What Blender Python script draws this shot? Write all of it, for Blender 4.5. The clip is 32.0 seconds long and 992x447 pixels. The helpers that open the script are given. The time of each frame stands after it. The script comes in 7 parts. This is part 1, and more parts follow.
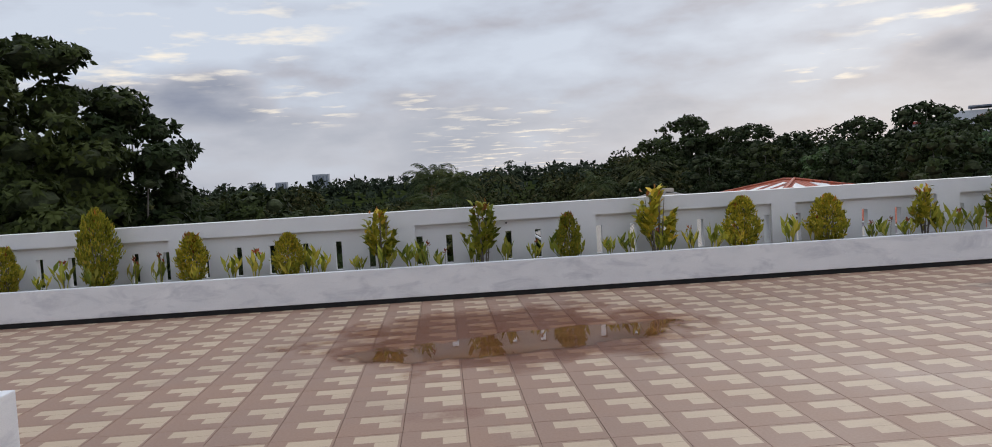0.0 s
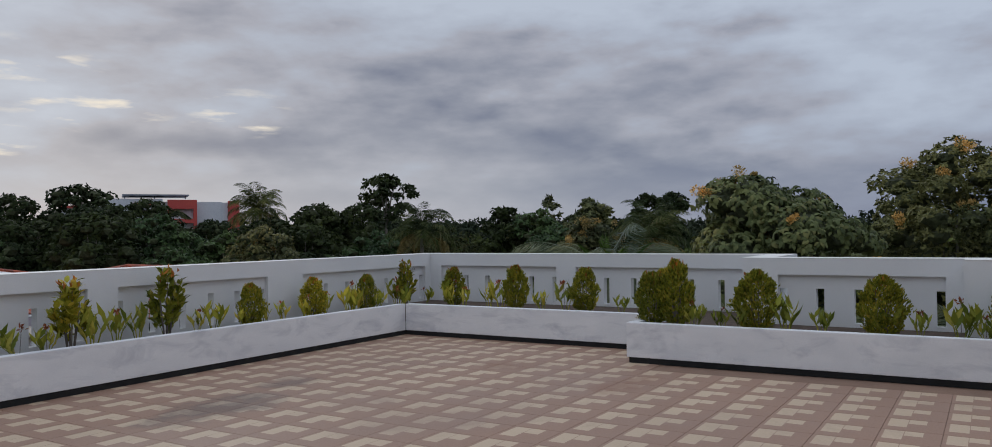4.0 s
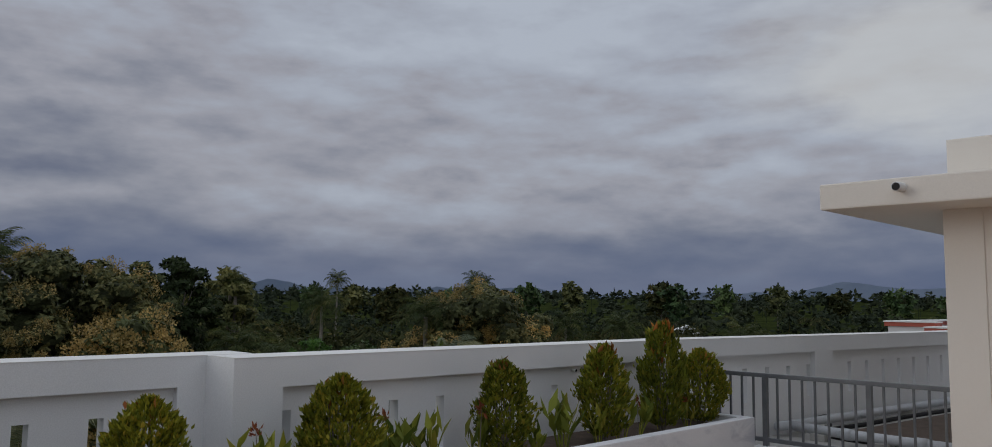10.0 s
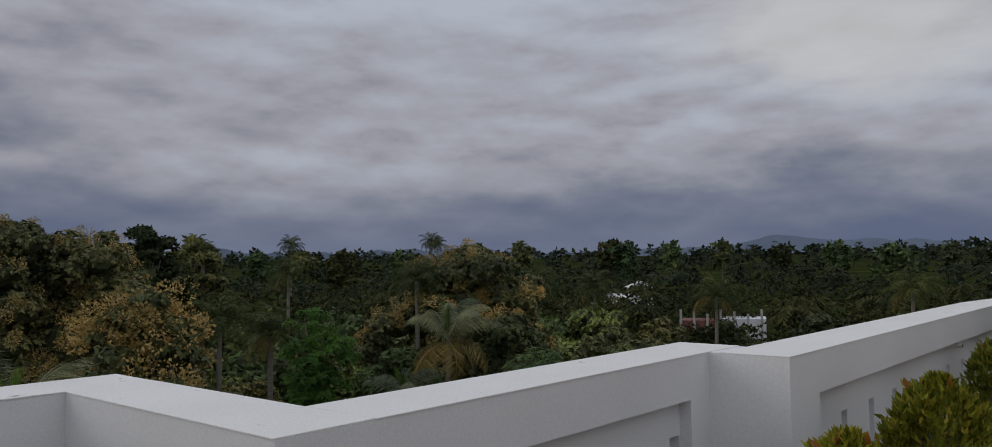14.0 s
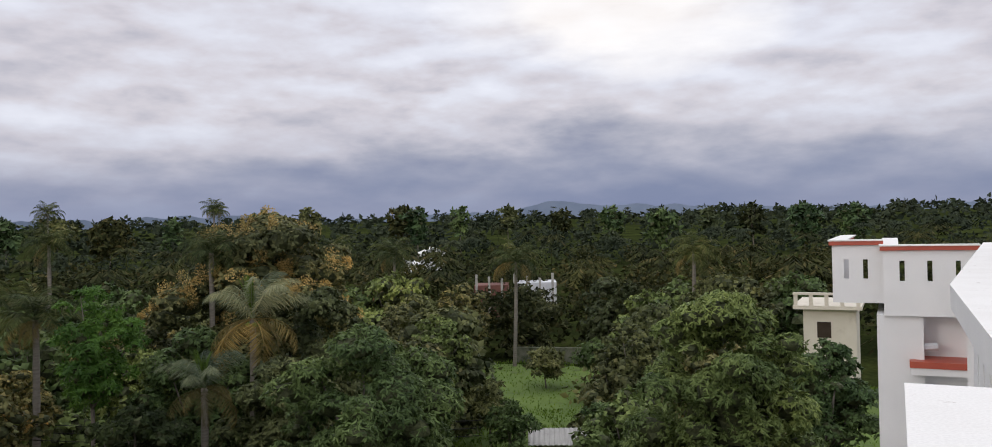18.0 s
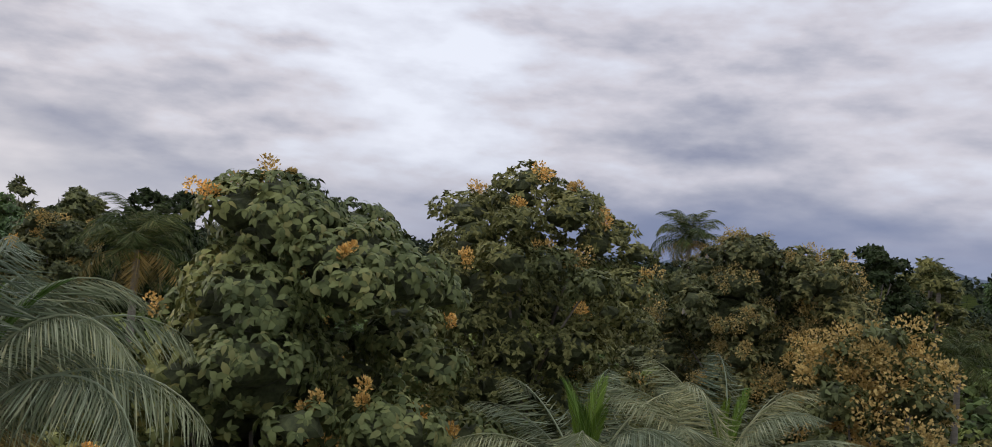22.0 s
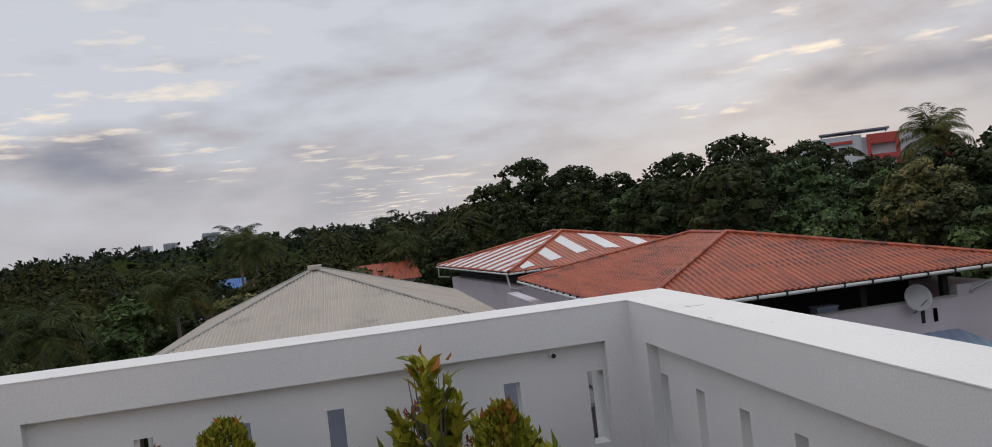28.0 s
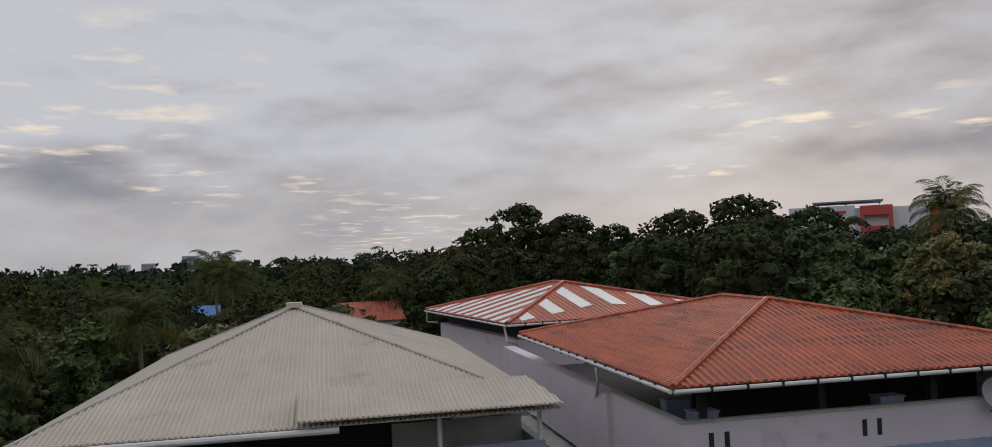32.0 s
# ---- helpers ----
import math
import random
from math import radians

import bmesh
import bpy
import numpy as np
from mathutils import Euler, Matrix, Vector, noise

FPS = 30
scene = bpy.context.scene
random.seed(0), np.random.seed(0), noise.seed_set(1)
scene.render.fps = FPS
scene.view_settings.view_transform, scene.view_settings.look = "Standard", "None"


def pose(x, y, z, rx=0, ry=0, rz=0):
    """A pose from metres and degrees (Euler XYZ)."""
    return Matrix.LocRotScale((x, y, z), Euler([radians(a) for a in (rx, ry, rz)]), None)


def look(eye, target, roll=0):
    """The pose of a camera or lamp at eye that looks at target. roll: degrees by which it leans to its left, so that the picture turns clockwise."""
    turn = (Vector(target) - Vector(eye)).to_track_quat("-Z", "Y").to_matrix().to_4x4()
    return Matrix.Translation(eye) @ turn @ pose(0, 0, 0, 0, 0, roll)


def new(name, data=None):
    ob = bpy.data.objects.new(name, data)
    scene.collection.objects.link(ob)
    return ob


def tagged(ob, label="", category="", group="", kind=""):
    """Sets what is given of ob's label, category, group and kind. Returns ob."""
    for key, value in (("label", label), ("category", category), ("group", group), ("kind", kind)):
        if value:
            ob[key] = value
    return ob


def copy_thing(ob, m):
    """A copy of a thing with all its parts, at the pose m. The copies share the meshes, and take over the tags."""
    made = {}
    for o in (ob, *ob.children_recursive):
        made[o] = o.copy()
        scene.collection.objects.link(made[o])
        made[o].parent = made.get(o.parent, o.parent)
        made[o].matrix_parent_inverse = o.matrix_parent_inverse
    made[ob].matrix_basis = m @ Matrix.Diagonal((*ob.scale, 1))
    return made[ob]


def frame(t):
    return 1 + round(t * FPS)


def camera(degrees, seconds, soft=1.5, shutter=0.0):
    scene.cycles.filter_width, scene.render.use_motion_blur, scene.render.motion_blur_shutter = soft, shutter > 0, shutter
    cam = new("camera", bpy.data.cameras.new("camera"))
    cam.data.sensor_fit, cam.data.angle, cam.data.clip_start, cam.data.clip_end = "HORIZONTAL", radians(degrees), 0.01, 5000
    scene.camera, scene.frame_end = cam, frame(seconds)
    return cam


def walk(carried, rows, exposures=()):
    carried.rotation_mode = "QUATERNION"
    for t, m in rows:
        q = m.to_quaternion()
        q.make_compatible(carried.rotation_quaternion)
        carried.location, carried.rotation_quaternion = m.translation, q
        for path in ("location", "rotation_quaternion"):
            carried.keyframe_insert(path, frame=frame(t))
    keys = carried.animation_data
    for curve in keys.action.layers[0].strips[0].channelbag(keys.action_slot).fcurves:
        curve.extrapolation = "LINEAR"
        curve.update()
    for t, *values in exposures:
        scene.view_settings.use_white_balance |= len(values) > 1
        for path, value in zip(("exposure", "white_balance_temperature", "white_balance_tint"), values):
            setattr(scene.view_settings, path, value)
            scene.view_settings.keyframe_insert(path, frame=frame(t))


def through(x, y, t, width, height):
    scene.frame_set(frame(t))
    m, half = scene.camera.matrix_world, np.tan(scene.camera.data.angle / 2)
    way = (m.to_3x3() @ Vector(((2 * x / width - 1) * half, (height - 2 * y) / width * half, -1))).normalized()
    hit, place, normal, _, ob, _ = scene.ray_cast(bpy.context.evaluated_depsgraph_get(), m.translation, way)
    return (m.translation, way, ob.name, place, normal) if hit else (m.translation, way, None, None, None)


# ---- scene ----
cam = camera(62.6, 32.0, 0.9)
PATH = [
    (0, (-3.788, 2.616, 1.586), (-3.66, 4.609, 1.475), -3.3),
    (0.5, (-3.654, 3.08, 1.623), (-3.452, 5.067, 1.515), -2.7),
    (1, (-3.538, 3.437, 1.642), (-3.056, 5.375, 1.527), -3.3),
    (1.5, (-3.377, 3.834, 1.632), (-2.735, 5.725, 1.516), -3.1),
    (2, (-3.206, 4.246, 1.644), (-2.438, 6.09, 1.56), -0.8),
    (2.5, (-2.945, 4.637, 1.659), (-1.671, 6.177, 1.587), -1.4),
    (4.5, (-1.489, 6.09, 1.521), (0.324, 6.933, 1.56), -1.3),
    (5, (-1.283, 6.398, 1.546), (0.674, 6.811, 1.571), -2.1),
    (5.5, (-0.976, 6.67, 1.602), (1.016, 6.494, 1.642), -0.8),
    (6, (-0.664, 6.939, 1.587), (1.135, 6.073, 1.696), 0.6),
    (6.5, (-0.29, 7.195, 1.543), (1.187, 5.877, 1.825), 0.7),
    (7, (0.11, 7.486, 1.54), (1.401, 5.989, 1.841), 1.3),
    (7.5, (0.524, 7.744, 1.548), (1.757, 6.198, 1.846), 1.9),
    (8, (1.093, 7.968, 1.564), (2.388, 6.472, 1.858), 2.9),
    (8.5, (1.541, 8.2, 1.561), (2.923, 6.769, 1.772), 1.9),
    (9, (2.083, 8.309, 1.583), (3.481, 6.894, 1.79), 1.3),
    (9.5, (2.623, 8.472, 1.583), (4.028, 7.066, 1.796), 1.5),
    (10, (3.164, 8.566, 1.567), (4.58, 7.166, 1.759), 0.7),
    (10.5, (3.755, 8.618, 1.548), (5.19, 7.239, 1.748), -0.1),
    (11, (4.21, 8.715, 1.567), (5.624, 7.316, 1.775), -1.1),
    (11.5, (4.762, 8.732, 1.576), (6.157, 7.32, 1.82), -2.8),
    (12, (5.175, 8.845, 1.585), (6.537, 7.404, 1.845), -2.4),
    (12.5, (5.463, 9.083, 1.618), (6.777, 7.597, 1.88), -2.2),
    (13, (5.825, 9.405, 1.658), (7.127, 7.906, 1.899), -0.5),
    (13.5, (6.216, 9.642, 1.648), (7.53, 8.137, 1.743), -1.0),
    (15.5, (8.014, 9.663, 1.581), (9.254, 8.099, 1.708), 0.9),
    (16, (8.274, 9.548, 1.572), (9.314, 7.844, 1.704), 1.8),
    (16.5, (8.458, 9.477, 1.54), (9.692, 7.906, 1.64), -1.8),
    (17, (8.636, 9.434, 1.528), (9.915, 7.898, 1.59), -1.0),
    (17.5, (8.768, 9.263, 1.692), (9.869, 7.594, 1.767), -0.3),
    (18, (8.837, 9.001, 1.8), (9.717, 7.205, 1.802), -1.4),
    (18.5, (8.843, 8.777, 1.857), (9.763, 7.006, 1.728), -0.5),
    (19, (8.85, 8.64, 1.888), (10.076, 7.079, 1.636), 0.2),
    (19.5, (9.024, 8.613, 1.952), (10.62, 7.418, 1.798), 1.8),
    (20, (9.117, 8.614, 1.964), (10.814, 7.561, 1.868), 2.3),
    (20.5, (9.175, 8.611, 1.971), (10.939, 7.669, 1.99), 3.1),
    (21, (9.27, 8.614, 1.958), (11.139, 7.905, 2.023), 3.5),
    (21.5, (9.42, 8.694, 1.911), (11.389, 8.351, 1.994), 4.2),
    (22, (9.481, 8.694, 1.923), (11.479, 8.66, 2.005), 4.4),
    (22.5, (9.401, 8.737, 2.05), (11.371, 9.078, 2.096), 3.4),
    (23, (9.223, 8.959, 2.133), (11.118, 9.599, 2.127), -0.3),
    (23.5, (9.047, 9.203, 2.138), (10.776, 10.207, 2.105), -1.6),
    (24, (8.964, 9.271, 2.156), (10.549, 10.49, 2.117), -2.4),
    (24.5, (8.857, 9.306, 2.197), (10.286, 10.704, 2.156), -2.8),
    (25, (8.843, 9.331, 2.201), (10.18, 10.818, 2.151), -3.2),
    (25.5, (8.823, 9.347, 2.206), (10.039, 10.934, 2.156), -3.4),
    (26, (8.786, 9.411, 2.19), (9.736, 11.17, 2.143), -3.4),
    (26.5, (8.835, 9.691, 2.134), (9.581, 11.544, 2.036), -3.1),
    (28.5, (8.172, 10.148, 1.673), (8.476, 12.125, 1.679), -6.2),
    (29, (8.06, 10.578, 1.757), (8.325, 12.56, 1.773), -5.1),
    (29.5, (7.913, 11.071, 1.712), (8.143, 13.057, 1.7), -4.6),
    (30, (7.945, 11.678, 1.724), (8.195, 13.662, 1.69), -4.7),
    (30.5, (7.901, 12.332, 1.649), (8.162, 14.314, 1.63), -4.9),
    (31, (8.038, 12.862, 1.633), (8.387, 14.831, 1.601), -5.8),
    (31.5, (8.132, 13.188, 1.611), (8.48, 15.157, 1.608), -5.8),
    (32, (8.147, 13.723, 1.8), (8.555, 15.68, 1.886), -2.2),
]
walk(cam, [(t, look(eye, target, roll)) for t, eye, target, roll in PATH], [(0,.18,6150,10),(1,-.18,6050,10),(2,-.3,5950,10),(5,-.15,6050,9),(7,-.36,6100,8),(9,-.4,6200,9),(11,-.4,6320,10),(13,-.38,6430,11),(16.5,-.15,6300,10),(17.2,.22,6550,12),(18,.6,6700,13),(19,1.25,6500,13),(20,.88,6500,14),(21,.68,6600,13),(22,.55,6550,13),(23,.66,6500,12),(24.5,.6,6500,12),(26.5,.2,6600,12),(28.5,-.02,6550,12),(29.3,-.2,6550,12),(30,-.28,6600,12),(31.2,-.25,6650,12),(32,-.1,6700,12)])

# ---- sky and sun: a broken overcast at dusk, brighter towards the hidden sun ----
SUN_AZ, SUN_EL = radians(30), radians(14)      # clockwise from +y
world = bpy.data.worlds.new("overcast_sky")
world.use_nodes = True
scene.world = world


def build_sky(nt):
    n, l = nt.nodes, nt.links
    out = n["World Output"]
    bg = n["Background"]

    def node(kind, **values):
        k = n.new(kind)
        for name, value in values.items():
            k.inputs[name].default_value = value
        return k

    def calc(op, a, b=0.0):
        k = n.new("ShaderNodeMath")
        k.operation = op
        for i, v in enumerate((a, b)):
            if isinstance(v, (int, float)):
                k.inputs[i].default_value = v
            else:
                l.new(v, k.inputs[i])
        return k.outputs[0]

    def band(fac, *stops):
        k = n.new("ShaderNodeValToRGB")
        e = k.color_ramp.elements
        while len(e) < len(stops):
            e.new(0.5)
        for el, (p, c) in zip(e, stops):
            el.position, el.color = p, (*c, 1)
        l.new(fac, k.inputs["Fac"])
        return k.outputs["Color"]

    def blend(fac, a, b, how="MIX"):
        k = n.new("ShaderNodeMix")
        k.data_type, k.blend_type = "RGBA", how
        for i, v in ((0, fac), (6, a), (7, b)):
            if isinstance(v, (int, float)):
                k.inputs[i].default_value = v
            elif isinstance(v, tuple):
                k.inputs[i].default_value = (*v, 1)
            else:
                l.new(v, k.inputs[i])
        return k.outputs[2]

    coord = n.new("ShaderNodeTexCoord").outputs["Generated"]
    s = n.new("ShaderNodeSeparateXYZ")
    l.new(coord, s.inputs[0])
    up = calc("MAXIMUM", s.outputs[2], 0.0)

    def sheet_of_cloud(rise):
        """Places on a flat layer overhead, drawn together towards the horizon."""
        low = calc("ADD", up, rise)
        flat = n.new("ShaderNodeCombineXYZ")
        l.new(calc("DIVIDE", s.outputs[0], low), flat.inputs[0])
        l.new(calc("DIVIDE", s.outputs[1], low), flat.inputs[1])
        return flat.outputs[0]

    def cells(vec, scale, detail, rough, shift, rise=0.0):
        m = n.new("ShaderNodeMapping")
        m.inputs["Location"].default_value = (*shift, rise)
        l.new(vec, m.inputs["Vector"])
        k = node("ShaderNodeTexNoise", Scale=scale, Detail=detail, Roughness=rough)
        l.new(m.outputs[0], k.inputs["Vector"])
        return k.outputs["Fac"]

    def centred(v, weight):
        return calc("MULTIPLY", calc("SUBTRACT", v, 0.5), weight)

    puff = n.new("ShaderNodeMapping")
    puff.inputs["Scale"].default_value = (1, 1, 2.9)
    l.new(coord, puff.inputs["Vector"])
    fine = cells(puff.outputs[0], 11.0, 5.0, 0.55, (2.1, 5.5))
    rolls = cells(puff.outputs[0], 4.6, 6.0, 0.52, (7.3, 1.2))
    above = cells(puff.outputs[0], 4.6, 6.0, 0.52, (7.3, 1.2), 0.05)
    wide = cells(puff.outputs[0], 2.1, 5.0, 0.5, (3.4, 1.3))
    # thicker cloud is darker; the upper side of a roll is paler
    f = calc("ADD", 0.53, centred(wide, 0.66))
    f = calc("ADD", f, centred(rolls, 0.36))
    f = calc("ADD", f, centred(fine, 0.15))
    f = calc("ADD", f, calc("MULTIPLY", calc("SUBTRACT", rolls, above), 0.5))

    # directions with heights drawn out, so that banks of cloud come out broader than tall
    tall = n.new("ShaderNodeVectorMath")
    tall.operation = "MULTIPLY"
    tall.inputs[1].default_value = (1, 1, 2.2)
    l.new(coord, tall.inputs[0])
    unit = n.new("ShaderNodeVectorMath")
    unit.operation = "NORMALIZE"
    l.new(tall.outputs[0], unit.inputs[0])
    ragged = calc("ADD", centred(rolls, 1.1), centred(fine, 0.8))

    def bank(az, el, width, amount):
        """A thick or thin stretch of the cloud cover, ragged at its rim."""
        v = Vector((math.sin(radians(az)) * math.cos(radians(el)), math.cos(radians(az)) * math.cos(radians(el)), 2.2 * math.sin(radians(el)))).normalized()
        k = n.new("ShaderNodeVectorMath")
        k.operation = "DOT_PRODUCT"
        k.inputs[1].default_value = v
        l.new(unit.outputs[0], k.inputs[0])
        edge = 1 - math.cos(radians(width))
        d = calc("ADD", calc("DIVIDE", calc("SUBTRACT", k.outputs["Value"], 1 - edge), edge), ragged)
        return calc("MULTIPLY", band(d, (0.0, (0, 0, 0)), (0.75, (1, 1, 1))), amount)

    for az, el, width, amount in ((108, 11, 14, -0.05), (104, 6, 12, -0.07), (131, 9, 13, -0.05), (160, 5, 13, -0.05), (58, 8.4, 9, -0.07), (36, 12, 8, -0.07), (72, 5, 13, -0.12), (45, 5, 9, -0.06), (35, 5.7, 6, -0.08),
                                  (-15.5, 6.4, 5, -0.17), (-17, 3.8, 9, -0.09), (1.1, 3.2, 5, -0.10), (-9.9, 8.6, 3, -0.11), (-21.6, 6.6, 3.4, -0.12), (154, 7.4, 6, 0.09), (74, 11, 14, 0.06), (82, 16, 11, 0.06), (139, 15, 16, 0.04), (62, 3, 11, -0.08), (-13, 12, 13, 0.10), (124, 6, 16, -0.04)):
        f = calc("ADD", f, bank(az, el, width, amount))
    glow = calc("MULTIPLY", calc("ADD", calc("ADD", calc("MULTIPLY", s.outputs[0], math.sin(SUN_AZ - 0.85)), calc("MULTIPLY", s.outputs[1], math.cos(SUN_AZ - 0.85))), 1.0), 0.5)
    f = calc("ADD", f, calc("MULTIPLY", calc("MAXIMUM", calc("SUBTRACT", glow, 0.68), 0.0), 0.24))
    f = calc("ADD", f, calc("MULTIPLY", calc("SUBTRACT", calc("MINIMUM", up, 0.4), 0.13), 0.45))
    cloud = band(f, (0.30, (0.20, 0.215, 0.28)), (0.42, (0.325, 0.33, 0.375)), (0.51, (0.435, 0.428, 0.462)), (0.60, (0.495, 0.515, 0.568)), (0.72, (0.57, 0.60, 0.655)))
    # far off, rain cloud: low, blue-grey on the side away from the sun, paler on the sun's side
    away = band(glow, (0.30, (1, 1, 1)), (0.64, (0, 0, 0)))
    uneven = calc("ADD", up, calc("ADD", centred(rolls, 0.05), centred(wide, 0.05)))
    near = band(uneven, (0.0, (1, 1, 1)), (0.03, (0.95, 0.95, 0.95)), (0.062, (0.70, 0.70, 0.70)), (0.09, (0.28, 0.28, 0.28)), (0.14, (0, 0, 0)))
    rain = calc("MULTIPLY", calc("MULTIPLY", near, away), 0.85)
    cloud = blend(rain, cloud, (0.12, 0.155, 0.255))
    pale = calc("MULTIPLY", calc("MULTIPLY", near, calc("SUBTRACT", 1.0, away)), 0.6)
    cloud = blend(pale, cloud, (0.50, 0.51, 0.545))
    cloud = blend(calc("MULTIPLY", away, 0.35), cloud, blend(1.0, cloud, (0.955, 1.0, 1.075), "MULTIPLY"))
    # small broken gaps lit from behind, in groups
    thin = sheet_of_cloud(0.05)
    flecks = band(cells(thin, 2.3, 4.0, 0.55, (1.7, 4.2)), (0.54, (0, 0, 0)), (0.70, (1, 1, 1)))
    lit = 0.0
    for az, el, width in ((-12.7, 12.7, 8), (-15, 9.8, 7), (-21.5, 7.9, 5), (29.2, 9.8, 5), (33.1, 8.3, 4), (26.2, 5.9, 3), (-1.1, 5.5, 2.2), (4.6, 2.6, 7), (-8.9, 5.6, 4), (41.5, 8, 3.5)):
        lit = calc("ADD", lit, bank(az, el, width, 1.0))
    gap = calc("MULTIPLY", flecks, calc("MINIMUM", lit, 1.0))
    cloud = blend(calc("MULTIPLY", gap, 0.9), cloud, (0.95, 0.83, 0.66))
    # one soft bright gap in the south
    cloud = blend(calc("MULTIPLY", calc("MINIMUM", calc("ADD", bank(165, 14.3, 9, 0.8), bank(159, 16, 9, 0.5)), 1.0), 0.62), cloud, (0.74, 0.73, 0.70))
    # an overcast sky is brightest overhead
    cloud = blend(1.0, cloud, band(up, (0.35, (1, 1, 1)), (0.80, (1.6, 1.58, 1.55))), "MULTIPLY")
    sky = n.new("ShaderNodeTexSky")
    sky.sky_type, sky.sun_disc = "NISHITA", False
    sky.sun_elevation, sky.sun_rotation = SUN_EL, SUN_AZ
    clear = blend(1.0, sky.outputs[0], (0.10, 0.10, 0.10), "MULTIPLY")
    total = blend(0.97, clear, cloud)
    l.new(total, bg.inputs["Color"])
    bg.inputs["Strength"].default_value = 1.0
    l.new(bg.outputs[0], out.inputs["Surface"])


build_sky(world.node_tree)
lamp = bpy.data.lights.new("sun", "SUN")
lamp.energy, lamp.angle, lamp.color = 0.5, radians(25), (1.0, 0.93, 0.84)
sun = new("sun", lamp)
sun.matrix_world = look((0, 0, 60), (-60 * math.sin(SUN_AZ) * math.cos(SUN_EL), -60 * math.cos(SUN_AZ) * math.cos(SUN_EL), 60 - 60 * math.sin(SUN_EL)))

# ---- helpers of this scene ----
PI = math.pi


def boxes(bm, x0, x1, y0, y1, z0, z1):
    v = [bm.verts.new(p) for p in ((x0, y0, z0), (x1, y0, z0), (x1, y1, z0), (x0, y1, z0), (x0, y0, z1), (x1, y0, z1), (x1, y1, z1), (x0, y1, z1))]
    for f in ((3, 2, 1, 0), (4, 5, 6, 7), (0, 1, 5, 4), (1, 2, 6, 5), (2, 3, 7, 6), (3, 0, 4, 7)):
        bm.faces.new([v[i] for i in f])


def soft_box(bm, x0, x1, y0, y1, z0, z1, r=0.012):
    b = bmesh.new()
    boxes(b, x0, x1, y0, y1, z0, z1)
    bmesh.ops.bevel(b, geom=b.edges[:], offset=r, segments=2, affect="EDGES", profile=0.6)
    m = bpy.data.meshes.new("tmp")
    b.to_mesh(m)
    b.free()
    bm.from_mesh(m)
    bpy.data.meshes.remove(m)


def tube(bm, pts, radii, n=8, cap=True):
    """A tapered tube along points."""
    rings = []
    pts = [Vector(p) for p in pts]
    for i, p in enumerate(pts):
        d = (pts[min(i + 1, len(pts) - 1)] - pts[max(i - 1, 0)]).normalized()
        a = d.orthogonal().normalized() if i == 0 else (rings_a - d * rings_a.dot(d)).normalized()
        rings_a = a
        b = d.cross(a)
        r = radii[i] if isinstance(radii, (list, tuple)) else radii
        rings.append([bm.verts.new(p + r * (math.cos(2 * PI * k / n) * a + math.sin(2 * PI * k / n) * b)) for k in range(n)])
    for p, q in zip(rings, rings[1:]):
        for k in range(n):
            bm.faces.new((p[k], p[(k + 1) % n], q[(k + 1) % n], q[k]))
    if cap:
        bm.faces.new(rings[0][::-1])
        bm.faces.new(rings[-1])


def mesh_of(name, bm, material, smooth=False):
    bmesh.ops.recalc_face_normals(bm, faces=bm.faces[:])
    me = bpy.data.meshes.new(name)
    bm.to_mesh(me)
    bm.free()
    me.materials.append(material)
    if smooth:
        for p in me.polygons:
            p.use_smooth = True
    return me


def part(name, bm, material, parent, label="", smooth=False):
    ob = new(name, bm if isinstance(bm, bpy.types.Mesh) else mesh_of(name, bm, material, smooth))
    ob.parent = parent
    if label:
        ob["label"] = label
    return ob


def thing(name, label, category, group="", at=(0, 0, 0)):
    ob = new(name)
    ob.location = at
    ob.empty_display_size = 0.2
    return tagged(ob, label, category, group)


def structure(name, bm, material, label, category, smooth=False):
    return tagged(new(name, mesh_of(name, bm, material, smooth)), label, category, kind="structure")


# ---- materials ----
def shader(name):
    m = bpy.data.materials.new(name)
    m.use_nodes = True
    nt = m.node_tree
    return m, nt, nt.nodes["Principled BSDF"]


def link(nt, a, b):
    nt.links.new(a, b)


def noise_node(nt, vec, scale, detail=5.0, rough=0.55, dist=0.0):
    n = nt.nodes.new("ShaderNodeTexNoise")
    n.inputs["Scale"].default_value, n.inputs["Detail"].default_value = scale, detail
    n.inputs["Roughness"].default_value, n.inputs["Distortion"].default_value = rough, dist
    link(nt, vec, n.inputs["Vector"])
    return n.outputs["Fac"]


def ramp(nt, fac, *stops):
    n = nt.nodes.new("ShaderNodeValToRGB")
    e = n.color_ramp.elements
    while len(e) < len(stops):
        e.new(0.5)
    for el, (p, c) in zip(e, stops):
        el.position, el.color = p, (*c, 1) if len(c) == 3 else c
    link(nt, fac, n.inputs["Fac"])
    return n.outputs["Color"]


def mix(nt, fac, a, b, how="MIX"):
    n = nt.nodes.new("ShaderNodeMix")
    n.data_type, n.blend_type = "RGBA", how
    for k, v in ((0, fac), (6, a), (7, b)):
        if isinstance(v, (int, float)):
            n.inputs[k].default_value = v
        elif isinstance(v, tuple):
            n.inputs[k].default_value = (*v, 1)
        else:
            link(nt, v, n.inputs[k])
    return n.outputs[2]


def math_node(nt, op, a, b=0.0, c=None):
    n = nt.nodes.new("ShaderNodeMath")
    n.operation = op
    for k, v in enumerate((a, b) if c is None else (a, b, c)):
        if isinstance(v, (int, float)):
            n.inputs[k].default_value = v
        else:
            link(nt, v, n.inputs[k])
    return n.outputs[0]


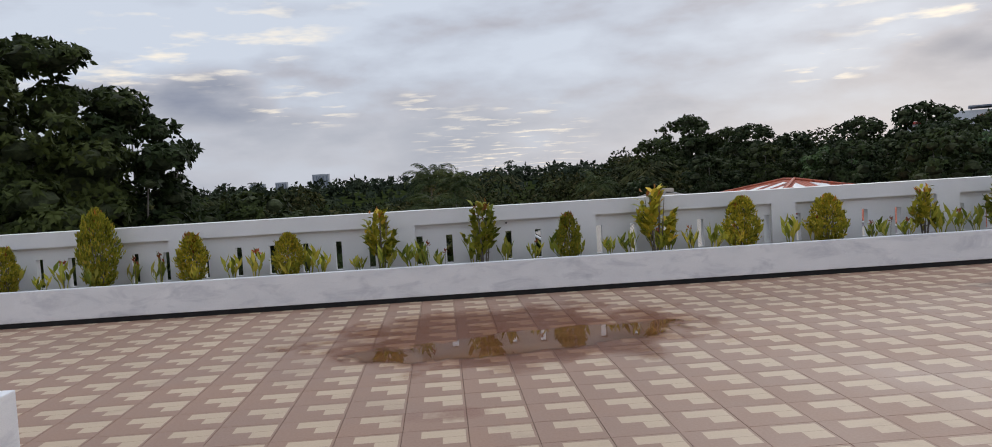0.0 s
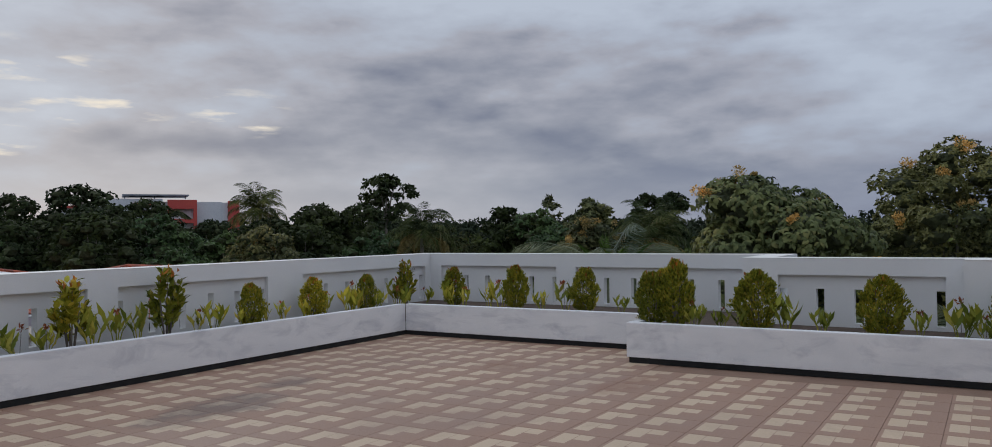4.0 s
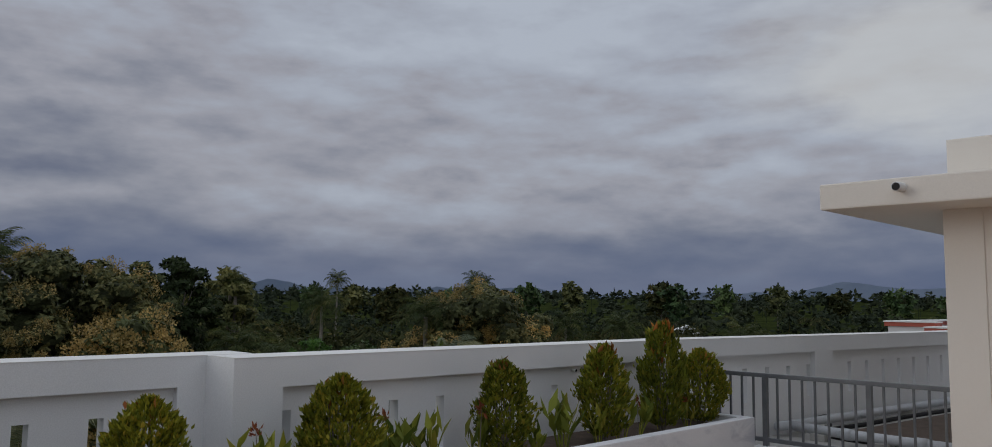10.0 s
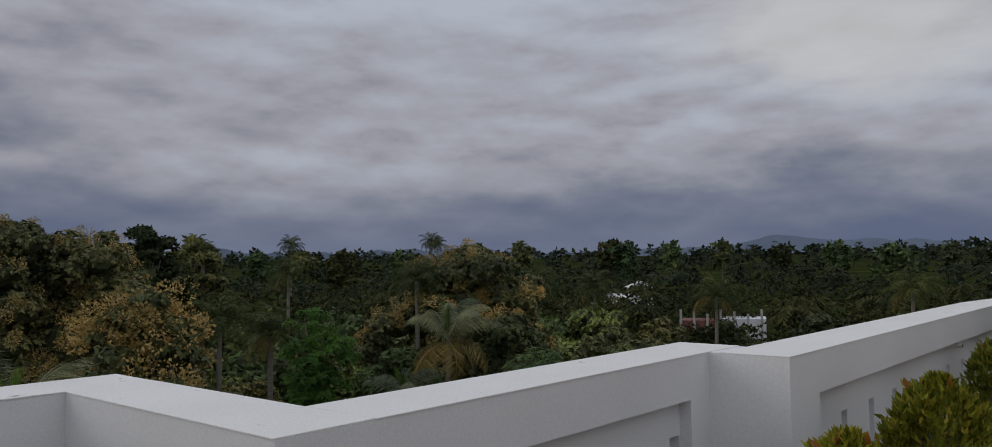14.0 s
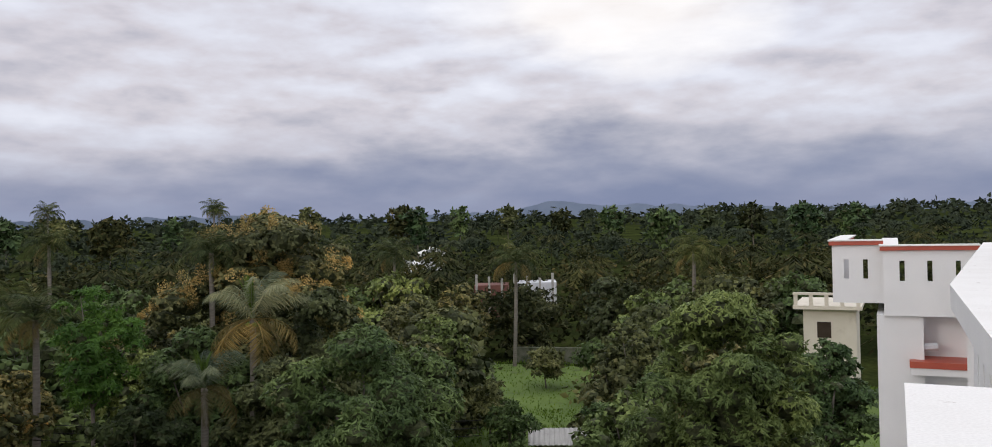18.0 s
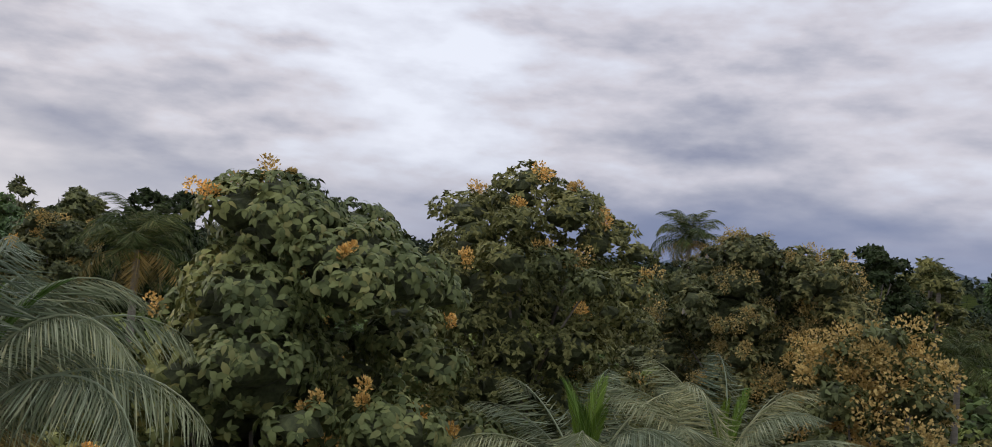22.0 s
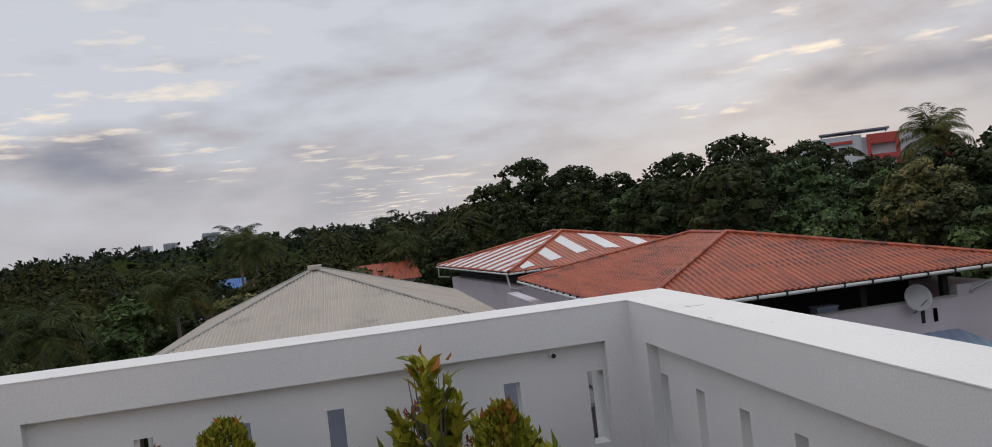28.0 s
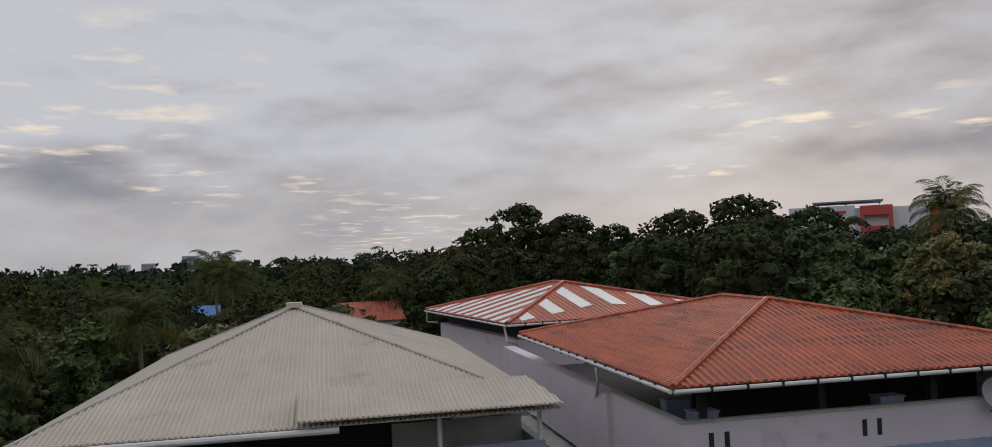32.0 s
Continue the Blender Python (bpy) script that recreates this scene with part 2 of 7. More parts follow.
def where(nt, scale=(1, 1, 1)):
    g = nt.nodes.new("ShaderNodeNewGeometry")
    m = nt.nodes.new("ShaderNodeMapping")
    m.inputs["Scale"].default_value = scale
    link(nt, g.outputs["Position"], m.inputs["Vector"])
    return m.outputs["Vector"]


def bump(nt, bsdf, height, strength=0.3, distance=0.01):
    b = nt.nodes.new("ShaderNodeBump")
    b.inputs["Strength"].default_value, b.inputs["Distance"].default_value = strength, distance
    link(nt, height, b.inputs["Height"])
    link(nt, b.outputs["Normal"], bsdf.inputs["Normal"])


def surface(name, c1, c2, scale=3.0, rough=0.7, metal=0.0, grain=80.0, relief=0.25, stain=None, stain_at=(0.55, 0.75), stain_scale=0.8, stretch=(1, 1, 1), vary=0.0):
    """A plain surface: two tones at a large scale, fine grain, and stains with a shape of their own."""
    m, nt, p = shader(name)
    v = where(nt, stretch)
    base = ramp(nt, noise_node(nt, v, scale, 6.0), (0.3, c1), (0.7, c2))
    fine = noise_node(nt, v, grain, 3.0)
    base = mix(nt, 0.25, base, ramp(nt, fine, (0.2, tuple(0.6 * c for c in c1)), (0.8, tuple(min(1, 1.25 * c) for c in c2))))
    if stain:
        s = ramp(nt, noise_node(nt, v, stain_scale, 7.0, 0.65, 0.6), (stain_at[0], (0, 0, 0)), (stain_at[1], (1, 1, 1)))
        base = mix(nt, s, base, stain)
    if vary:
        o = nt.nodes.new("ShaderNodeObjectInfo")
        base = mix(nt, math_node(nt, "MULTIPLY", o.outputs["Random"], vary), base, tuple(0.5 * c for c in c1))
    link(nt, base, p.inputs["Base Color"])
    p.inputs["Roughness"].default_value, p.inputs["Metallic"].default_value = rough, metal
    bump(nt, p, fine, relief, 0.004)
    return m


def leafy(name, dark, light, tip=None, rough=0.5, through=0.14):
    """Foliage: each leaf has its own tone; some light passes through."""
    m, nt, p = shader(name)
    g = nt.nodes.new("ShaderNodeNewGeometry")
    o = nt.nodes.new("ShaderNodeObjectInfo")
    stops = [(0.0, dark), (0.75, light)] + ([(0.97, tip)] if tip else [])
    col = ramp(nt, g.outputs["Random Per Island"], *stops)
    big = ramp(nt, noise_node(nt, where(nt), 0.35, 3.0), (0.3, (0.6, 0.66, 0.62)), (0.7, (1.15, 1.12, 1.0)))
    col = mix(nt, 1.0, col, big, "MULTIPLY")
    stand = ramp(nt, noise_node(nt, where(nt), 0.09, 2.0, 0.7), (0.34, (0.50, 0.58, 0.55)), (0.5, (0.95, 0.97, 0.90)), (0.66, (1.26, 1.16, 0.95)))
    col = mix(nt, 1.0, col, stand, "MULTIPLY")
    col = mix(nt, 1.0, col, ramp(nt, o.outputs["Random"], (0.0, (0.62, 0.70, 0.72)), (0.5, (0.95, 0.97, 0.92)), (1.0, (1.22, 1.14, 0.98))), "MULTIPLY")
    link(nt, col, p.inputs["Base Color"])
    p.inputs["Roughness"].default_value = rough
    p.inputs["Specular IOR Level"].default_value = 0.16
    t = nt.nodes.new("ShaderNodeBsdfTranslucent")
    link(nt, col, t.inputs["Color"])
    mx = nt.nodes.new("ShaderNodeMixShader")
    mx.inputs[0].default_value = through
    link(nt, p.outputs[0], mx.inputs[1])
    link(nt, t.outputs[0], mx.inputs[2])
    link(nt, mx.outputs[0], nt.nodes["Material Output"].inputs["Surface"])
    return m


WHITE = surface("white_plaster", (0.70, 0.705, 0.71), (0.77, 0.77, 0.77), 1.3, 0.75, 0, 120, 0.08, (0.60, 0.61, 0.63), (0.68, 0.95), 1.2)
COPING = surface("coping_paint", (0.75, 0.735, 0.70), (0.82, 0.81, 0.78), 2.0, 0.7, 0, 90, 0.25, (0.30, 0.25, 0.20), (0.655, 0.72), 9.0)
PLANTER = surface("planter_plaster", (0.70, 0.71, 0.73), (0.82, 0.82, 0.83), 1.8, 0.75, 0, 110, 0.12, (0.50, 0.51, 0.55), (0.50, 0.74), 1.7, (1, 1, 2.6))
CREAM = surface("cream_wall_paint", (0.78, 0.725, 0.65), (0.82, 0.77, 0.70), 0.8, 0.65, 0, 160, 0.03)
BITUMEN = surface("bitumen", (0.006, 0.006, 0.0065), (0.016, 0.016, 0.016), 8, 0.95, 0, 120, 0.6)
SOIL = surface("soil", (0.06, 0.04, 0.028), (0.12, 0.085, 0.06), 9, 0.95, 0, 60, 1.0)
GREYPAINT = surface("grey_steel_paint", (0.10, 0.11, 0.12), (0.16, 0.17, 0.18), 6, 0.45, 0.3, 90, 0.15)
PVC = surface("white_pvc", (0.70, 0.70, 0.68), (0.78, 0.78, 0.77), 5, 0.4, 0, 90, 0.05)
PIPE = surface("grey_pipe", (0.44, 0.46, 0.48), (0.56, 0.57, 0.59), 3, 0.45, 0, 60, 0.2)
# near-black: paints the shade inside openings, and colours the dark gutter brackets
DARK = surface("shade_and_bracket_black", (0.012, 0.012, 0.013), (0.025, 0.024, 0.024), 2, 0.8, 0, 40, 0.1)
ORANGE = surface("orange_sheet", (0.345, 0.070, 0.028), (0.475, 0.108, 0.042), 0.7, 0.5, 0.05, 30, 0.2)


def rust_runs(m, tone):
    """Dark rust in runs down each slope, along the ribs of the sheet."""
    nt = m.node_tree
    p = next(n for n in nt.nodes if n.type == "BSDF_PRINCIPLED")
    base = p.inputs["Base Color"].links[0].from_socket
    g = nt.nodes.new("ShaderNodeNewGeometry")
    s = nt.nodes.new("ShaderNodeSeparateXYZ")
    link(nt, g.outputs["True Normal"], s.inputs[0])
    side = math_node(nt, "GREATER_THAN", math_node(nt, "ABSOLUTE", s.outputs[0]), math_node(nt, "ABSOLUTE", s.outputs[1]))
    runs = mix(nt, side, noise_node(nt, where(nt, (3.2, 0.30, 1)), 1.3, 6.0, 0.62), noise_node(nt, where(nt, (0.30, 3.2, 1)), 1.3, 6.0, 0.62))
    patchy = ramp(nt, noise_node(nt, where(nt), 0.28, 4.0, 0.6), (0.40, (0.35, 0.35, 0.35)), (0.58, (1, 1, 1)))
    amount = math_node(nt, "MULTIPLY", ramp(nt, runs, (0.45, (0, 0, 0)), (0.60, (0.85, 0.85, 0.85))), patchy)
    link(nt, mix(nt, amount, base, tone), p.inputs["Base Color"])


rust_runs(ORANGE, (0.10, 0.036, 0.026))
WHITESHEET = surface("white_sheet", (0.66, 0.66, 0.64), (0.76, 0.76, 0.75), 1.2, 0.5, 0.1, 30, 0.2)
GREYSHEET = surface("weathered_cement_sheet", (0.445, 0.395, 0.335), (0.545, 0.485, 0.415), 0.6, 0.85, 0, 24, 0.4, (0.30, 0.28, 0.25), (0.58, 0.80), 0.8)
BLUESHEET = surface("blue_sheet", (0.16, 0.22, 0.32), (0.24, 0.30, 0.40), 0.9, 0.45, 0.2, 30, 0.2)
LILAC = surface("lilac_wall", (0.57, 0.505, 0.55), (0.67, 0.60, 0.645), 0.5, 0.8, 0, 30, 0.2, (0.33, 0.30, 0.31), (0.60, 0.84), 0.5)
SLATE = surface("slate_blue_wall", (0.20, 0.22, 0.27), (0.26, 0.28, 0.34), 0.5, 0.8, 0, 30, 0.2)
GUTTER = surface("white_gutter", (0.50, 0.50, 0.49), (0.64, 0.64, 0.62), 2, 0.5, 0, 60, 0.1)
FRAMEWOOD = surface("brown_window_frame", (0.26, 0.13, 0.08), (0.36, 0.19, 0.12), 4, 0.5, 0, 60, 0.1)
REDPAINT = surface("red_trim_paint", (0.36, 0.06, 0.035), (0.44, 0.09, 0.05), 2, 0.5, 0, 60, 0.15)
TILEROOF = surface("clay_tile", (0.15, 0.062, 0.048), (0.25, 0.10, 0.075), 1.5, 0.8, 0, 30, 0.4, (0.12, 0.06, 0.05), (0.55, 0.75), 1.2)
YELLOWW = surface("pale_yellow_wall", (0.58, 0.53, 0.43), (0.68, 0.63, 0.53), 0.6, 0.8, 0, 30, 0.2, (0.42, 0.37, 0.28), (0.58, 0.8), 0.8)
FARWHITE = surface("far_white_wall", (0.62, 0.64, 0.68), (0.74, 0.75, 0.78), 0.2, 0.8, 0, 3, 0.1)
# tower wall colour greyed and blued to hold the haze of distance
FARGREY = surface("hazy_grey_wall", (0.34, 0.36, 0.40), (0.42, 0.44, 0.48), 0.2, 0.8, 0, 3, 0.1)
FARRED = surface("far_red_wall", (0.50, 0.07, 0.06), (0.56, 0.09, 0.07), 0.2, 0.7, 0, 3, 0.1)
BARK = surface("bark", (0.10, 0.085, 0.07), (0.22, 0.19, 0.16), 3, 0.9, 0, 22, 0.9, None, (0, 1), 1, (1, 1, 0.25))
PALMBARK = surface("palm_bark", (0.13, 0.115, 0.095), (0.27, 0.24, 0.20), 4, 0.9, 0, 14, 0.9, None, (0, 1), 1, (0.4, 0.4, 3))
TANKM = surface("tank_white", (0.66, 0.67, 0.68), (0.76, 0.77, 0.78), 2, 0.45, 0, 50, 0.1)
CONCRETE = surface("concrete", (0.34, 0.33, 0.31), (0.46, 0.45, 0.42), 1.2, 0.85, 0, 40, 0.4, (0.18, 0.17, 0.15), (0.55, 0.75), 1.0)
BLUEROOF = surface("bright_blue_sheet", (0.05, 0.16, 0.42), (0.08, 0.22, 0.52), 0.8, 0.5, 0, 20, 0.1)
SOLAR = surface("black_sheet", (0.012, 0.013, 0.016), (0.03, 0.032, 0.038), 1.5, 0.35, 0.3, 40, 0.1)
MOSSY = surface("mossy_masonry", (0.11, 0.12, 0.075), (0.22, 0.215, 0.17), 0.9, 0.95, 0, 20, 0.5, (0.05, 0.07, 0.03), (0.45, 0.65), 0.9)
ROUGHW = surface("rough_plaster", (0.32, 0.26, 0.21), (0.44, 0.37, 0.31), 0.8, 0.9, 0, 25, 0.4, (0.17, 0.14, 0.11), (0.5, 0.7), 1.1)
LEAF = leafy("broad_leaf", (0.046, 0.056, 0.022), (0.182, 0.188, 0.092), None, 0.6)
LEAF2 = leafy("olive_leaf", (0.056, 0.060, 0.026), (0.205, 0.198, 0.100), (0.25, 0.21, 0.10), 0.6)
# brighter leaf for one teak, its sunlit look put into the colour
LEAF4 = leafy("sunlit_teak_leaf", (0.098, 0.110, 0.042), (0.325, 0.32, 0.135), (0.32, 0.27, 0.11), 0.6)
# very dark leaf; trees towards the glow have their backlit shade in it
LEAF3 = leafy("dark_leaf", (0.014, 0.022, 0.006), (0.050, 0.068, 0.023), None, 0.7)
LEAF5 = leafy("deep_green_leaf", (0.034, 0.058, 0.022), (0.130, 0.190, 0.082), None, 0.55)
LEAF6 = leafy("fresh_leaf", (0.065, 0.095, 0.030), (0.21, 0.265, 0.105), None, 0.55)
BRIGHT = leafy("bright_leaf", (0.06, 0.14, 0.02), (0.15, 0.27, 0.05))
FLOWER = leafy("golden_panicle", (0.50, 0.31, 0.12), (0.76, 0.51, 0.23))
FROND = leafy("palm_leaflet", (0.20, 0.225, 0.15), (0.40, 0.42, 0.33), (0.50, 0.47, 0.33), 0.35, 0.2)
FRONDD = leafy("dark_palm_leaflet", (0.040, 0.058, 0.022), (0.120, 0.148, 0.058), (0.20, 0.19, 0.10), 0.55, 0.15)
# darker than most leaves: the shade inside a crown is put into this colour
INNER_SHADE = surface("shaded_inner_leaf", (0.022, 0.028, 0.010), (0.080, 0.094, 0.034), 6.0, 0.9, 0, 12, 1.0)
FRONDY = leafy("young_palm_leaflet", (0.13, 0.21, 0.035), (0.22, 0.32, 0.07))
FRONDB = leafy("dry_palm_leaflet", (0.22, 0.15, 0.06), (0.36, 0.26, 0.11))
SHRUB = leafy("shrub_leaf", (0.14, 0.16, 0.022), (0.50, 0.46, 0.06), (0.62, 0.44, 0.07))
SHRUBT = leafy("red_shoot", (0.36, 0.10, 0.03), (0.55, 0.22, 0.05))
CANNA = leafy("ginger_leaf", (0.18, 0.22, 0.035), (0.55, 0.52, 0.09), (0.66, 0.54, 0.12))
CANNAF = leafy("ginger_flower", (0.26, 0.06, 0.035), (0.48, 0.14, 0.07))
WOODS = leafy("distant_leaf", (0.022, 0.026, 0.010), (0.060, 0.066, 0.026), (0.11, 0.092, 0.045), 0.9, 0.1)
# woods leaf with the haze of distance mixed into its colour
HAZYWOODS = leafy("haze_tinted_distant_leaf", (0.036, 0.045, 0.030), (0.062, 0.074, 0.050), None, 0.95, 0.05)
GRASS = leafy("grass_blade", (0.115, 0.20, 0.028), (0.20, 0.30, 0.05), None, 0.7)


def glass(name, tint):
    m, nt, p = shader(name)
    p.inputs["Base Color"].default_value = (*tint, 1)
    p.inputs["Roughness"].default_value = 0.08
    p.inputs["Specular IOR Level"].default_value = 0.6
    link(nt, ramp(nt, noise_node(nt, where(nt), 0.8, 3.0), (0.3, tint), (0.7, tuple(2.0 * c for c in tint))), p.inputs["Base Color"])
    return m


DARKGLASS = glass("tinted_glass", (0.035, 0.026, 0.020))


def ground_material():
    m, nt, p = shader("ground_cover")
    v = where(nt)
    a = ramp(nt, noise_node(nt, v, 0.09, 6.0, 0.6), (0.35, (0.020, 0.027, 0.010)), (0.5, (0.034, 0.044, 0.015)), (0.68, (0.060, 0.075, 0.022)))
    b = ramp(nt, noise_node(nt, v, 1.6, 6.0, 0.7), (0.3, (0.5, 0.5, 0.5)), (0.7, (1.2, 1.2, 1.1)))
    link(nt, mix(nt, 1.0, a, b, "MULTIPLY"), p.inputs["Base Color"])
    p.inputs["Roughness"].default_value = 1.0
    p.inputs["Specular IOR Level"].default_value = 0.0
    bump(nt, p, noise_node(nt, v, 3.0, 5.0), 0.8, 0.15)
    return m


def tile_material():
    """Terracotta-toned ceramic tile with a printed pale L of two bars."""
    m, nt, p = shader("terrace_tile")
    g = nt.nodes.new("ShaderNodeNewGeometry")
    s = nt.nodes.new("ShaderNodeSeparateXYZ")
    link(nt, g.outputs["Position"], s.inputs[0])
    fx = math_node(nt, "FRACT", math_node(nt, "DIVIDE", math_node(nt, "SUBTRACT", s.outputs[0], TX0), TILE))
    fy = math_node(nt, "FRACT", math_node(nt, "DIVIDE", math_node(nt, "SUBTRACT", s.outputs[1], TY0), TILE))

    def inside(f, a, b):
        return math_node(nt, "MULTIPLY", math_node(nt, "GREATER_THAN", f, a), math_node(nt, "LESS_THAN", f, b))

    bar = math_node(nt, "MULTIPLY", inside(fx, 0.29, 0.955), inside(fy, 0.61, 0.93))
    foot = math_node(nt, "MULTIPLY", inside(fx, 0.61, 0.955), inside(fy, 0.30, 0.598))
    ell = math_node(nt, "MAXIMUM", bar, foot)
    v = where(nt)
    big = noise_node(nt, v, 0.7, 6.0, 0.6)
    o = nt.nodes.new("ShaderNodeObjectInfo")
    red = ramp(nt, big, (0.3, (0.275, 0.148, 0.090)), (0.7, (0.345, 0.195, 0.123)))
    red = mix(nt, math_node(nt, "MULTIPLY", o.outputs["Random"], 0.25), red, (0.25, 0.16, 0.115))
    pale = ramp(nt, big, (0.3, (0.52, 0.385, 0.245)), (0.7, (0.62, 0.475, 0.32)))
    col = mix(nt, ell, red, pale)
    dirt = ramp(nt, noise_node(nt, v, 0.32, 7.0, 0.7, 0.8), (0.54, (0, 0, 0)), (0.72, (0.75, 0.75, 0.75)))
    col = mix(nt, dirt, col, (0.27, 0.165, 0.115))
    # sooty smears and a few rusty spots on the floor
    for cx, cy, rx, ry, tone in SMEARS:
        a = math_node(nt, "DIVIDE", math_node(nt, "SUBTRACT", s.outputs[0], cx), rx)
        b = math_node(nt, "DIVIDE", math_node(nt, "SUBTRACT", s.outputs[1], cy), ry)
        d = math_node(nt, "ADD", math_node(nt, "MULTIPLY", a, a), math_node(nt, "MULTIPLY", b, b))
        d = math_node(nt, "ADD", d, math_node(nt, "MULTIPLY", math_node(nt, "SUBTRACT", noise_node(nt, v, 2.6, 6.0, 0.65), 0.5), 3.2))
        col = mix(nt, ramp(nt, d, (0.0, (0.75, 0.75, 0.75)), (0.9, (0, 0, 0))), col, tone)
    fine = noise_node(nt, v, 55.0, 3.0)
    col = mix(nt, 0.18, col, ramp(nt, fine, (0.2, (0.16, 0.11, 0.09)), (0.8, (0.55, 0.46, 0.38))))
    link(nt, col, p.inputs["Base Color"])
    link(nt, ramp(nt, big, (0.3, (0.48, 0.48, 0.48)), (0.7, (0.70, 0.70, 0.70))), p.inputs["Roughness"])
    bump(nt, p, fine, 0.1, 0.002)
    return m


def water_material():
    """Rust-brown standing water with an uneven rim, in a wider patch of wet tiles."""
    m, nt, p = shader("rusty_puddle")
    v = where(nt)
    sep = nt.nodes.new("ShaderNodeSeparateXYZ")
    link(nt, v, sep.inputs[0])
    dx = math_node(nt, "ADD", sep.outputs[0], 3.05)

    def oval(cx, cy, rx, ry, slope):
        a = math_node(nt, "DIVIDE", math_node(nt, "SUBTRACT", sep.outputs[0], cx), rx)
        b = math_node(nt, "SUBTRACT", sep.outputs[1], cy)
        b = math_node(nt, "DIVIDE", math_node(nt, "SUBTRACT", b, math_node(nt, "MULTIPLY", dx, slope)), ry)
        return math_node(nt, "ADD", math_node(nt, "MULTIPLY", a, a), math_node(nt, "MULTIPLY", b, b))

    rim = math_node(nt, "MULTIPLY", math_node(nt, "SUBTRACT", noise_node(nt, v, 1.7, 6.0, 0.6, 0.3), 0.5), 2.6)
    core = ramp(nt, math_node(nt, "ADD", oval(-3.05, 10.38, 1.75, 0.50, 0.18), rim), (0.72, (1, 1, 1)), (1.08, (0, 0, 0)))
    wet = ramp(nt, math_node(nt, "ADD", oval(-3.2, 10.9, 2.2, 1.75, 0.0), rim), (0.35, (1, 1, 1)), (1.0, (0, 0, 0)))
    f = noise_node(nt, v, 2.2, 5.0, 0.6, 0.6)
    link(nt, ramp(nt, f, (0.35, (0.26, 0.12, 0.05)), (0.6, (0.15, 0.055, 0.018))), p.inputs["Base Color"])
    p.inputs["Roughness"].default_value, p.inputs["IOR"].default_value = 0.02, 1.33
    p.inputs["Specular IOR Level"].default_value = 0.8
    nodes = nt.nodes
    dry = nodes.new("ShaderNodeBsdfTransparent")
    damp = nodes.new("ShaderNodeBsdfTransparent")
    damp.inputs["Color"].default_value = (0.66, 0.52, 0.45, 1)
    gloss = nodes.new("ShaderNodeBsdfGlossy")
    gloss.inputs["Roughness"].default_value = 0.25
    fres = nodes.new("ShaderNodeFresnel")
    fres.inputs["IOR"].default_value = 1.3
    film = nodes.new("ShaderNodeMixShader")
    link(nt, math_node(nt, "MULTIPLY", fres.outputs[0], 0.12), film.inputs[0])
    link(nt, damp.outputs[0], film.inputs[1])
    link(nt, gloss.outputs[0], film.inputs[2])
    one = nodes.new("ShaderNodeMixShader")
    link(nt, wet, one.inputs[0])
    link(nt, dry.outputs[0], one.inputs[1])
    link(nt, film.outputs[0], one.inputs[2])
    two = nodes.new("ShaderNodeMixShader")
    link(nt, math_node(nt, "MULTIPLY", core, 0.85), two.inputs[0])
    link(nt, one.outputs[0], two.inputs[1])
    link(nt, p.outputs[0], two.inputs[2])
    link(nt, two.outputs[0], nodes["Material Output"].inputs["Surface"])
    return m


TILE, TX0, TY0 = 0.42, -4.55, 9.42 - 0.42 * 0.9
SMEARS = ((3.2, 11.75, 0.9, 0.55, (0.10, 0.065, 0.05)), (4.4, 12.1, 0.5, 0.3, (0.13, 0.08, 0.06)), (5.9, 8.9, 0.6, 0.35, (0.24, 0.10, 0.045)), (-3.9, 8.1, 0.35, 0.2, (0.20, 0.07, 0.035)), (6.4, 10.6, 0.45, 0.5, (0.24, 0.11, 0.055)))
TILEM = tile_material()
PUDDLE = water_material()
GROUND = ground_material()
MEADOW = surface("meadow", (0.068, 0.118, 0.018), (0.125, 0.19, 0.032), 0.25, 0.95, 0, 4, 1.0, (0.06, 0.085, 0.02), (0.55, 0.7), 0.35)
GROUT = surface("grout", (0.20, 0.125, 0.088), (0.30, 0.19, 0.13), 2, 0.9, 0, 60, 0.3)

# ---- the terrace: parapets, planters, floor ----
HW, WT, ZP, HP = 1.19, 0.33, 0.985, 0.47
XW1, XW2, XW3, YWA = 9.80, 8.49, 8.10, 14.19
YJ1, YJ2 = 8.44, 6.03
XP1, XP2, YPA, YP2, YPE = 8.17, 7.18, 13.48, 9.46, 0.97
WEST = -13.0


def run_boxes(bm, place, a0, a1, panels, step=0.46):
    """A parapet from a0 to a1: beam, piers, and recessed panels pierced by upright slots."""
    def box(p, q, d0, d1, z0, z1):
        boxes(bm, *place(p, q, d0, d1), z0, z1)
    box(a0, a1, 0, WT, ZP, HW - 0.006)
    edge = a0
    for p, q in panels:
        if p > edge + 0.01:
            box(edge, p, 0, WT, -0.3, ZP)
        box(p, q, 0.06, 0.17, -0.3, 0.42)
        box(p, q, 0.06, 0.17, 0.82, ZP)
        count = max(2, round((q - p - 0.09) / step) + 1)
        at = p
        for i in range(count):
            s = p + 0.01 + i * (q - p - 0.11) / (count - 1)
            if s > at + 0.005:
                box(at, s, 0.06, 0.17, 0.42, 0.82)
            at = s + 0.09
        if q > at + 0.005:
            box(at, q, 0.06, 0.17, 0.42, 0.82)
        edge = q
    if a1 > edge + 0.01:
        box(edge, a1, 0, WT, -0.3, ZP)


def wall_x(y0):
    return lambda p, q, d0, d1: (p, q, y0 + d0, y0 + d1)


def wall_y(x0):
    return lambda p, q, d0, d1: (x0 + d0, x0 + d1, p, q)


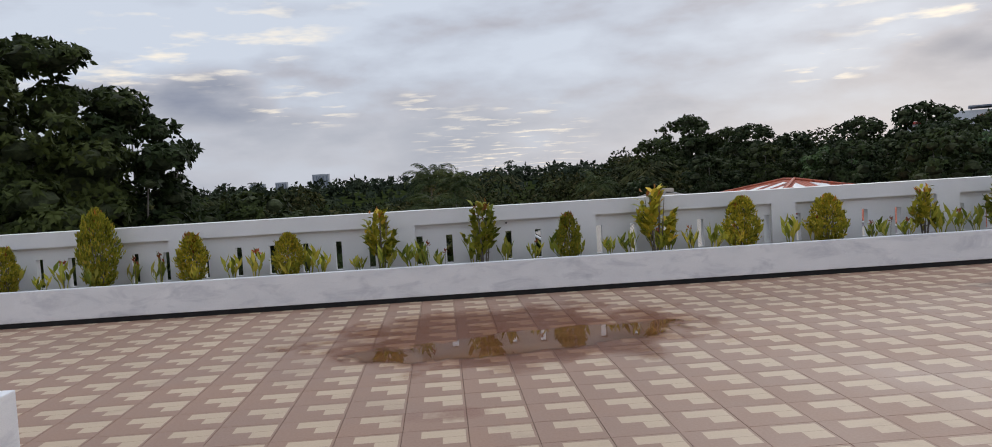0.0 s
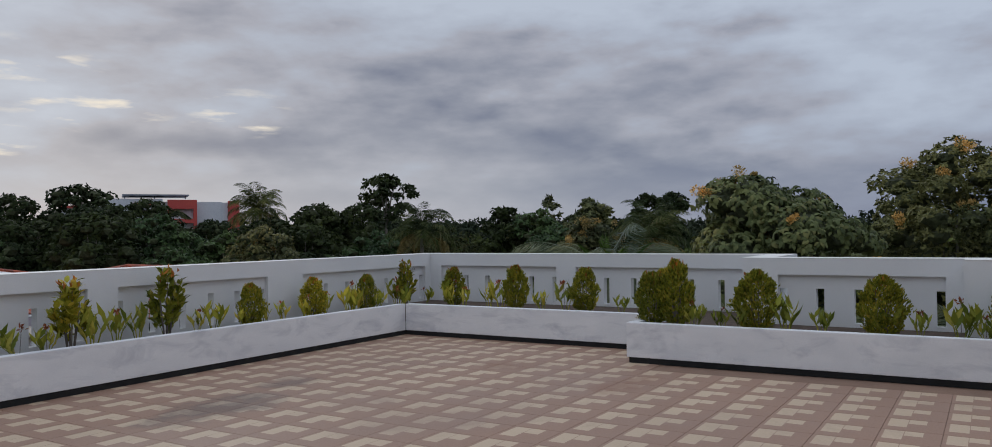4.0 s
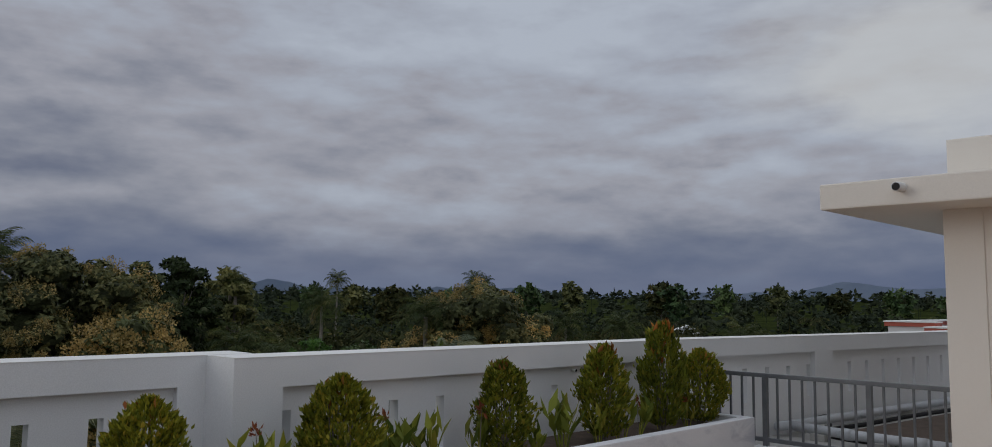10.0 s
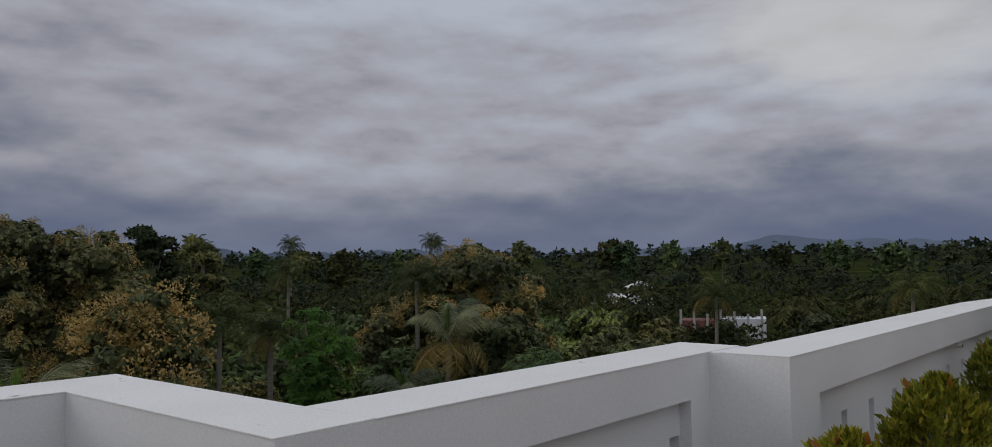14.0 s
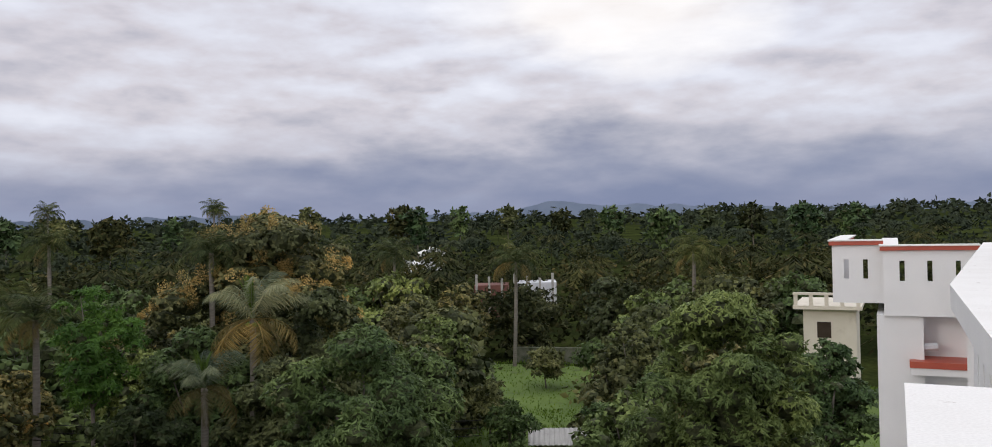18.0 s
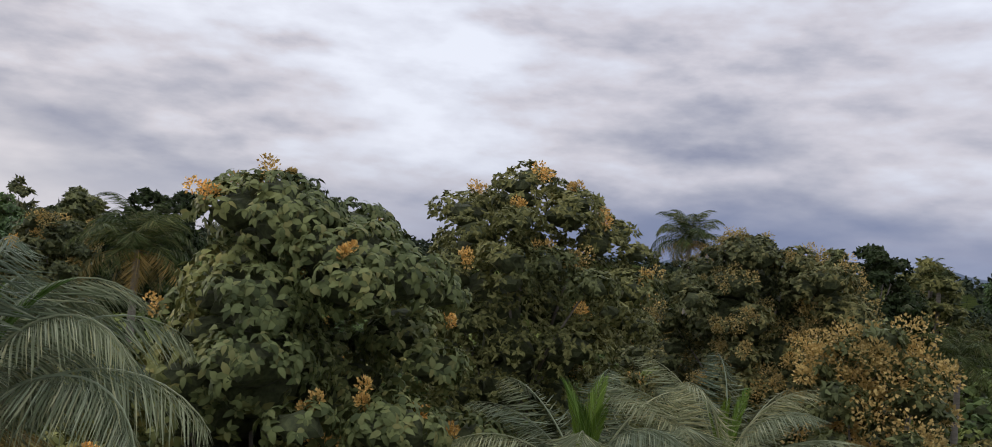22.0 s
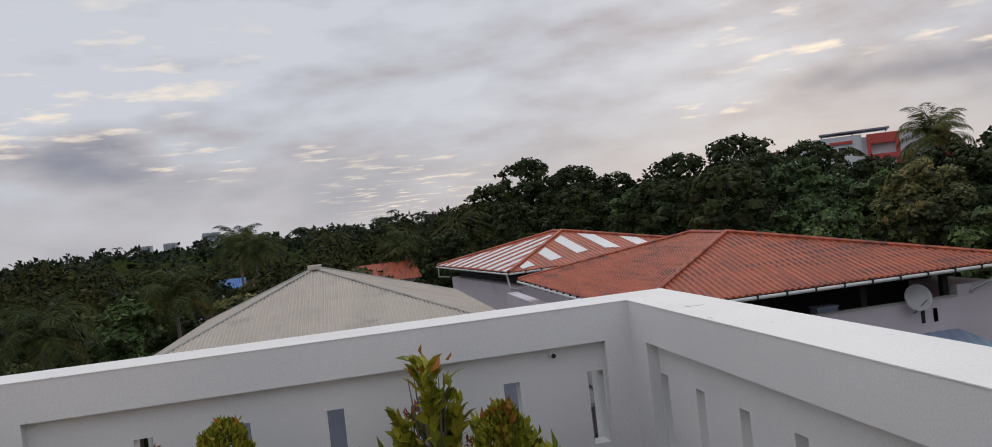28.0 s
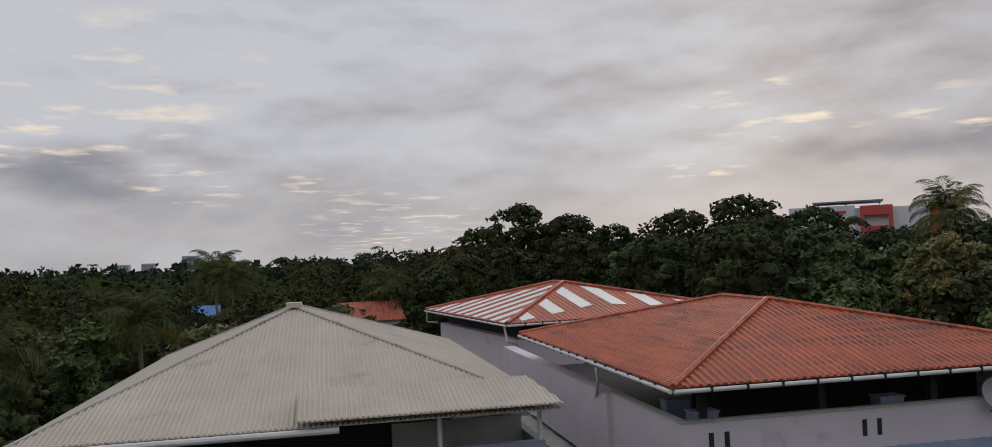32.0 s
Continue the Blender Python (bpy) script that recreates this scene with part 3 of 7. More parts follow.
def parapet(name, place, a0, a1, panels, cap, label, step=0.46):
    bm = bmesh.new()
    run_boxes(bm, place, a0, a1, panels, step)
    w = structure(name, bm, WHITE, label, "parapet")
    bm = bmesh.new()
    soft_box(bm, *cap, HW - 0.006, HW, 0.0025)
    part("coping", bm, COPING, w, "weathered white coping with dark chips")
    return w


parapet("wall_north", wall_x(YWA), WEST, XW1 + WT, [(-12.4, -10.2), (-9.87, -7.61), (-7.2, -4.77), (-4.20, -1.96), (-1.61, 0.98), (1.34, 3.48), (3.84, 6.06), (6.72, 9.65)],
        (WEST, XW1 + WT, YWA - 0.003, YWA + WT + 0.003), "white plastered parapet with recessed panels and upright slots")
parapet("wall_east_1", wall_y(XW1), YJ1 - WT, YWA, [(8.60, 11.38), (11.72, 13.96)],
        (XW1 - 0.003, XW1 + WT + 0.003, YJ1 - WT, YWA - 0.004), "white plastered parapet with recessed panels and upright slots")
bm = bmesh.new()
boxes(bm, XW2, XW1, YJ1 - WT, YJ1, -0.3, HW - 0.006)
w = structure("wall_east_2", bm, WHITE, "short white return of the parapet", "parapet")
bm = bmesh.new()
soft_box(bm, XW2 + 0.001, XW1 - 0.004, YJ1 - WT - 0.003, YJ1 + 0.003, HW - 0.006, HW, 0.0025)
part("coping", bm, COPING, w, "weathered white coping")
parapet("wall_east_3", wall_y(XW2), YJ2 - WT, YJ1 - WT, [(6.22, 8.02)],
        (XW2 - 0.003, XW2 + WT + 0.003, YJ2 - WT, YJ1 - WT - 0.004), "white plastered parapet with one recessed panel of slots", 0.44)
w = parapet("wall_east_4", wall_y(XW3), -10.2, YJ2, [(-9.9, -8.9), (-8.5, -2.26), (-1.82, 5.67)],
        (XW3 - 0.003, XW3 + WT + 0.003, -10.2, YJ2), "long white parapet with recessed panels of slots", 0.47)


def bend(o):
    """The building's east side turns inwards a little south of y = 1."""
    bm = bmesh.new()
    bm.from_mesh(o.data)
    bmesh.ops.bisect_plane(bm, geom=bm.verts[:] + bm.edges[:] + bm.faces[:], plane_co=(0, 1, 0), plane_no=(0, 1, 0))
    for v in bm.verts:
        if v.co.x > 5.4:
            v.co.x -= max(0.0, 1 - v.co.y) * 0.105
    bm.to_mesh(o.data)
    bm.free()


bend(w)
bend(w.children[0])
bm = bmesh.new()
boxes(bm, XW3 + WT, XW2, YJ2 - WT, YJ2, -0.3, HW - 0.004)
structure("wall_east_5", bm, WHITE, "white infill of the parapet's step", "parapet")
bm = bmesh.new()
boxes(bm, WEST - 0.3, WEST, 1.0, YWA + WT, -0.3, HW)
structure("wall_west", bm, WHITE, "plain white parapet closing the terrace", "parapet")

# planters
def planter(name, walls, soil, band, label):
    bm = bmesh.new()
    for b in walls:
        soft_box(bm, *b, 0.065, HP, 0.01)
    t = structure(name, bm, PLANTER, label, "planter")
    bm = bmesh.new()
    for b in soil:
        boxes(bm, *b, 0.0, HP - 0.09)
    s = mesh_of("soil", bm, SOIL)
    part("soil", s, SOIL, t, "damp dark soil")
    bm = bmesh.new()
    for b in band:
        boxes(bm, *b, 0.0, 0.066)
    part("bitumen_band", bm, BITUMEN, t, "black waterproofing band at the foot")
    return t


planter("planter_north", [(WEST, XP1, YPA, YPA + 0.11)], [(WEST, XW1, YPA + 0.11, YWA)], [(WEST, XP1 + 0.02, YPA + 0.008, YPA + 0.10)],
        "long white plastered planter with scuffed paint")
planter("planter_east_1", [(XP1, XP1 + 0.11, YP2 - 0.1, YPA - 0.002)], [(XP1 + 0.11, XW1, YJ1, YPA + 0.108)], [(XP1 + 0.008, XP1 + 0.10, YP2 - 0.1, YPA + 0.01)],
        "white plastered planter below the parapet")
planter("planter_east_2", [(XP2, XP2 + 0.11, YPE, YP2), (XP2 + 0.11, XP1, YP2 - 0.11, YP2), (XP2 + 0.11, XW3, YPE, YPE + 0.11)],
        [(XP2 + 0.11, XW3, YPE + 0.11, YJ2 + 0.0), (XP2 + 0.11, XW2, YJ2, YJ1), (XP2 + 0.11, XP1 + 0.11, YJ1, YP2 - 0.11)],
        [(XP2 + 0.008, XP2 + 0.10, YPE + 0.01, YP2 - 0.03), (XP2 + 0.03, XP1, YP2 - 0.10, YP2 - 0.03)],
        "white plastered planter with grey scuffs, standing forward of the next one")

# floor bed under the tiles
bm = bmesh.new()
boxes(bm, WEST, XW3 + 0.0, -10.2, YWA, -0.35, -0.006)
boxes(bm, XW3, XW1, YJ1, YWA, -0.35, -0.006)
floor = structure("floor", bm, GROUT, "terrace floor of patterned terracotta and cream tiles, partly damp", "floor")
bend(floor)

# puddle with rust-brown water
bm = bmesh.new()
bm.faces.new([bm.verts.new((-3.2 + 2.7 * math.cos(2 * PI * k / 32), 10.85 + 2.3 * math.sin(2 * PI * k / 32), 0.005)) for k in range(32)])
tagged(new("puddle", mesh_of("puddle", bm, PUDDLE)), "shallow rust-brown puddle on the tiles", "puddle")

# ---- the stair head and its roofs ----
BY = 1.16
bm = bmesh.new()
boxes(bm, WEST, 5.06, -6.0, BY - 0.03, 0.0, 2.383)
structure("wall_south", bm, CREAM, "plain cream wall of the stair head", "wall")
bm = bmesh.new()
soft_box(bm, 5.06, 5.36, BY - 0.34, BY - 0.015, 0.10, 2.381, 0.006)
pil = structure("wall_corner", bm, CREAM, "cream corner pier", "wall")
bm = bmesh.new()
soft_box(bm, 5.05, 5.37, BY - 0.34, BY - 0.005, 0.0, 0.10, 0.01)
part("bitumen_band", bm, BITUMEN, pil, "torn black waterproofing at the foot")
bm = bmesh.new()
boxes(bm, 5.06, 5.34, -6.0, BY - 0.34, 0.0, 2.383)
structure("wall_south_return", bm, CREAM, "cream side wall of the stair head", "wall")
for k, x in enumerate((3.2, 1.1, -1.0, -3.4)):
    bm = bmesh.new()
    boxes(bm, x - 0.012, x + 0.012, BY - 0.03, BY - 0.018, 0.0, 2.36)
    structure("trim", bm, CREAM, "thin upright rib on the cream wall", "trim")
bm = bmesh.new()
soft_box(bm, WEST, 6.14, -6.5, 1.74, 2.38, 2.60, 0.015)
canopy = structure("roof_slab", bm, CREAM, "projecting cream roof slab", "roof")
bm = bmesh.new()
soft_box(bm, WEST, 5.36, -6.2, 0.98, 2.60, 3.00, 0.01)
structure("roof_upstand", bm, CREAM, "cream upstand on the roof slab", "wall")
bm = bmesh.new()
soft_box(bm, WEST, 3.66, -5.5, BY + 0.003, 2.60, 4.50, 0.01)
structure("upper_wall", bm, CREAM, "plain cream wall of the upper stair head", "wall")
bm = bmesh.new()
soft_box(bm, WEST, 3.93, -5.8, 1.48, 4.50, 4.73, 0.015)
structure("upper_slab", bm, CREAM, "projecting cream slab of the upper stair head", "roof")
bm = bmesh.new()
soft_box(bm, 4.76, 5.38, -5.2, -1.62, 3.00, 4.64, 0.01)
soft_box(bm, 3.40, 4.755, -5.2, -2.30, 3.00, 4.60, 0.01)
structure("tank_room", bm, CREAM, "narrow cream block on the roof", "wall")

# corrugated dark sheets over the narrow block
def wave_sheet(bm, x0, x1, y0, y1, za, zb, pitch=0.2, amp=0.03, n=4, thick=0.012, along="x"):
    """A corrugated sheet; ribs run along y, heights za at y0 and zb at y1."""
    count = max(2, int((x1 - x0) / pitch * n))
    top, bot = [], []
    for i in range(count + 1):
        x = x0 + (x1 - x0) * i / count
        d = amp * math.sin(2 * PI * (x - x0) / pitch)
        top.append([bm.verts.new((x, y0, za + d)), bm.verts.new((x, y1, zb + d))])
        bot.append([bm.verts.new((x, y0, za + d - thick)), bm.verts.new((x, y1, zb + d - thick))])
    for i in range(count):
        bm.faces.new((top[i][0], top[i + 1][0], top[i + 1][1], top[i][1]))
        bm.faces.new((bot[i][1], bot[i + 1][1], bot[i + 1][0], bot[i][0]))
        bm.faces.new((bot[i][0], bot[i + 1][0], top[i + 1][0], top[i][0]))


sheet = thing("roof_sheet", "black corrugated roof sheet on a steel frame above the stair head", "roof sheet", at=(0, 0, 0))
bm = bmesh.new()
wave_sheet(bm, -2.9, 0.0, -3.7, 0.0, 0.0, 0.0)
bmesh.ops.transform(bm, matrix=Matrix.Translation((5.47, -1.42, 4.86)) @ Matrix.Rotation(radians(5), 4, "Y"), verts=bm.verts[:])
part("sheet", bm, SOLAR, sheet)
for x in (4.9, 5.2):
    bm = bmesh.new()
    soft_box(bm, x - 0.04, x + 0.04, -1.80, -1.70, 4.63, 4.76, 0.004)
    part("packing_post", bm, SOLAR, sheet)
for y in (-1.68, -3.4, -5.1):
    bm = bmesh.new()
    soft_box(bm, 2.8, 5.32, y - 0.03, y + 0.03, 4.74, 4.83, 0.004)
    part("purlin", bm, SOLAR, sheet)
bm = bmesh.new()
tube(bm, [(4.98, -1.52, 2.99), (4.70, -1.5, 3.55), (4.36, -1.5, 4.2), (4.1, -1.5, 4.62)], 0.05, 6)
part("strut", bm, SOLAR, sheet, "black slanting strut")

# waste pipe spouts through the slab's edge
for x in (5.47, 1.27, -2.9):
    sp = thing("roof_spout", "short white plastic rainwater spout in the slab's edge", "spout", "roof spouts", (x, 1.74, 2.52))
    bm = bmesh.new()
    tube(bm, [(0, -0.05, 0), (0, 0.14, -0.01)], 0.038, 14)
    part("pipe", bm, PVC, sp, smooth=True)
    # near-black disc paints the shade inside the pipe's end
    bm = bmesh.new()
    tube(bm, [(0, 0.139, -0.01), (0, 0.143, -0.01)], 0.031, 14)
    part("bore", bm, DARK, sp, "open end, its shade painted as a near-black disc")

# railing on a low kerb between planter and stair head
bm = bmesh.new()
soft_box(bm, 5.36, XP2 + 0.0, 0.90, 1.02, 0.0, 0.20, 0.01)
structure("kerb", bm, WHITE, "low white kerb under the railing", "kerb")
rail = thing("railing", "grey painted steel railing with upright bars", "railing", at=(0, 0, 0))
RY = 0.93
bm = bmesh.new()
soft_box(bm, 5.36, XW3, RY - 0.025, RY + 0.025, 0.86, 0.90, 0.004)
part("top_rail", bm, GREYPAINT, rail)
bm = bmesh.new()
soft_box(bm, 5.36, XW3, RY - 0.02, RY + 0.02, 0.24, 0.28, 0.004)
part("bottom_rail", bm, GREYPAINT, rail)
x = 5.46
k = 0
while x < XW3 - 0.05:
    bm = bmesh.new()
    w = 0.024 if k % 8 == 5 else 0.010
    soft_box(bm, x - w, x + w, RY - w, RY + w, 0.20 if w > 0.02 else 0.26, 0.87, 0.003)
    part("post" if w > 0.02 else "bar", bm, GREYPAINT, rail)
    x += 0.125
    k += 1

# pipes on the service roof beyond the railing
for pts, r, stuff_, label in (([(7.80, -0.75, 0.14), (7.60, -2.5, 0.14), (7.28, -5.6, 0.14)], 0.055, PIPE, "grey plastic pipe lying on low blocks along the parapet"),
                              ([(7.70, -0.98, 0.14), (7.0, -0.80, 0.14), (6.2, -0.74, 0.14), (5.42, -0.72, 0.14)], 0.055, PIPE, "grey plastic pipe lying on low blocks beyond the railing"),
                              ([(7.62, -1.25, 0.045), (7.45, -2.4, 0.045), (7.36, -3.6, 0.045), (7.10, -5.6, 0.045)], 0.028, BITUMEN, "black hose lying beside the grey pipe"),
                              ([(7.55, -1.20, 0.045), (7.1, -1.06, 0.045), (6.3, -1.00, 0.045), (5.42, -1.02, 0.045)], 0.025, BITUMEN, "black hose lying beside the grey pipe")):
    pp = thing("water_pipe", label, "pipe", "service pipes", (0, 0, 0))
    bm = bmesh.new()
    tube(bm, pts, r, 12)
    part("pipe", bm, stuff_, pp, smooth=True)
    if r > 0.05:
        for p, q in zip(pts, pts[1:]):
            c = Vector(p).lerp(Vector(q), 0.5)
            bm = bmesh.new()
            soft_box(bm, c.x - 0.09, c.x + 0.09, c.y - 0.09, c.y + 0.09, 0.016, 0.10, 0.01)
            part("block", bm, CONCRETE, pp)
            bm = bmesh.new()
            d = (Vector(q) - Vector(p)).normalized() * 0.06
            tube(bm, [Vector(q) - d, Vector(q) + d], r * 1.22, 12)
            part("coupling", bm, PIPE, pp, smooth=True)
drain = thing("drain_box", "small dark drain box at the foot of the parapet", "drain", at=(7.735, -1.9, 0.02))
bm = bmesh.new()
soft_box(bm, -0.05, 0.05, -0.10, 0.10, 0.0, 0.16, 0.01)
part("box", bm, BITUMEN, drain)
part_sheet = thing("deck_sheet", "dark brown sheet lying on the service roof", "roof sheet")
bm = bmesh.new()
soft_box(bm, 6.0, 7.62, -6.4, -1.22, 0.018, 0.055, 0.008)
bend(part("sheet", bm, SOIL, part_sheet))
# pale slabs on the service roof
bm = bmesh.new()
soft_box(bm, 5.37, XW3 - 0.01, -10.1, 0.89, -0.006, 0.02, 0.004)
bend(structure("service_floor", bm, CONCRETE, "pale cement floor beyond the railing", "floor"))

# ---- outer walls of the building below the terrace ----
bm = bmesh.new()
boxes(bm, WEST - 0.3, XW3 + 0.25, -10.15, YWA + 0.25, -14.0, -0.35)
boxes(bm, XW3 + 0.25, XW1 + 0.25, YJ1 - 0.25, YWA + 0.25, -14.0, -0.35)
bend(structure("building_wall", bm, WHITE, "white outer wall of the building below the terrace", "wall"))

# ---- the land around: one sheet to the horizon ----
EYE = (9.0, 9.0)
GZ = -12.0


def land(x, y):
    d = math.hypot(x - EYE[0], y - EYE[1])
    az = math.degrees(math.atan2(x - EYE[0], y - EYE[1]))
    west = 1 / (1 + math.exp((az - 14) / 5.0)) if az > -100 else 0.0
    z = GZ + (0.023 - 0.010 * west) * max(0.0, min(d, 900) - 70)
    z += 3.5 * math.exp(-((az - 25) / 28) ** 2) * min(1, max(0, (d - 50) / 60))
    z += 0.4 * noise.noise((x * 0.03, y * 0.03, 0)) * min(1, d / 40)
    return z


bm = bmesh.new()
rad = [0, 12, 20, 26, 32, 38, 45, 52, 60, 70, 82, 96, 115, 140, 175, 220, 280, 360, 460, 600, 800, 1000, 1500, 2500, 4700]
rows = []
for r in rad:
    rows.append([bm.verts.new((EYE[0] + r * math.sin(2 * PI * k / 72), EYE[1] + r * math.cos(2 * PI * k / 72), land(EYE[0] + r * math.sin(2 * PI * k / 72), EYE[1] + r * math.cos(2 * PI * k / 72)))) for k in range(72 if r else 1)])
for p, q in zip(rows, rows[1:]):
    for k in range(72):
        j = (k + 1) % 72
        bm.faces.new((p[0], q[k], q[j]) if len(p) == 1 else (p[k], q[k], q[j], p[j]))
structure("ground", bm, GROUND, "overgrown green ground with grassy clearings", "ground", True)

# ---- foliage builders ----
def kite_mesh(name, centres, directions, sizes, material, width=0.45, fold=0.18, rng=None, face=None):
    """Leaves: each a folded kite at a centre, along a direction."""
    n = len(centres)
    c, d, s = np.asarray(centres, float), np.asarray(directions, float), np.asarray(sizes, float)[:, None]
    d /= np.linalg.norm(d, axis=1)[:, None] + 1e-9
    width = np.broadcast_to(np.asarray(width, float).reshape(-1, 1), (n, 1))
    side = np.cross(d, rng.normal(size=(n, 3)) if face is None else np.asarray(face) + 0.45 * rng.normal(size=(n, 3)))
    side /= np.linalg.norm(side, axis=1)[:, None] + 1e-9
    nor = np.cross(d, side)
    mid = c + d * s * 0.45
    v = np.stack([c, mid + side * s * width * 0.5 + nor * s * fold, c + d * s, mid - side * s * width * 0.5 + nor * s * fold], 1).reshape(-1, 3)
    me = bpy.data.meshes.new(name)
    i = np.arange(n)[:, None] * 4
    f = np.concatenate([np.concatenate([i, i + 1, i + 2], 1), np.concatenate([i, i + 2, i + 3], 1)], 0)
    me.vertices.add(4 * n)
    me.vertices.foreach_set("co", v.ravel())
    me.loops.add(6 * n)
    me.loops.foreach_set("vertex_index", f.ravel())
    me.polygons.add(2 * n)
    me.polygons.foreach_set("loop_start", np.arange(2 * n) * 3)
    me.update(calc_edges=True)
    me.materials.append(material)
    return me


def leaf_mesh(name, c, d, up, size, material, width=0.55, curl=0.22):
    """Broad leaves: six-cornered blades that curl down towards the tip."""
    n = len(c)
    d = d / (np.linalg.norm(d, axis=1)[:, None] + 1e-9)
    side = np.cross(d, up)
    side /= np.linalg.norm(side, axis=1)[:, None] + 1e-9
    nor = np.cross(side, d)
    s = np.asarray(size, float)[:, None]
    v = []
    for f, w in ((0.0, 0.0), (0.32, 0.46), (0.32, -0.46), (0.68, 0.40), (0.68, -0.40), (1.0, 0.0)):
        v.append(c + d * s * f + side * s * w * width - nor * s * (curl * f * f - 0.10 * (abs(w) > 0)))
    v = np.stack(v, 1).reshape(-1, 3)
    i = np.arange(n)[:, None] * 6
    f = np.concatenate([i + np.array(q) for q in ((0, 1, 2), (2, 1, 3), (2, 3, 4), (4, 3, 5))], 0)
    me = bpy.data.meshes.new(name)
    me.vertices.add(6 * n)
    me.vertices.foreach_set("co", v.ravel())
    me.loops.add(12 * n)
    me.loops.foreach_set("vertex_index", f.ravel())
    me.polygons.add(4 * n)
    me.polygons.foreach_set("loop_start", np.arange(4 * n) * 3)
    me.update(calc_edges=True)
    me.materials.append(material)
    return me


def lobes(radius, height, count, rng, flat=0.7, low=0.1):
    """Rounded lobes over an egg-shaped crown from 0 to height, each (x, y, z, rx, rz)."""
    out = []
    count = int(count * 1.8)
    o = Vector(rng.normal(size=3) * 9)
    for k in range(count):
        f = (k + 0.5) / count
        cz = max(-0.95, min(0.98, 1 - 1.75 * f + rng.normal() * 0.08))
        a = 2.39996 * k + rng.normal() * 0.45
        q = math.sqrt(max(0.0, 1 - cz * cz))
        egg = 1.0 if cz > -0.2 else 1 + 0.35 * (cz + 0.2)
        # the outline swells and shrinks from side to side
        env = min(1.22, 0.94 + 0.75 * noise.noise(Vector((q * math.cos(a), q * math.sin(a), cz)) * 1.5 + o))
        s = radius * rng.uniform(0.13, 0.31)
        r = (radius - s * 0.6) * q * egg * env * rng.uniform(0.66, 1.10)
        z = height * (low + (1 - low) * (0.46 + 0.54 * cz * min(1.0, 0.25 + 0.75 * env))) - s * flat * max(0, cz) * 0.9
        out.append((r * math.cos(a), r * math.sin(a), z, s, s * flat))
    for k in range(count // 5):
        a, s = rng.random() * 2 * PI, radius * 0.36
        out.append((radius * 0.30 * math.cos(a), radius * 0.30 * math.sin(a), height * rng.uniform(0.3, 0.68), s, s * 0.9))
    # the leading shoots carry the crown to its full height
    for k in range(4):
        a, s, q = 2.1 * k + rng.random(), radius * rng.uniform(0.15, 0.24), radius * 0.20 * k
        out.append((q * math.cos(a), q * math.sin(a), height * (1 - 0.035 * k) - s * flat, s, s * flat))
    return out


def tufts(bl, leaves, rng, per=7, droop=0.45):
    """Leaf places, directions and upper sides: rosettes over the outer side of every lobe, and some leaves within."""
    b = np.array(bl)
    n = leaves // per * 4
    pick = rng.choice(len(bl), n, p=b[:, 3] ** 2 / (b[:, 3] ** 2).sum())
    q = b[pick]
    u = rng.normal(size=(n, 3))
    u = u / np.linalg.norm(u, axis=1)[:, None]
    u[:, 2] = np.where((u[:, 2] < -0.2) & (rng.random(n) < 0.6), -u[:, 2], u[:, 2])
    p = q[:, :3] + u * rng.uniform(0.84, 1.06, (n, 1)) * np.stack([q[:, 3], q[:, 3], q[:, 4]], 1)
    # only tufts that lie outside every other lobe
    out = np.ones(n, bool)
    for k, o in enumerate(b):
        inside = (((p - o[:3]) / np.array([o[3], o[3], o[4]])) ** 2).sum(1) < 0.80
        out &= ~(inside & (pick != k))
    p, u = p[out][: leaves // per], u[out][: leaves // per]
    n = len(p)
    axis = u * 0.9 + np.array([0, 0, 0.35]) + rng.normal(size=(n, 3)) * 0.22
    axis /= np.linalg.norm(axis, axis=1)[:, None]
    one = np.cross(axis, rng.normal(size=(n, 3)))
    one /= np.linalg.norm(one, axis=1)[:, None]
    two = np.cross(axis, one)
    c, d, w = [], [], []
    for k in range(per):
        a = (2 * PI * k / per + rng.normal(size=n) * 0.35)[:, None]
        radial = one * np.cos(a) + two * np.sin(a)
        lift = rng.uniform(-0.25, 0.55, n)[:, None]
        c.append(p + axis * 0.02)
        d.append(radial + axis * lift + np.array([0, 0, -droop]) * rng.uniform(0.4, 1.3, n)[:, None])
        w.append(axis + rng.normal(size=(n, 3)) * 0.15)
    return np.concatenate(c), np.concatenate(d), np.concatenate(w)


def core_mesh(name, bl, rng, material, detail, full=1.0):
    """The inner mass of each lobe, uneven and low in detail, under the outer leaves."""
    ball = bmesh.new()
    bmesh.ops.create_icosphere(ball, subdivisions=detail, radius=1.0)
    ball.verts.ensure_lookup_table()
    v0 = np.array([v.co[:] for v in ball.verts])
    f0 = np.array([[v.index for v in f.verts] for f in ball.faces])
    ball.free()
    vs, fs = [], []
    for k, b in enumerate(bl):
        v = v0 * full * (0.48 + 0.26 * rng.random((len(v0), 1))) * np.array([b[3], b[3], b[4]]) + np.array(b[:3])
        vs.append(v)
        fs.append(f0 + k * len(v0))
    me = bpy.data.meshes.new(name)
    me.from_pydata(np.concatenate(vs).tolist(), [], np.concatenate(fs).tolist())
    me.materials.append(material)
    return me


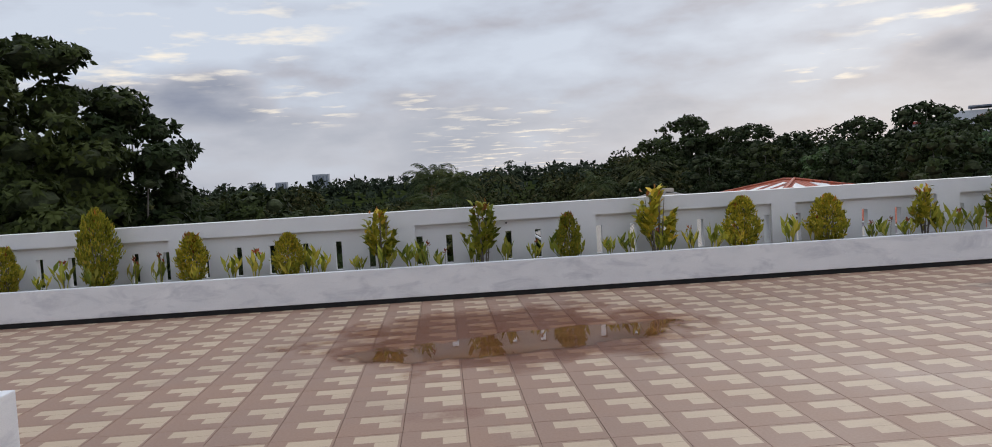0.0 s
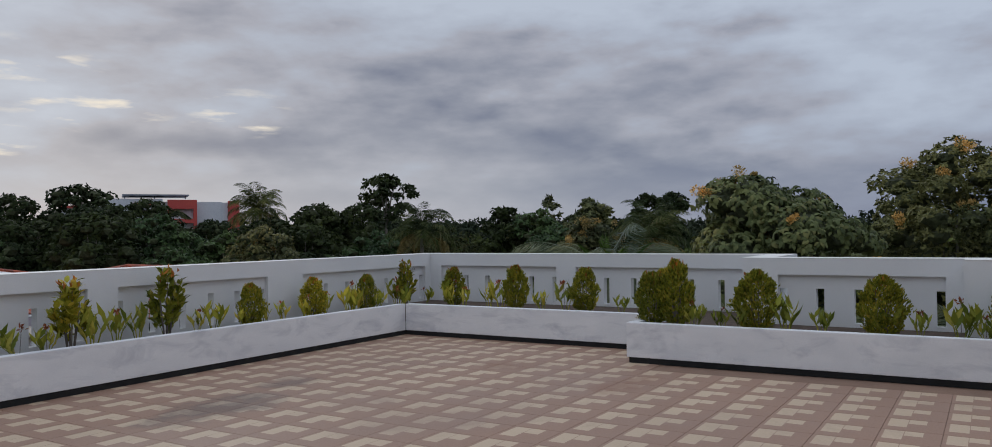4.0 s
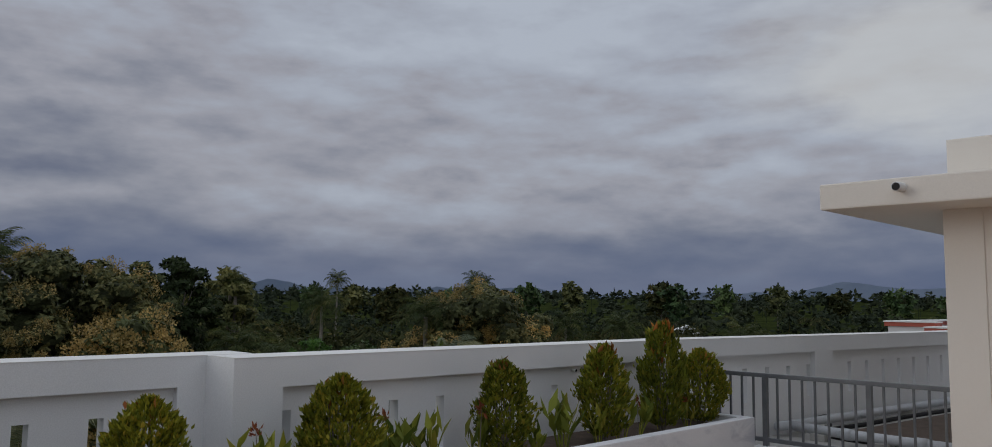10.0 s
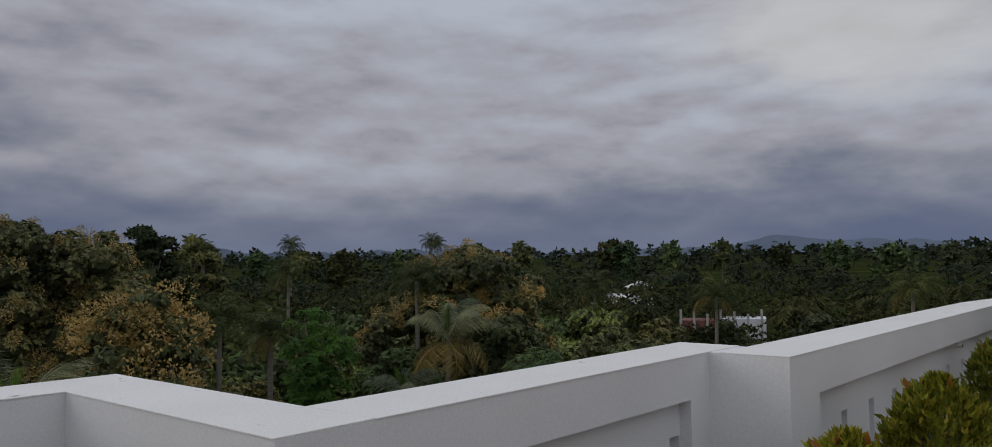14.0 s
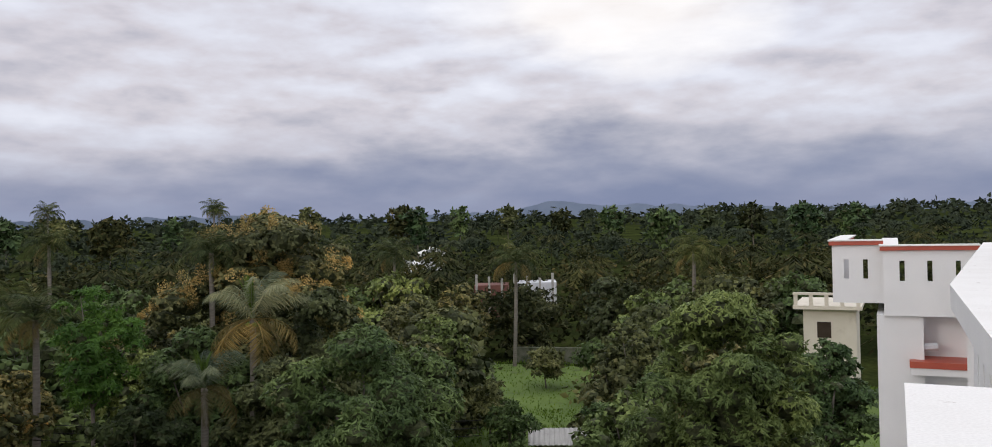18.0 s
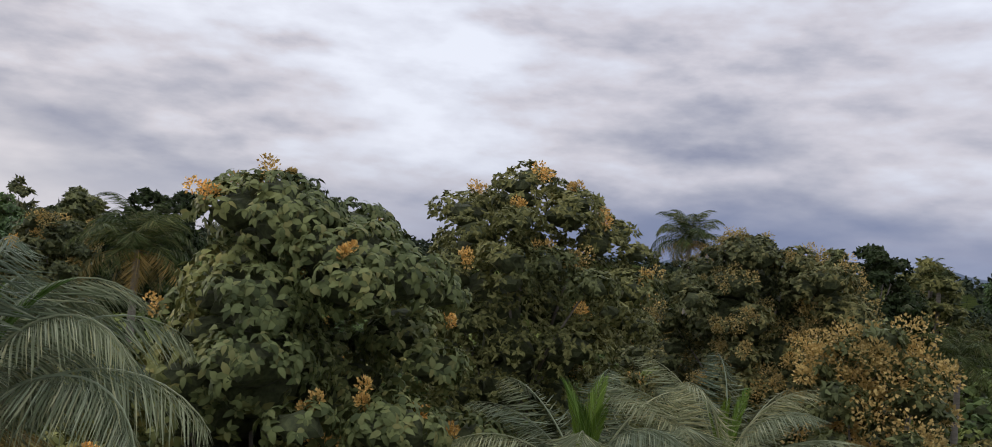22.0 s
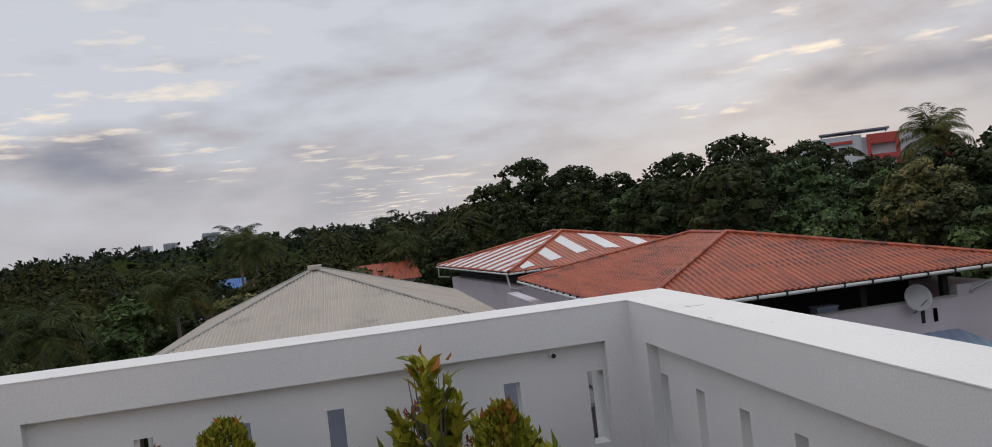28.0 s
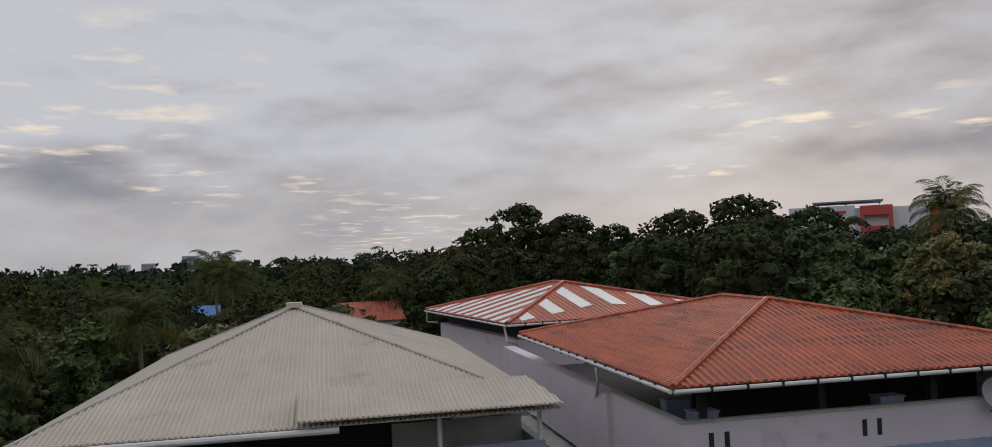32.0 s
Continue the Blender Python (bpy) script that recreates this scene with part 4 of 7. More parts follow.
def branches(bm, base, blobs, rng, r0, n=7):
    top = max(b[2] for b in blobs) * 0.75
    tube(bm, [(0, 0, base), (0.05 * r0, 0.1, base * 0.5), (0.1, 0, 0.2), (0.12, 0.05, top)], [r0, r0 * 0.85, r0 * 0.7, r0 * 0.2], 9)
    for k in range(min(n, len(blobs))):
        b = blobs[int(rng.random() * len(blobs))]
        s = 0.15 + 0.5 * rng.random()
        z0 = top * s * 0.7
        tube(bm, [(0.1, 0.02, z0), (b[0] * 0.5, b[1] * 0.5, z0 + (b[2] - z0) * 0.6), (b[0] * 0.95, b[1] * 0.95, b[2])], [r0 * 0.45, r0 * 0.28, r0 * 0.08], 6)


def tree(name, label, x, y, top, radius, crown, leaves, size, material, seed, lob=24, flowers=0, group="", width=0.55, flat=0.7, low=0.1, trunk=0.22, broad=True, per=7, droop=0.45, plume=0.30, cover=1.25, core=1.0):
    """A tree: tapered trunk with limbs, a crown of leaf rosettes in lobes, fluffy golden panicles where it flowers."""
    rng = np.random.default_rng(seed)
    g = land(x, y)
    z0 = top - crown
    t = thing(name, label, "tree", group, (x, y, z0))
    bl = lobes(radius, crown, lob, rng, flat, low)
    bm = bmesh.new()
    branches(bm, g - z0 - 0.3, bl, rng, trunk, 9)
    part("trunk", bm, BARK, t, smooth=True)
    size = max(size, 0.0065 * math.hypot(x - EYE[0], y - EYE[1])) if x else size
    area = size * size * width * (0.62 if broad else 0.5)
    leaves = min(38000, int(1.5 * 4 * PI * radius * (radius + crown / 2) / 2 * cover / area))
    p, d, w = tufts(bl, leaves, rng, per, droop)
    s = size * rng.uniform(0.55, 1.25, len(p))
    me = leaf_mesh("crown", p, d, w, s, material, width) if broad else kite_mesh("crown", p, d, s, material, width, rng=rng, face=w)
    tagged(part("crown", me, None, t), kind="stuff")
    # opaque inner mass, toned dark to carry the crown's inner shade
    tagged(part("inner_foliage", core_mesh("inner_foliage", bl, rng, INNER_SHADE, 2 if x else 1, core), None, t), kind="stuff")
    if flowers:
        fp, fd = [], []
        high = [b for b in bl if b[2] > crown * 0.35]
        spots = []
        while len(spots) < flowers:
            b = high[int(rng.random() * len(high))]
            v = rng.normal(size=3)
            v[2] = abs(v[2]) * 0.8
            v /= np.linalg.norm(v)
            c = np.array(b[:3]) + v * np.array([b[3], b[3], b[4]]) * 1.06
            if all((((c - np.array(o[:3])) / np.array([o[3], o[3], o[4]])) ** 2).sum() > 0.95 for o in bl if o is not b):
                spots.append(c)
        for c in spots:
            f = plume * rng.uniform(0.6, 1.25)
            for j in range(3):
                m = 72
                o = rng.normal(size=3) * f * 0.36
                q = rng.normal(size=(m, 3))
                q *= (f * 0.5 * rng.random((m, 1)) ** 0.4) / np.linalg.norm(q, axis=1)[:, None]
                fp.append(c + o + q)
                fd.append(q + np.array([0, 0, 0.05]))
        fp, fd = np.concatenate(fp), np.concatenate(fd)
        tagged(part("blossom", kite_mesh("blossom", fp, fd, (0.06 + 0.07 * plume) * rng.uniform(0.6, 1.2, len(fp)), FLOWER, 0.8, rng=rng, face=fd + np.array([0, 0, 0.3])), None, t, "golden brown flower panicles"), kind="stuff")
    return t


def frond_mesh(name, length, droop, rng, material, n=60, leaf=0.075, shut=False, hang=0.5):
    """One feather-shaped palm frond along +x, its rib arching over, leaflets hanging from both sides."""
    pts = []
    ang, p = radians(58), Vector((0, 0, 0))
    for k in range(15):
        pts.append(p.copy())
        p = p + Vector((math.cos(ang), 0, math.sin(ang))) * length / 14
        ang -= droop * (0.3 + 1.4 * k / 14) / 14
    c, d, s = [], [], []
    for k in range(n):
        f = 0.13 + 0.85 * k / (n - 1)
        i = min(13, int(f * 14))
        q = pts[i].lerp(pts[i + 1], f * 14 - i)
        t = (pts[i + 1] - pts[i]).normalized()
        for sgn in (-1, 1):
            out = Vector((0, sgn, 0)) * (0.80 - 0.25 * f) + t * 0.65 + Vector((0, 0, -hang * (0.5 + 0.9 * rng.random())))
            if shut:
                out = Vector((0, sgn, 0)) * 0.30 + t + Vector((0, 0, -0.05))
            c.append(q)
            d.append(out)
            s.append(length * 0.27 * math.sin(PI * (0.16 + 0.74 * f)) * (0.85 + 0.3 * rng.random()))
    me = kite_mesh(name, c, d, s, material, leaf * 0.62, 0.02, rng)
    bm = bmesh.new()
    bm.from_mesh(me)
    tube(bm, pts, [0.035 * length / 3.5 * (1 - 0.9 * k / 14) for k in range(15)], 4)
    bm.to_mesh(me)
    bm.free()
    return me


PR = np.random.default_rng(5)
FR = {}
for key, mat_ in (("green", FROND), ("dark", FRONDD), ("young", FRONDY), ("dry", FRONDB), ("upright", FROND)):
    FR[key] = [frond_mesh("frond", 1.0, {"green": 2.0, "dark": 2.1, "young": 0.35, "dry": 2.0, "upright": 1.0}[key] + 0.28 * k, PR, mat_, 92 if mat_ is FROND else 56, 0.052 if mat_ is FROND else 0.075, key == "young", 0.9 if key in ("green", "dry") else 0.6) for k in range(3)]


def palm(label, x, y, z, length, seed, fronds=20, dry=3, lean=(0.0, 0.0), young=4, nuts=True, leaf="green", lift=14):
    """A coconut palm: ringed trunk, a crown of single fronds, dry ones hanging lowest."""
    rng = random.Random(seed)
    t = thing("coconut_palm", label, "palm", "coconut palms", (x, y, z))
    g = land(x, y) - z - 0.3
    bm = bmesh.new()
    n = 14
    pts = [(lean[0] * (1 - k / n) ** 1.7, lean[1] * (1 - k / n) ** 1.7, g * (1 - k / n)) for k in range(n + 1)]
    tube(bm, pts, [0.20 - 0.07 * k / n + (0.012 if k % 2 else 0) for k in range(n + 1)], 9)
    part("trunk", bm, PALMBARK, t, smooth=True)
    for k in range(fronds):
        u = k / fronds
        kind = "dry" if k < dry else ("young" if k >= fronds - young and young else leaf)
        tilt = {"dry": 60, "green": 46 - 74 * u, "dark": 72 - 112 * u, "upright": 34 - 66 * u, "young": -26}[kind] + rng.uniform(-9, 9) - (lift if kind == "green" else 0)
        f = part("frond", FR[kind][rng.randrange(3)], None, t, "dry yellow-brown frond" if kind == "dry" else "")
        f.rotation_euler = (radians(rng.uniform(-14, 14)), radians(tilt), 2.39996 * k + rng.uniform(-0.25, 0.25))
        s = length * rng.uniform(0.85, 1.1) * (0.6 if kind == "young" else 1)
        f.scale = (s, s, s)
    if nuts:
        for k in range(5):
            bm = bmesh.new()
            bmesh.ops.create_icosphere(bm, subdivisions=1, radius=0.13)
            bmesh.ops.translate(bm, vec=(0.26 * math.cos(k * 1.3), 0.26 * math.sin(k * 1.3), -0.25), verts=bm.verts[:])
            part("coconut", bm, FRONDY, t)
    return t

# ---- houses around ----
def rib_roof(bm, corners, pitch, amp, thick=0.02):
    """A roof face of ribbed sheet: corners are eave start, eave end, top end, top start; ribs run from eave to top."""
    a, b, c, d = [Vector(p) for p in corners]
    along = b - a
    width = along.length
    e = along.normalized()
    n = e.cross(d - a).normalized() if (d - a).length > (c - b).length * 0.01 else e.cross(c - b).normalized()
    if n.z < 0:
        n = -n
    ta, tb = (d - a).dot(e), (c - a).dot(e)
    up = (d - a) - e * ta
    if up.length < 1e-4:
        up = (c - b) - e * ((c - b).dot(e))
    rows = []
    count = int(width / pitch) + 1
    for i in range(count * 4 + 1):
        s = min(width, i * pitch / 4)
        if s < ta:
            f = s / ta if ta > 1e-6 else 1
        elif s > tb:
            f = (width - s) / (width - tb) if width - tb > 1e-6 else 1
        else:
            f = 1.0
        lift = amp * (1 if i % 4 in (1, 2) else 0)
        p0 = a + e * s + n * lift
        p1 = p0 + up * f
        rows.append((bm.verts.new(p0), bm.verts.new(p1), bm.verts.new(p0 - n * (lift + thick))))
        if s >= width:
            break
    for p, q in zip(rows, rows[1:]):
        bm.faces.new((p[0], q[0], q[1], p[1]))
        bm.faces.new((p[2], q[2], q[0], p[0]))


def hip_roof(parent, x0, x1, y0, y1, ze, zr, rx, ry0, ry1, pitch, amp, material, face_label="", gutters=True, cap_r=0.12, cap_mat=None):
    """Four ribbed faces with caps over hips and ridge, and gutters along the eaves."""
    A, B, C, D = (x0, y0, ze), (x1, y0, ze), (x1, y1, ze), (x0, y1, ze)
    P, Q = (rx, ry0, zr), (rx, ry1, zr)
    for f in ((A, B, P, P), (B, C, Q, P), (C, D, Q, Q), (D, A, P, Q)):
        bm = bmesh.new()
        rib_roof(bm, f, pitch, amp)
        part("roof_face", bm, material, parent, face_label)
    for p, q in ((A, P), (B, P), (C, Q), (D, Q), (P, Q)):
        if (Vector(p) - Vector(q)).length < 0.05:
            continue
        bm = bmesh.new()
        tube(bm, [Vector(p) + Vector((0, 0, 0.03)), Vector(q) + Vector((0, 0, 0.06))], cap_r, 6)
        part("ridge_cap", bm, cap_mat or material, parent)
    for p, q in ((A, B), (B, C), (C, D), (D, A)) if gutters else ():
        bm = bmesh.new()
        p, q = Vector(p), Vector(q)
        o = (q - p).normalized().cross(Vector((0, 0, 1))) * 0.07 + Vector((0, 0, -0.09))
        tube(bm, [p + o, q + o], 0.055, 8)
        g = part("gutter", bm, GUTTER, parent, "white half-round gutter")
        count = int((q - p).length / 0.9)
        for k in range(1, count):
            c = p.lerp(q, k / count) + o
            bm = bmesh.new()
            boxes(bm, c.x - 0.03, c.x + 0.03, c.y - 0.06, c.y + 0.06, c.z - 0.07, c.z + 0.11)
            part("bracket", bm, DARK, g)


def wall_boxes(parent, name, material, *bs, label=""):
    """Boxes of one part; walls, parapets, ledges and balustrades are a part each."""
    if name in ("wall", "inner_wall", "parapet", "ledge", "balustrade", "red_band"):
        for b in bs[:-1]:
            wall_boxes(parent, name, material, b, label=label)
        bs = bs[-1:]
    bm = bmesh.new()
    for b in bs:
        boxes(bm, *b)
    return part(name, bm, material, parent, label)


# lilac house with the orange hipped roof
house = thing("lilac_house", "lilac house with an open top storey under an orange roof", "house", at=(0, 0, 0))
hip_roof(house, 16.05, 29.1, 31.9, 47.5, -1.41, 0.16, 21.7, 37.3, 40.2, 0.21, 0.05, ORANGE, cap_r=0.09)
FX0, FX1, FY = 16.5, 28.2, 32.55
wall_boxes(house, "wall", LILAC, (FX0, FX1, FY, FY + 0.2, -14, -3.5), (FX0, FX0 + 0.2, FY + 0.2, 52, -4.75, -3.5), (FX0 + 0.95, FX0 + 1.15, FY + 0.2, 52, -14, -4.75), (FX0 + 0.2, FX0 + 0.95, FY + 0.2, 52, -4.85, -4.75), (FX1 - 0.2, FX1, FY + 0.2, 52, -14, -3.5))
bm = bmesh.new()
boxes(bm, FX0, 26.9, FY - 0.02, FY + 0.13, -3.5, -2.42)
boxes(bm, FX0, FX0 + 0.15, FY + 0.13, 37.6, -3.5, -2.42)
par_ = part("parapet", bm, LILAC, house)
bm = bmesh.new()
boxes(bm, FX0 - 0.03, 26.9, FY - 0.05, FY + 0.16, -2.42, -2.36)
boxes(bm, FX0 - 0.03, FX0 + 0.18, FY + 0.16, 37.6, -2.42, -2.36)
part("coping", bm, CONCRETE, par_, "grey weathered coping")
wall_boxes(house, "stair_tower", LILAC, (26.9, FX1 + 0.02, FY - 0.02, FY + 2.4, -3.5, -2.05))
# back wall, floor and posts are near-black: the storey's shade is in their colour
wall_boxes(house, "inner_wall", DARK, (FX0 + 1.4, 27.8, FY + 2.2, FY + 2.4, -3.4, -1.6), (FX0 + 0.2, 28, FY + 0.3, 52, -3.55, -3.45), label="inside of the open storey, its shade painted near-black")
for x in (17.2, 20.5, 23.8, 26.7):
    bm = bmesh.new()
    boxes(bm, x - 0.1, x + 0.1, FY + 0.2, FY + 0.4, -3.45, -1.42)
    part("post", bm, DARK, house)
# slots are near-black strips on the face, painting the shade of an opening
for x in (17.20, 17.62, 21.45, 21.88, 25.55, 25.98, 26.0):
    bm = bmesh.new()
    boxes(bm, x, x + 0.13, FY - 0.032, FY - 0.02, -3.10, -2.68)
    part("slot", bm, DARK, house, "narrow slot in the parapet, painted as a near-black strip")
# lower slots, likewise near-black strips for the shade within
for x in (24.3, 26.0, 25.6):
    bm = bmesh.new()
    boxes(bm, x, x + 0.12, FY - 0.02, FY - 0.005, -6.85, -6.45)
    part("slot", bm, DARK, house)
# blue awning
bm = bmesh.new()
rib_roof(bm, ((16.6, FY - 1.0, -4.15), (28.0, FY - 1.0, -4.15), (26.75, FY - 0.03, -3.42), (16.6, FY - 0.03, -3.42)), 0.36, 0.022)
part("awning", bm, BLUESHEET, house, "blue-grey ribbed awning sheet")
# glazed front
win = part("window", bmesh.new(), DARKGLASS, house)
bm = bmesh.new()
boxes(bm, 16.9, 26.65, FY - 0.62, FY - 0.60, -5.75, -4.05)
part("pane", bm, DARKGLASS, win, "dark tinted glass")
for k in range(11):
    x = 16.9 + 9.75 * k / 10
    bm = bmesh.new()
    boxes(bm, x - 0.05, x + 0.05, FY - 0.66, FY - 0.57, -5.75, -4.0)
    part("mullion", bm, FRAMEWOOD, win)
bm = bmesh.new()
boxes(bm, 16.8, 26.75, FY - 0.68, FY - 0.56, -5.85, -5.75)
boxes(bm, 16.8, 26.75, FY - 0.68, FY - 0.56, -4.0, -3.95)
part("rail", bm, FRAMEWOOD, win)
wall_boxes(house, "sill_wall", LILAC, (16.5, 26.8, FY - 0.7, FY, -8.6, -6.1), (16.4, 26.9, FY - 0.78, FY, -6.1, -5.85))
bm = bmesh.new()
rib_roof(bm, ((24.5, FY - 1.6, -7.7), (28.0, FY - 1.6, -7.7), (27.5, FY - 0.7, -7.2), (24.5, FY - 0.7, -7.2)), 0.36, 0.04)
part("awning", bm, BLUESHEET, house, "blue-grey ribbed awning sheet")
bm = bmesh.new()
boxes(bm, 26.95, 28.0, FY - 0.06, FY - 0.03, -5.5, -4.25)
sw = part("window", bm, FRAMEWOOD, house)
for x in (27.02, 27.52):
    bm = bmesh.new()
    boxes(bm, x, x + 0.42, FY - 0.075, FY - 0.06, -5.4, -4.35)
    part("pane", bm, DARKGLASS, sw)
# side wing at the back left with ledges
wall_boxes(house, "wing_wall", LILAC, (16.35, 16.9, 37.6, 52.5, -4.75, -2.45))
wall_boxes(house, "ledge", CONCRETE, (15.7, FX0 + 0.95, 36.6, 48.0, -5.1, -4.95), (15.9, FX0 + 0.95, 35.0, 48.0, -7.9, -7.75), label="stained concrete ledge")
for y in (34.2, 36.4, 39.5, 42.5, 45.5):
    bm = bmesh.new()
    boxes(bm, FX0 + 0.92, FX0 + 0.945, y, y + 1.1, -7.0, -5.3)
    sw = part("side_window", bm, DARKGLASS, house)
    bm = bmesh.new()
    boxes(bm, FX0 + 0.88, FX0 + 0.95, y - 0.08, y, -7.05, -5.25)
    boxes(bm, FX0 + 0.88, FX0 + 0.95, y + 1.1, y + 1.18, -7.05, -5.25)
    boxes(bm, FX0 + 0.88, FX0 + 0.95, y, y + 1.1, -5.3, -5.22)
    part("frame", bm, FRAMEWOOD, sw)
bm = bmesh.new()
tube(bm, [(16.0, 37.4, -1.55), (16.1, 37.6, -2.0), (16.45, 39.0, -2.9), (16.4, 39.3, -3.2)], 0.05, 8)
part("downpipe", bm, GUTTER, house, "white plastic downpipe", True)
bm = bmesh.new()
tube(bm, [(28.3, 31.95, -1.55), (28.2, 32.2, -1.9), (27.4, 32.45, -2.2), (27.35, 32.5, -2.35)], 0.05, 8)
part("downpipe", bm, GUTTER, house, "white plastic downpipe", True)

dish = thing("satellite_dish", "round pale satellite dish on the parapet of the lilac house", "satellite dish", at=(25.3, FY - 0.25, -2.25))
bm = bmesh.new()
rings = []
for k in range(6):
    r = 0.42 * k / 5
    rings.append([bm.verts.new((r * math.cos(2 * PI * j / 24), 0.45 * r * r / 0.42 * 0.5, r * math.sin(2 * PI * j / 24))) for j in range(24)] if k else [bm.verts.new((0, 0, 0))])
for p, q in zip(rings, rings[1:]):
    for j in range(24):
        bm.faces.new((p[0], q[j], q[(j + 1) % 24]) if len(p) == 1 else (p[j], q[j], q[(j + 1) % 24], p[(j + 1) % 24]))
bmesh.ops.solidify(bm, geom=bm.faces[:], thickness=0.012)
bmesh.ops.rotate(bm, cent=(0, 0, 0), matrix=Matrix.Rotation(radians(168), 3, "Z") @ Matrix.Rotation(radians(18), 3, "X"), verts=bm.verts[:])
part("reflector", bm, TANKM, dish, smooth=True)
bm = bmesh.new()
tube(bm, [(0, 0.05, -0.05), (0, 0.1, -0.45), (0, 0.25, -0.5)], 0.025, 8)
part("mount", bm, GREYPAINT, dish)
bm = bmesh.new()
tube(bm, [(0, -0.05, -0.3), (0.02, -0.42, -0.02)], 0.012, 6)
part("feed_arm", bm, GREYPAINT, dish)
for x, y in ((17.3, 32.75), (22.6, 32.75), (17.35, 34.5)):
    tk = thing("storage_box", "blue-grey plastic box behind the parapet of the lilac house", "box", "boxes in the open storey", (x, y + 0.3, -3.44))
    bm = bmesh.new()
    soft_box(bm, -0.35, 0.35, -0.22, 0.22, 0.0, 1.18, 0.03)
    part("body", bm, BLUESHEET, tk)
    bm = bmesh.new()
    soft_box(bm, -0.38, 0.38, -0.25, 0.25, 1.18, 1.24, 0.02)
    part("lid", bm, SLATE, tk)

# striped roof behind
strip = thing("striped_house", "house with an orange and white striped sheet roof", "house", at=(0, 0, 0))
SX0, SX1, SY0, SY1, SZ, SR, SRX, SRY = 15.6, 29.5, 53.6, 69.0, -1.41, 0.22, 21.85, 60.6
hip_roof(strip, SX0, SX1, SY0, SY1, SZ, SR, SRX, SRY, SRY + 1.2, 0.3, 0.04, ORANGE)


def stripe(a, b, c, d, width, count, phase, lift=0.05):
    """White sheets let into a face: they run from the eave a-b up towards the top c."""
    a, b, c = Vector(a), Vector(b), Vector(c)
    e = (b - a).normalized()
    length = (b - a).length
    n = e.cross(c - a).normalized()
    n = -n if n.z < 0 else n
    tc = (c - a).dot(e)
    up = (c - a) - e * tc
    for k in range(count):
        s0 = (k + phase) * length / count
        s1 = s0 + width
        f = lambda s: max(0.0, min(s / tc, (length - s) / (length - tc)) - 0.05)
        v0, v1 = (d[0], d[1])
        bm = bmesh.new()
        quad = [a + e * s0 + up * f(s0) * v0, a + e * s1 + up * f(s1) * v0, a + e * s1 + up * f(s1) * v1, a + e * s0 + up * f(s0) * v1]
        lo = [bm.verts.new(p + n * 0.005) for p in quad]
        hi = [bm.verts.new(p + n * lift) for p in quad]
        bm.faces.new(hi)
        for i in range(4):
            bm.faces.new((lo[i], lo[(i + 1) % 4], hi[(i + 1) % 4], hi[i]))
        part("white_sheet", bm, WHITESHEET, strip, "white sheet stripe")


stripe((SX0, SY1, SZ), (SX0, SY0, SZ), (SRX, SRY, SR), (0.02, 0.98), 0.75, 10, 0.25)
stripe((SX0, SY0, SZ), (SX1, SY0, SZ), (SRX, SRY, SR), (0.35, 0.98), 0.85, 7, 0.45)
strip.rotation_euler = (0, 0, radians(8))
strip.location = Vector((21.85, 60.6, 0)) - Matrix.Rotation(radians(8), 3, "Z") @ Vector((21.85, 60.6, 0))
wall_boxes(strip, "wall", LILAC, (16.4, 28.8, 54.4, 68.4, -14, -2.3))
# shade of the open storey painted as a near-black block
wall_boxes(strip, "inner_wall", DARK, (16.9, 28.3, 55.0, 68.0, -2.3, -1.5), label="open storey with its shade painted near-black")
bm = bmesh.new()
tube(bm, [(15.6, 68.8, -1.5), (15.6, 68.9, -2.2), (16.3, 68.7, -2.3)], 0.06, 8)
part("downpipe", bm, GUTTER, strip)
bm = bmesh.new()
tube(bm, [(15.6, 54.0, -1.5), (15.7, 53.9, -2.3), (16.4, 54.3, -2.5)], 0.06, 8)
part("downpipe", bm, GUTTER, strip)

# grey corrugated roof
grey = thing("grey_roof_house", "slate-blue house under a weathered grey corrugated roof", "house", at=(0, 0, 0))
hip_roof(grey, 1.5, 13.4, 32.3, 50.0, -1.75, 0.43, 7.04, 41.4, 43.0, 0.115, 0.036, GREYSHEET, gutters=False, cap_r=0.04, cap_mat=CONCRETE)
for p, q in (((1.45, 32.22, -1.84), (8.3, 32.22, -1.84)), ((1.42, 32.3, -1.84), (1.42, 50.0, -1.84))):
    bm = bmesh.new()
    tube(bm, [p, q], 0.075, 8)
    part("gutter", bm, GUTTER, grey, "white half-round gutter")
bm = bmesh.new()
tube(bm, [(1.7, 32.22, -1.88), (1.72, 32.25, -2.12), (2.3, 32.7, -2.3), (2.5, 32.95, -2.45)], 0.05, 8)
part("downpipe", bm, GUTTER, grey, "white plastic downpipe", True)
wall_boxes(grey, "wall", SLATE, (2.6, 8.0, 33.0, 33.2, -14, -2.75), (8.0, 13.1, 32.7, 32.9, -14, -2.55), (2.6, 2.8, 33.2, 50, -14, -2.75), (12.9, 13.1, 32.9, 49, -14, -2.55))
# shade under the grey roof painted as near-black wall and floor
wall_boxes(grey, "inner_wall", DARK, (3.2, 12.6, 34.6, 48, -3.6, -1.85), (2.8, 12.9, 33.2, 49, -3.7, -3.6), label="open storey with its shade painted near-black")
wall_boxes(grey, "balcony_wall", CONCRETE, (9.6, 12.9, 34.3, 34.5, -3.6, -2.2), label="pale balcony wall")
for x in (2.7, 10.6, 13.0):
    bm = bmesh.new()
    tube(bm, [(x, 32.8, -3.4), (x, 32.8, -1.78)], 0.06, 8)
    part("post", bm, GUTTER, grey)
bm = bmesh.new()
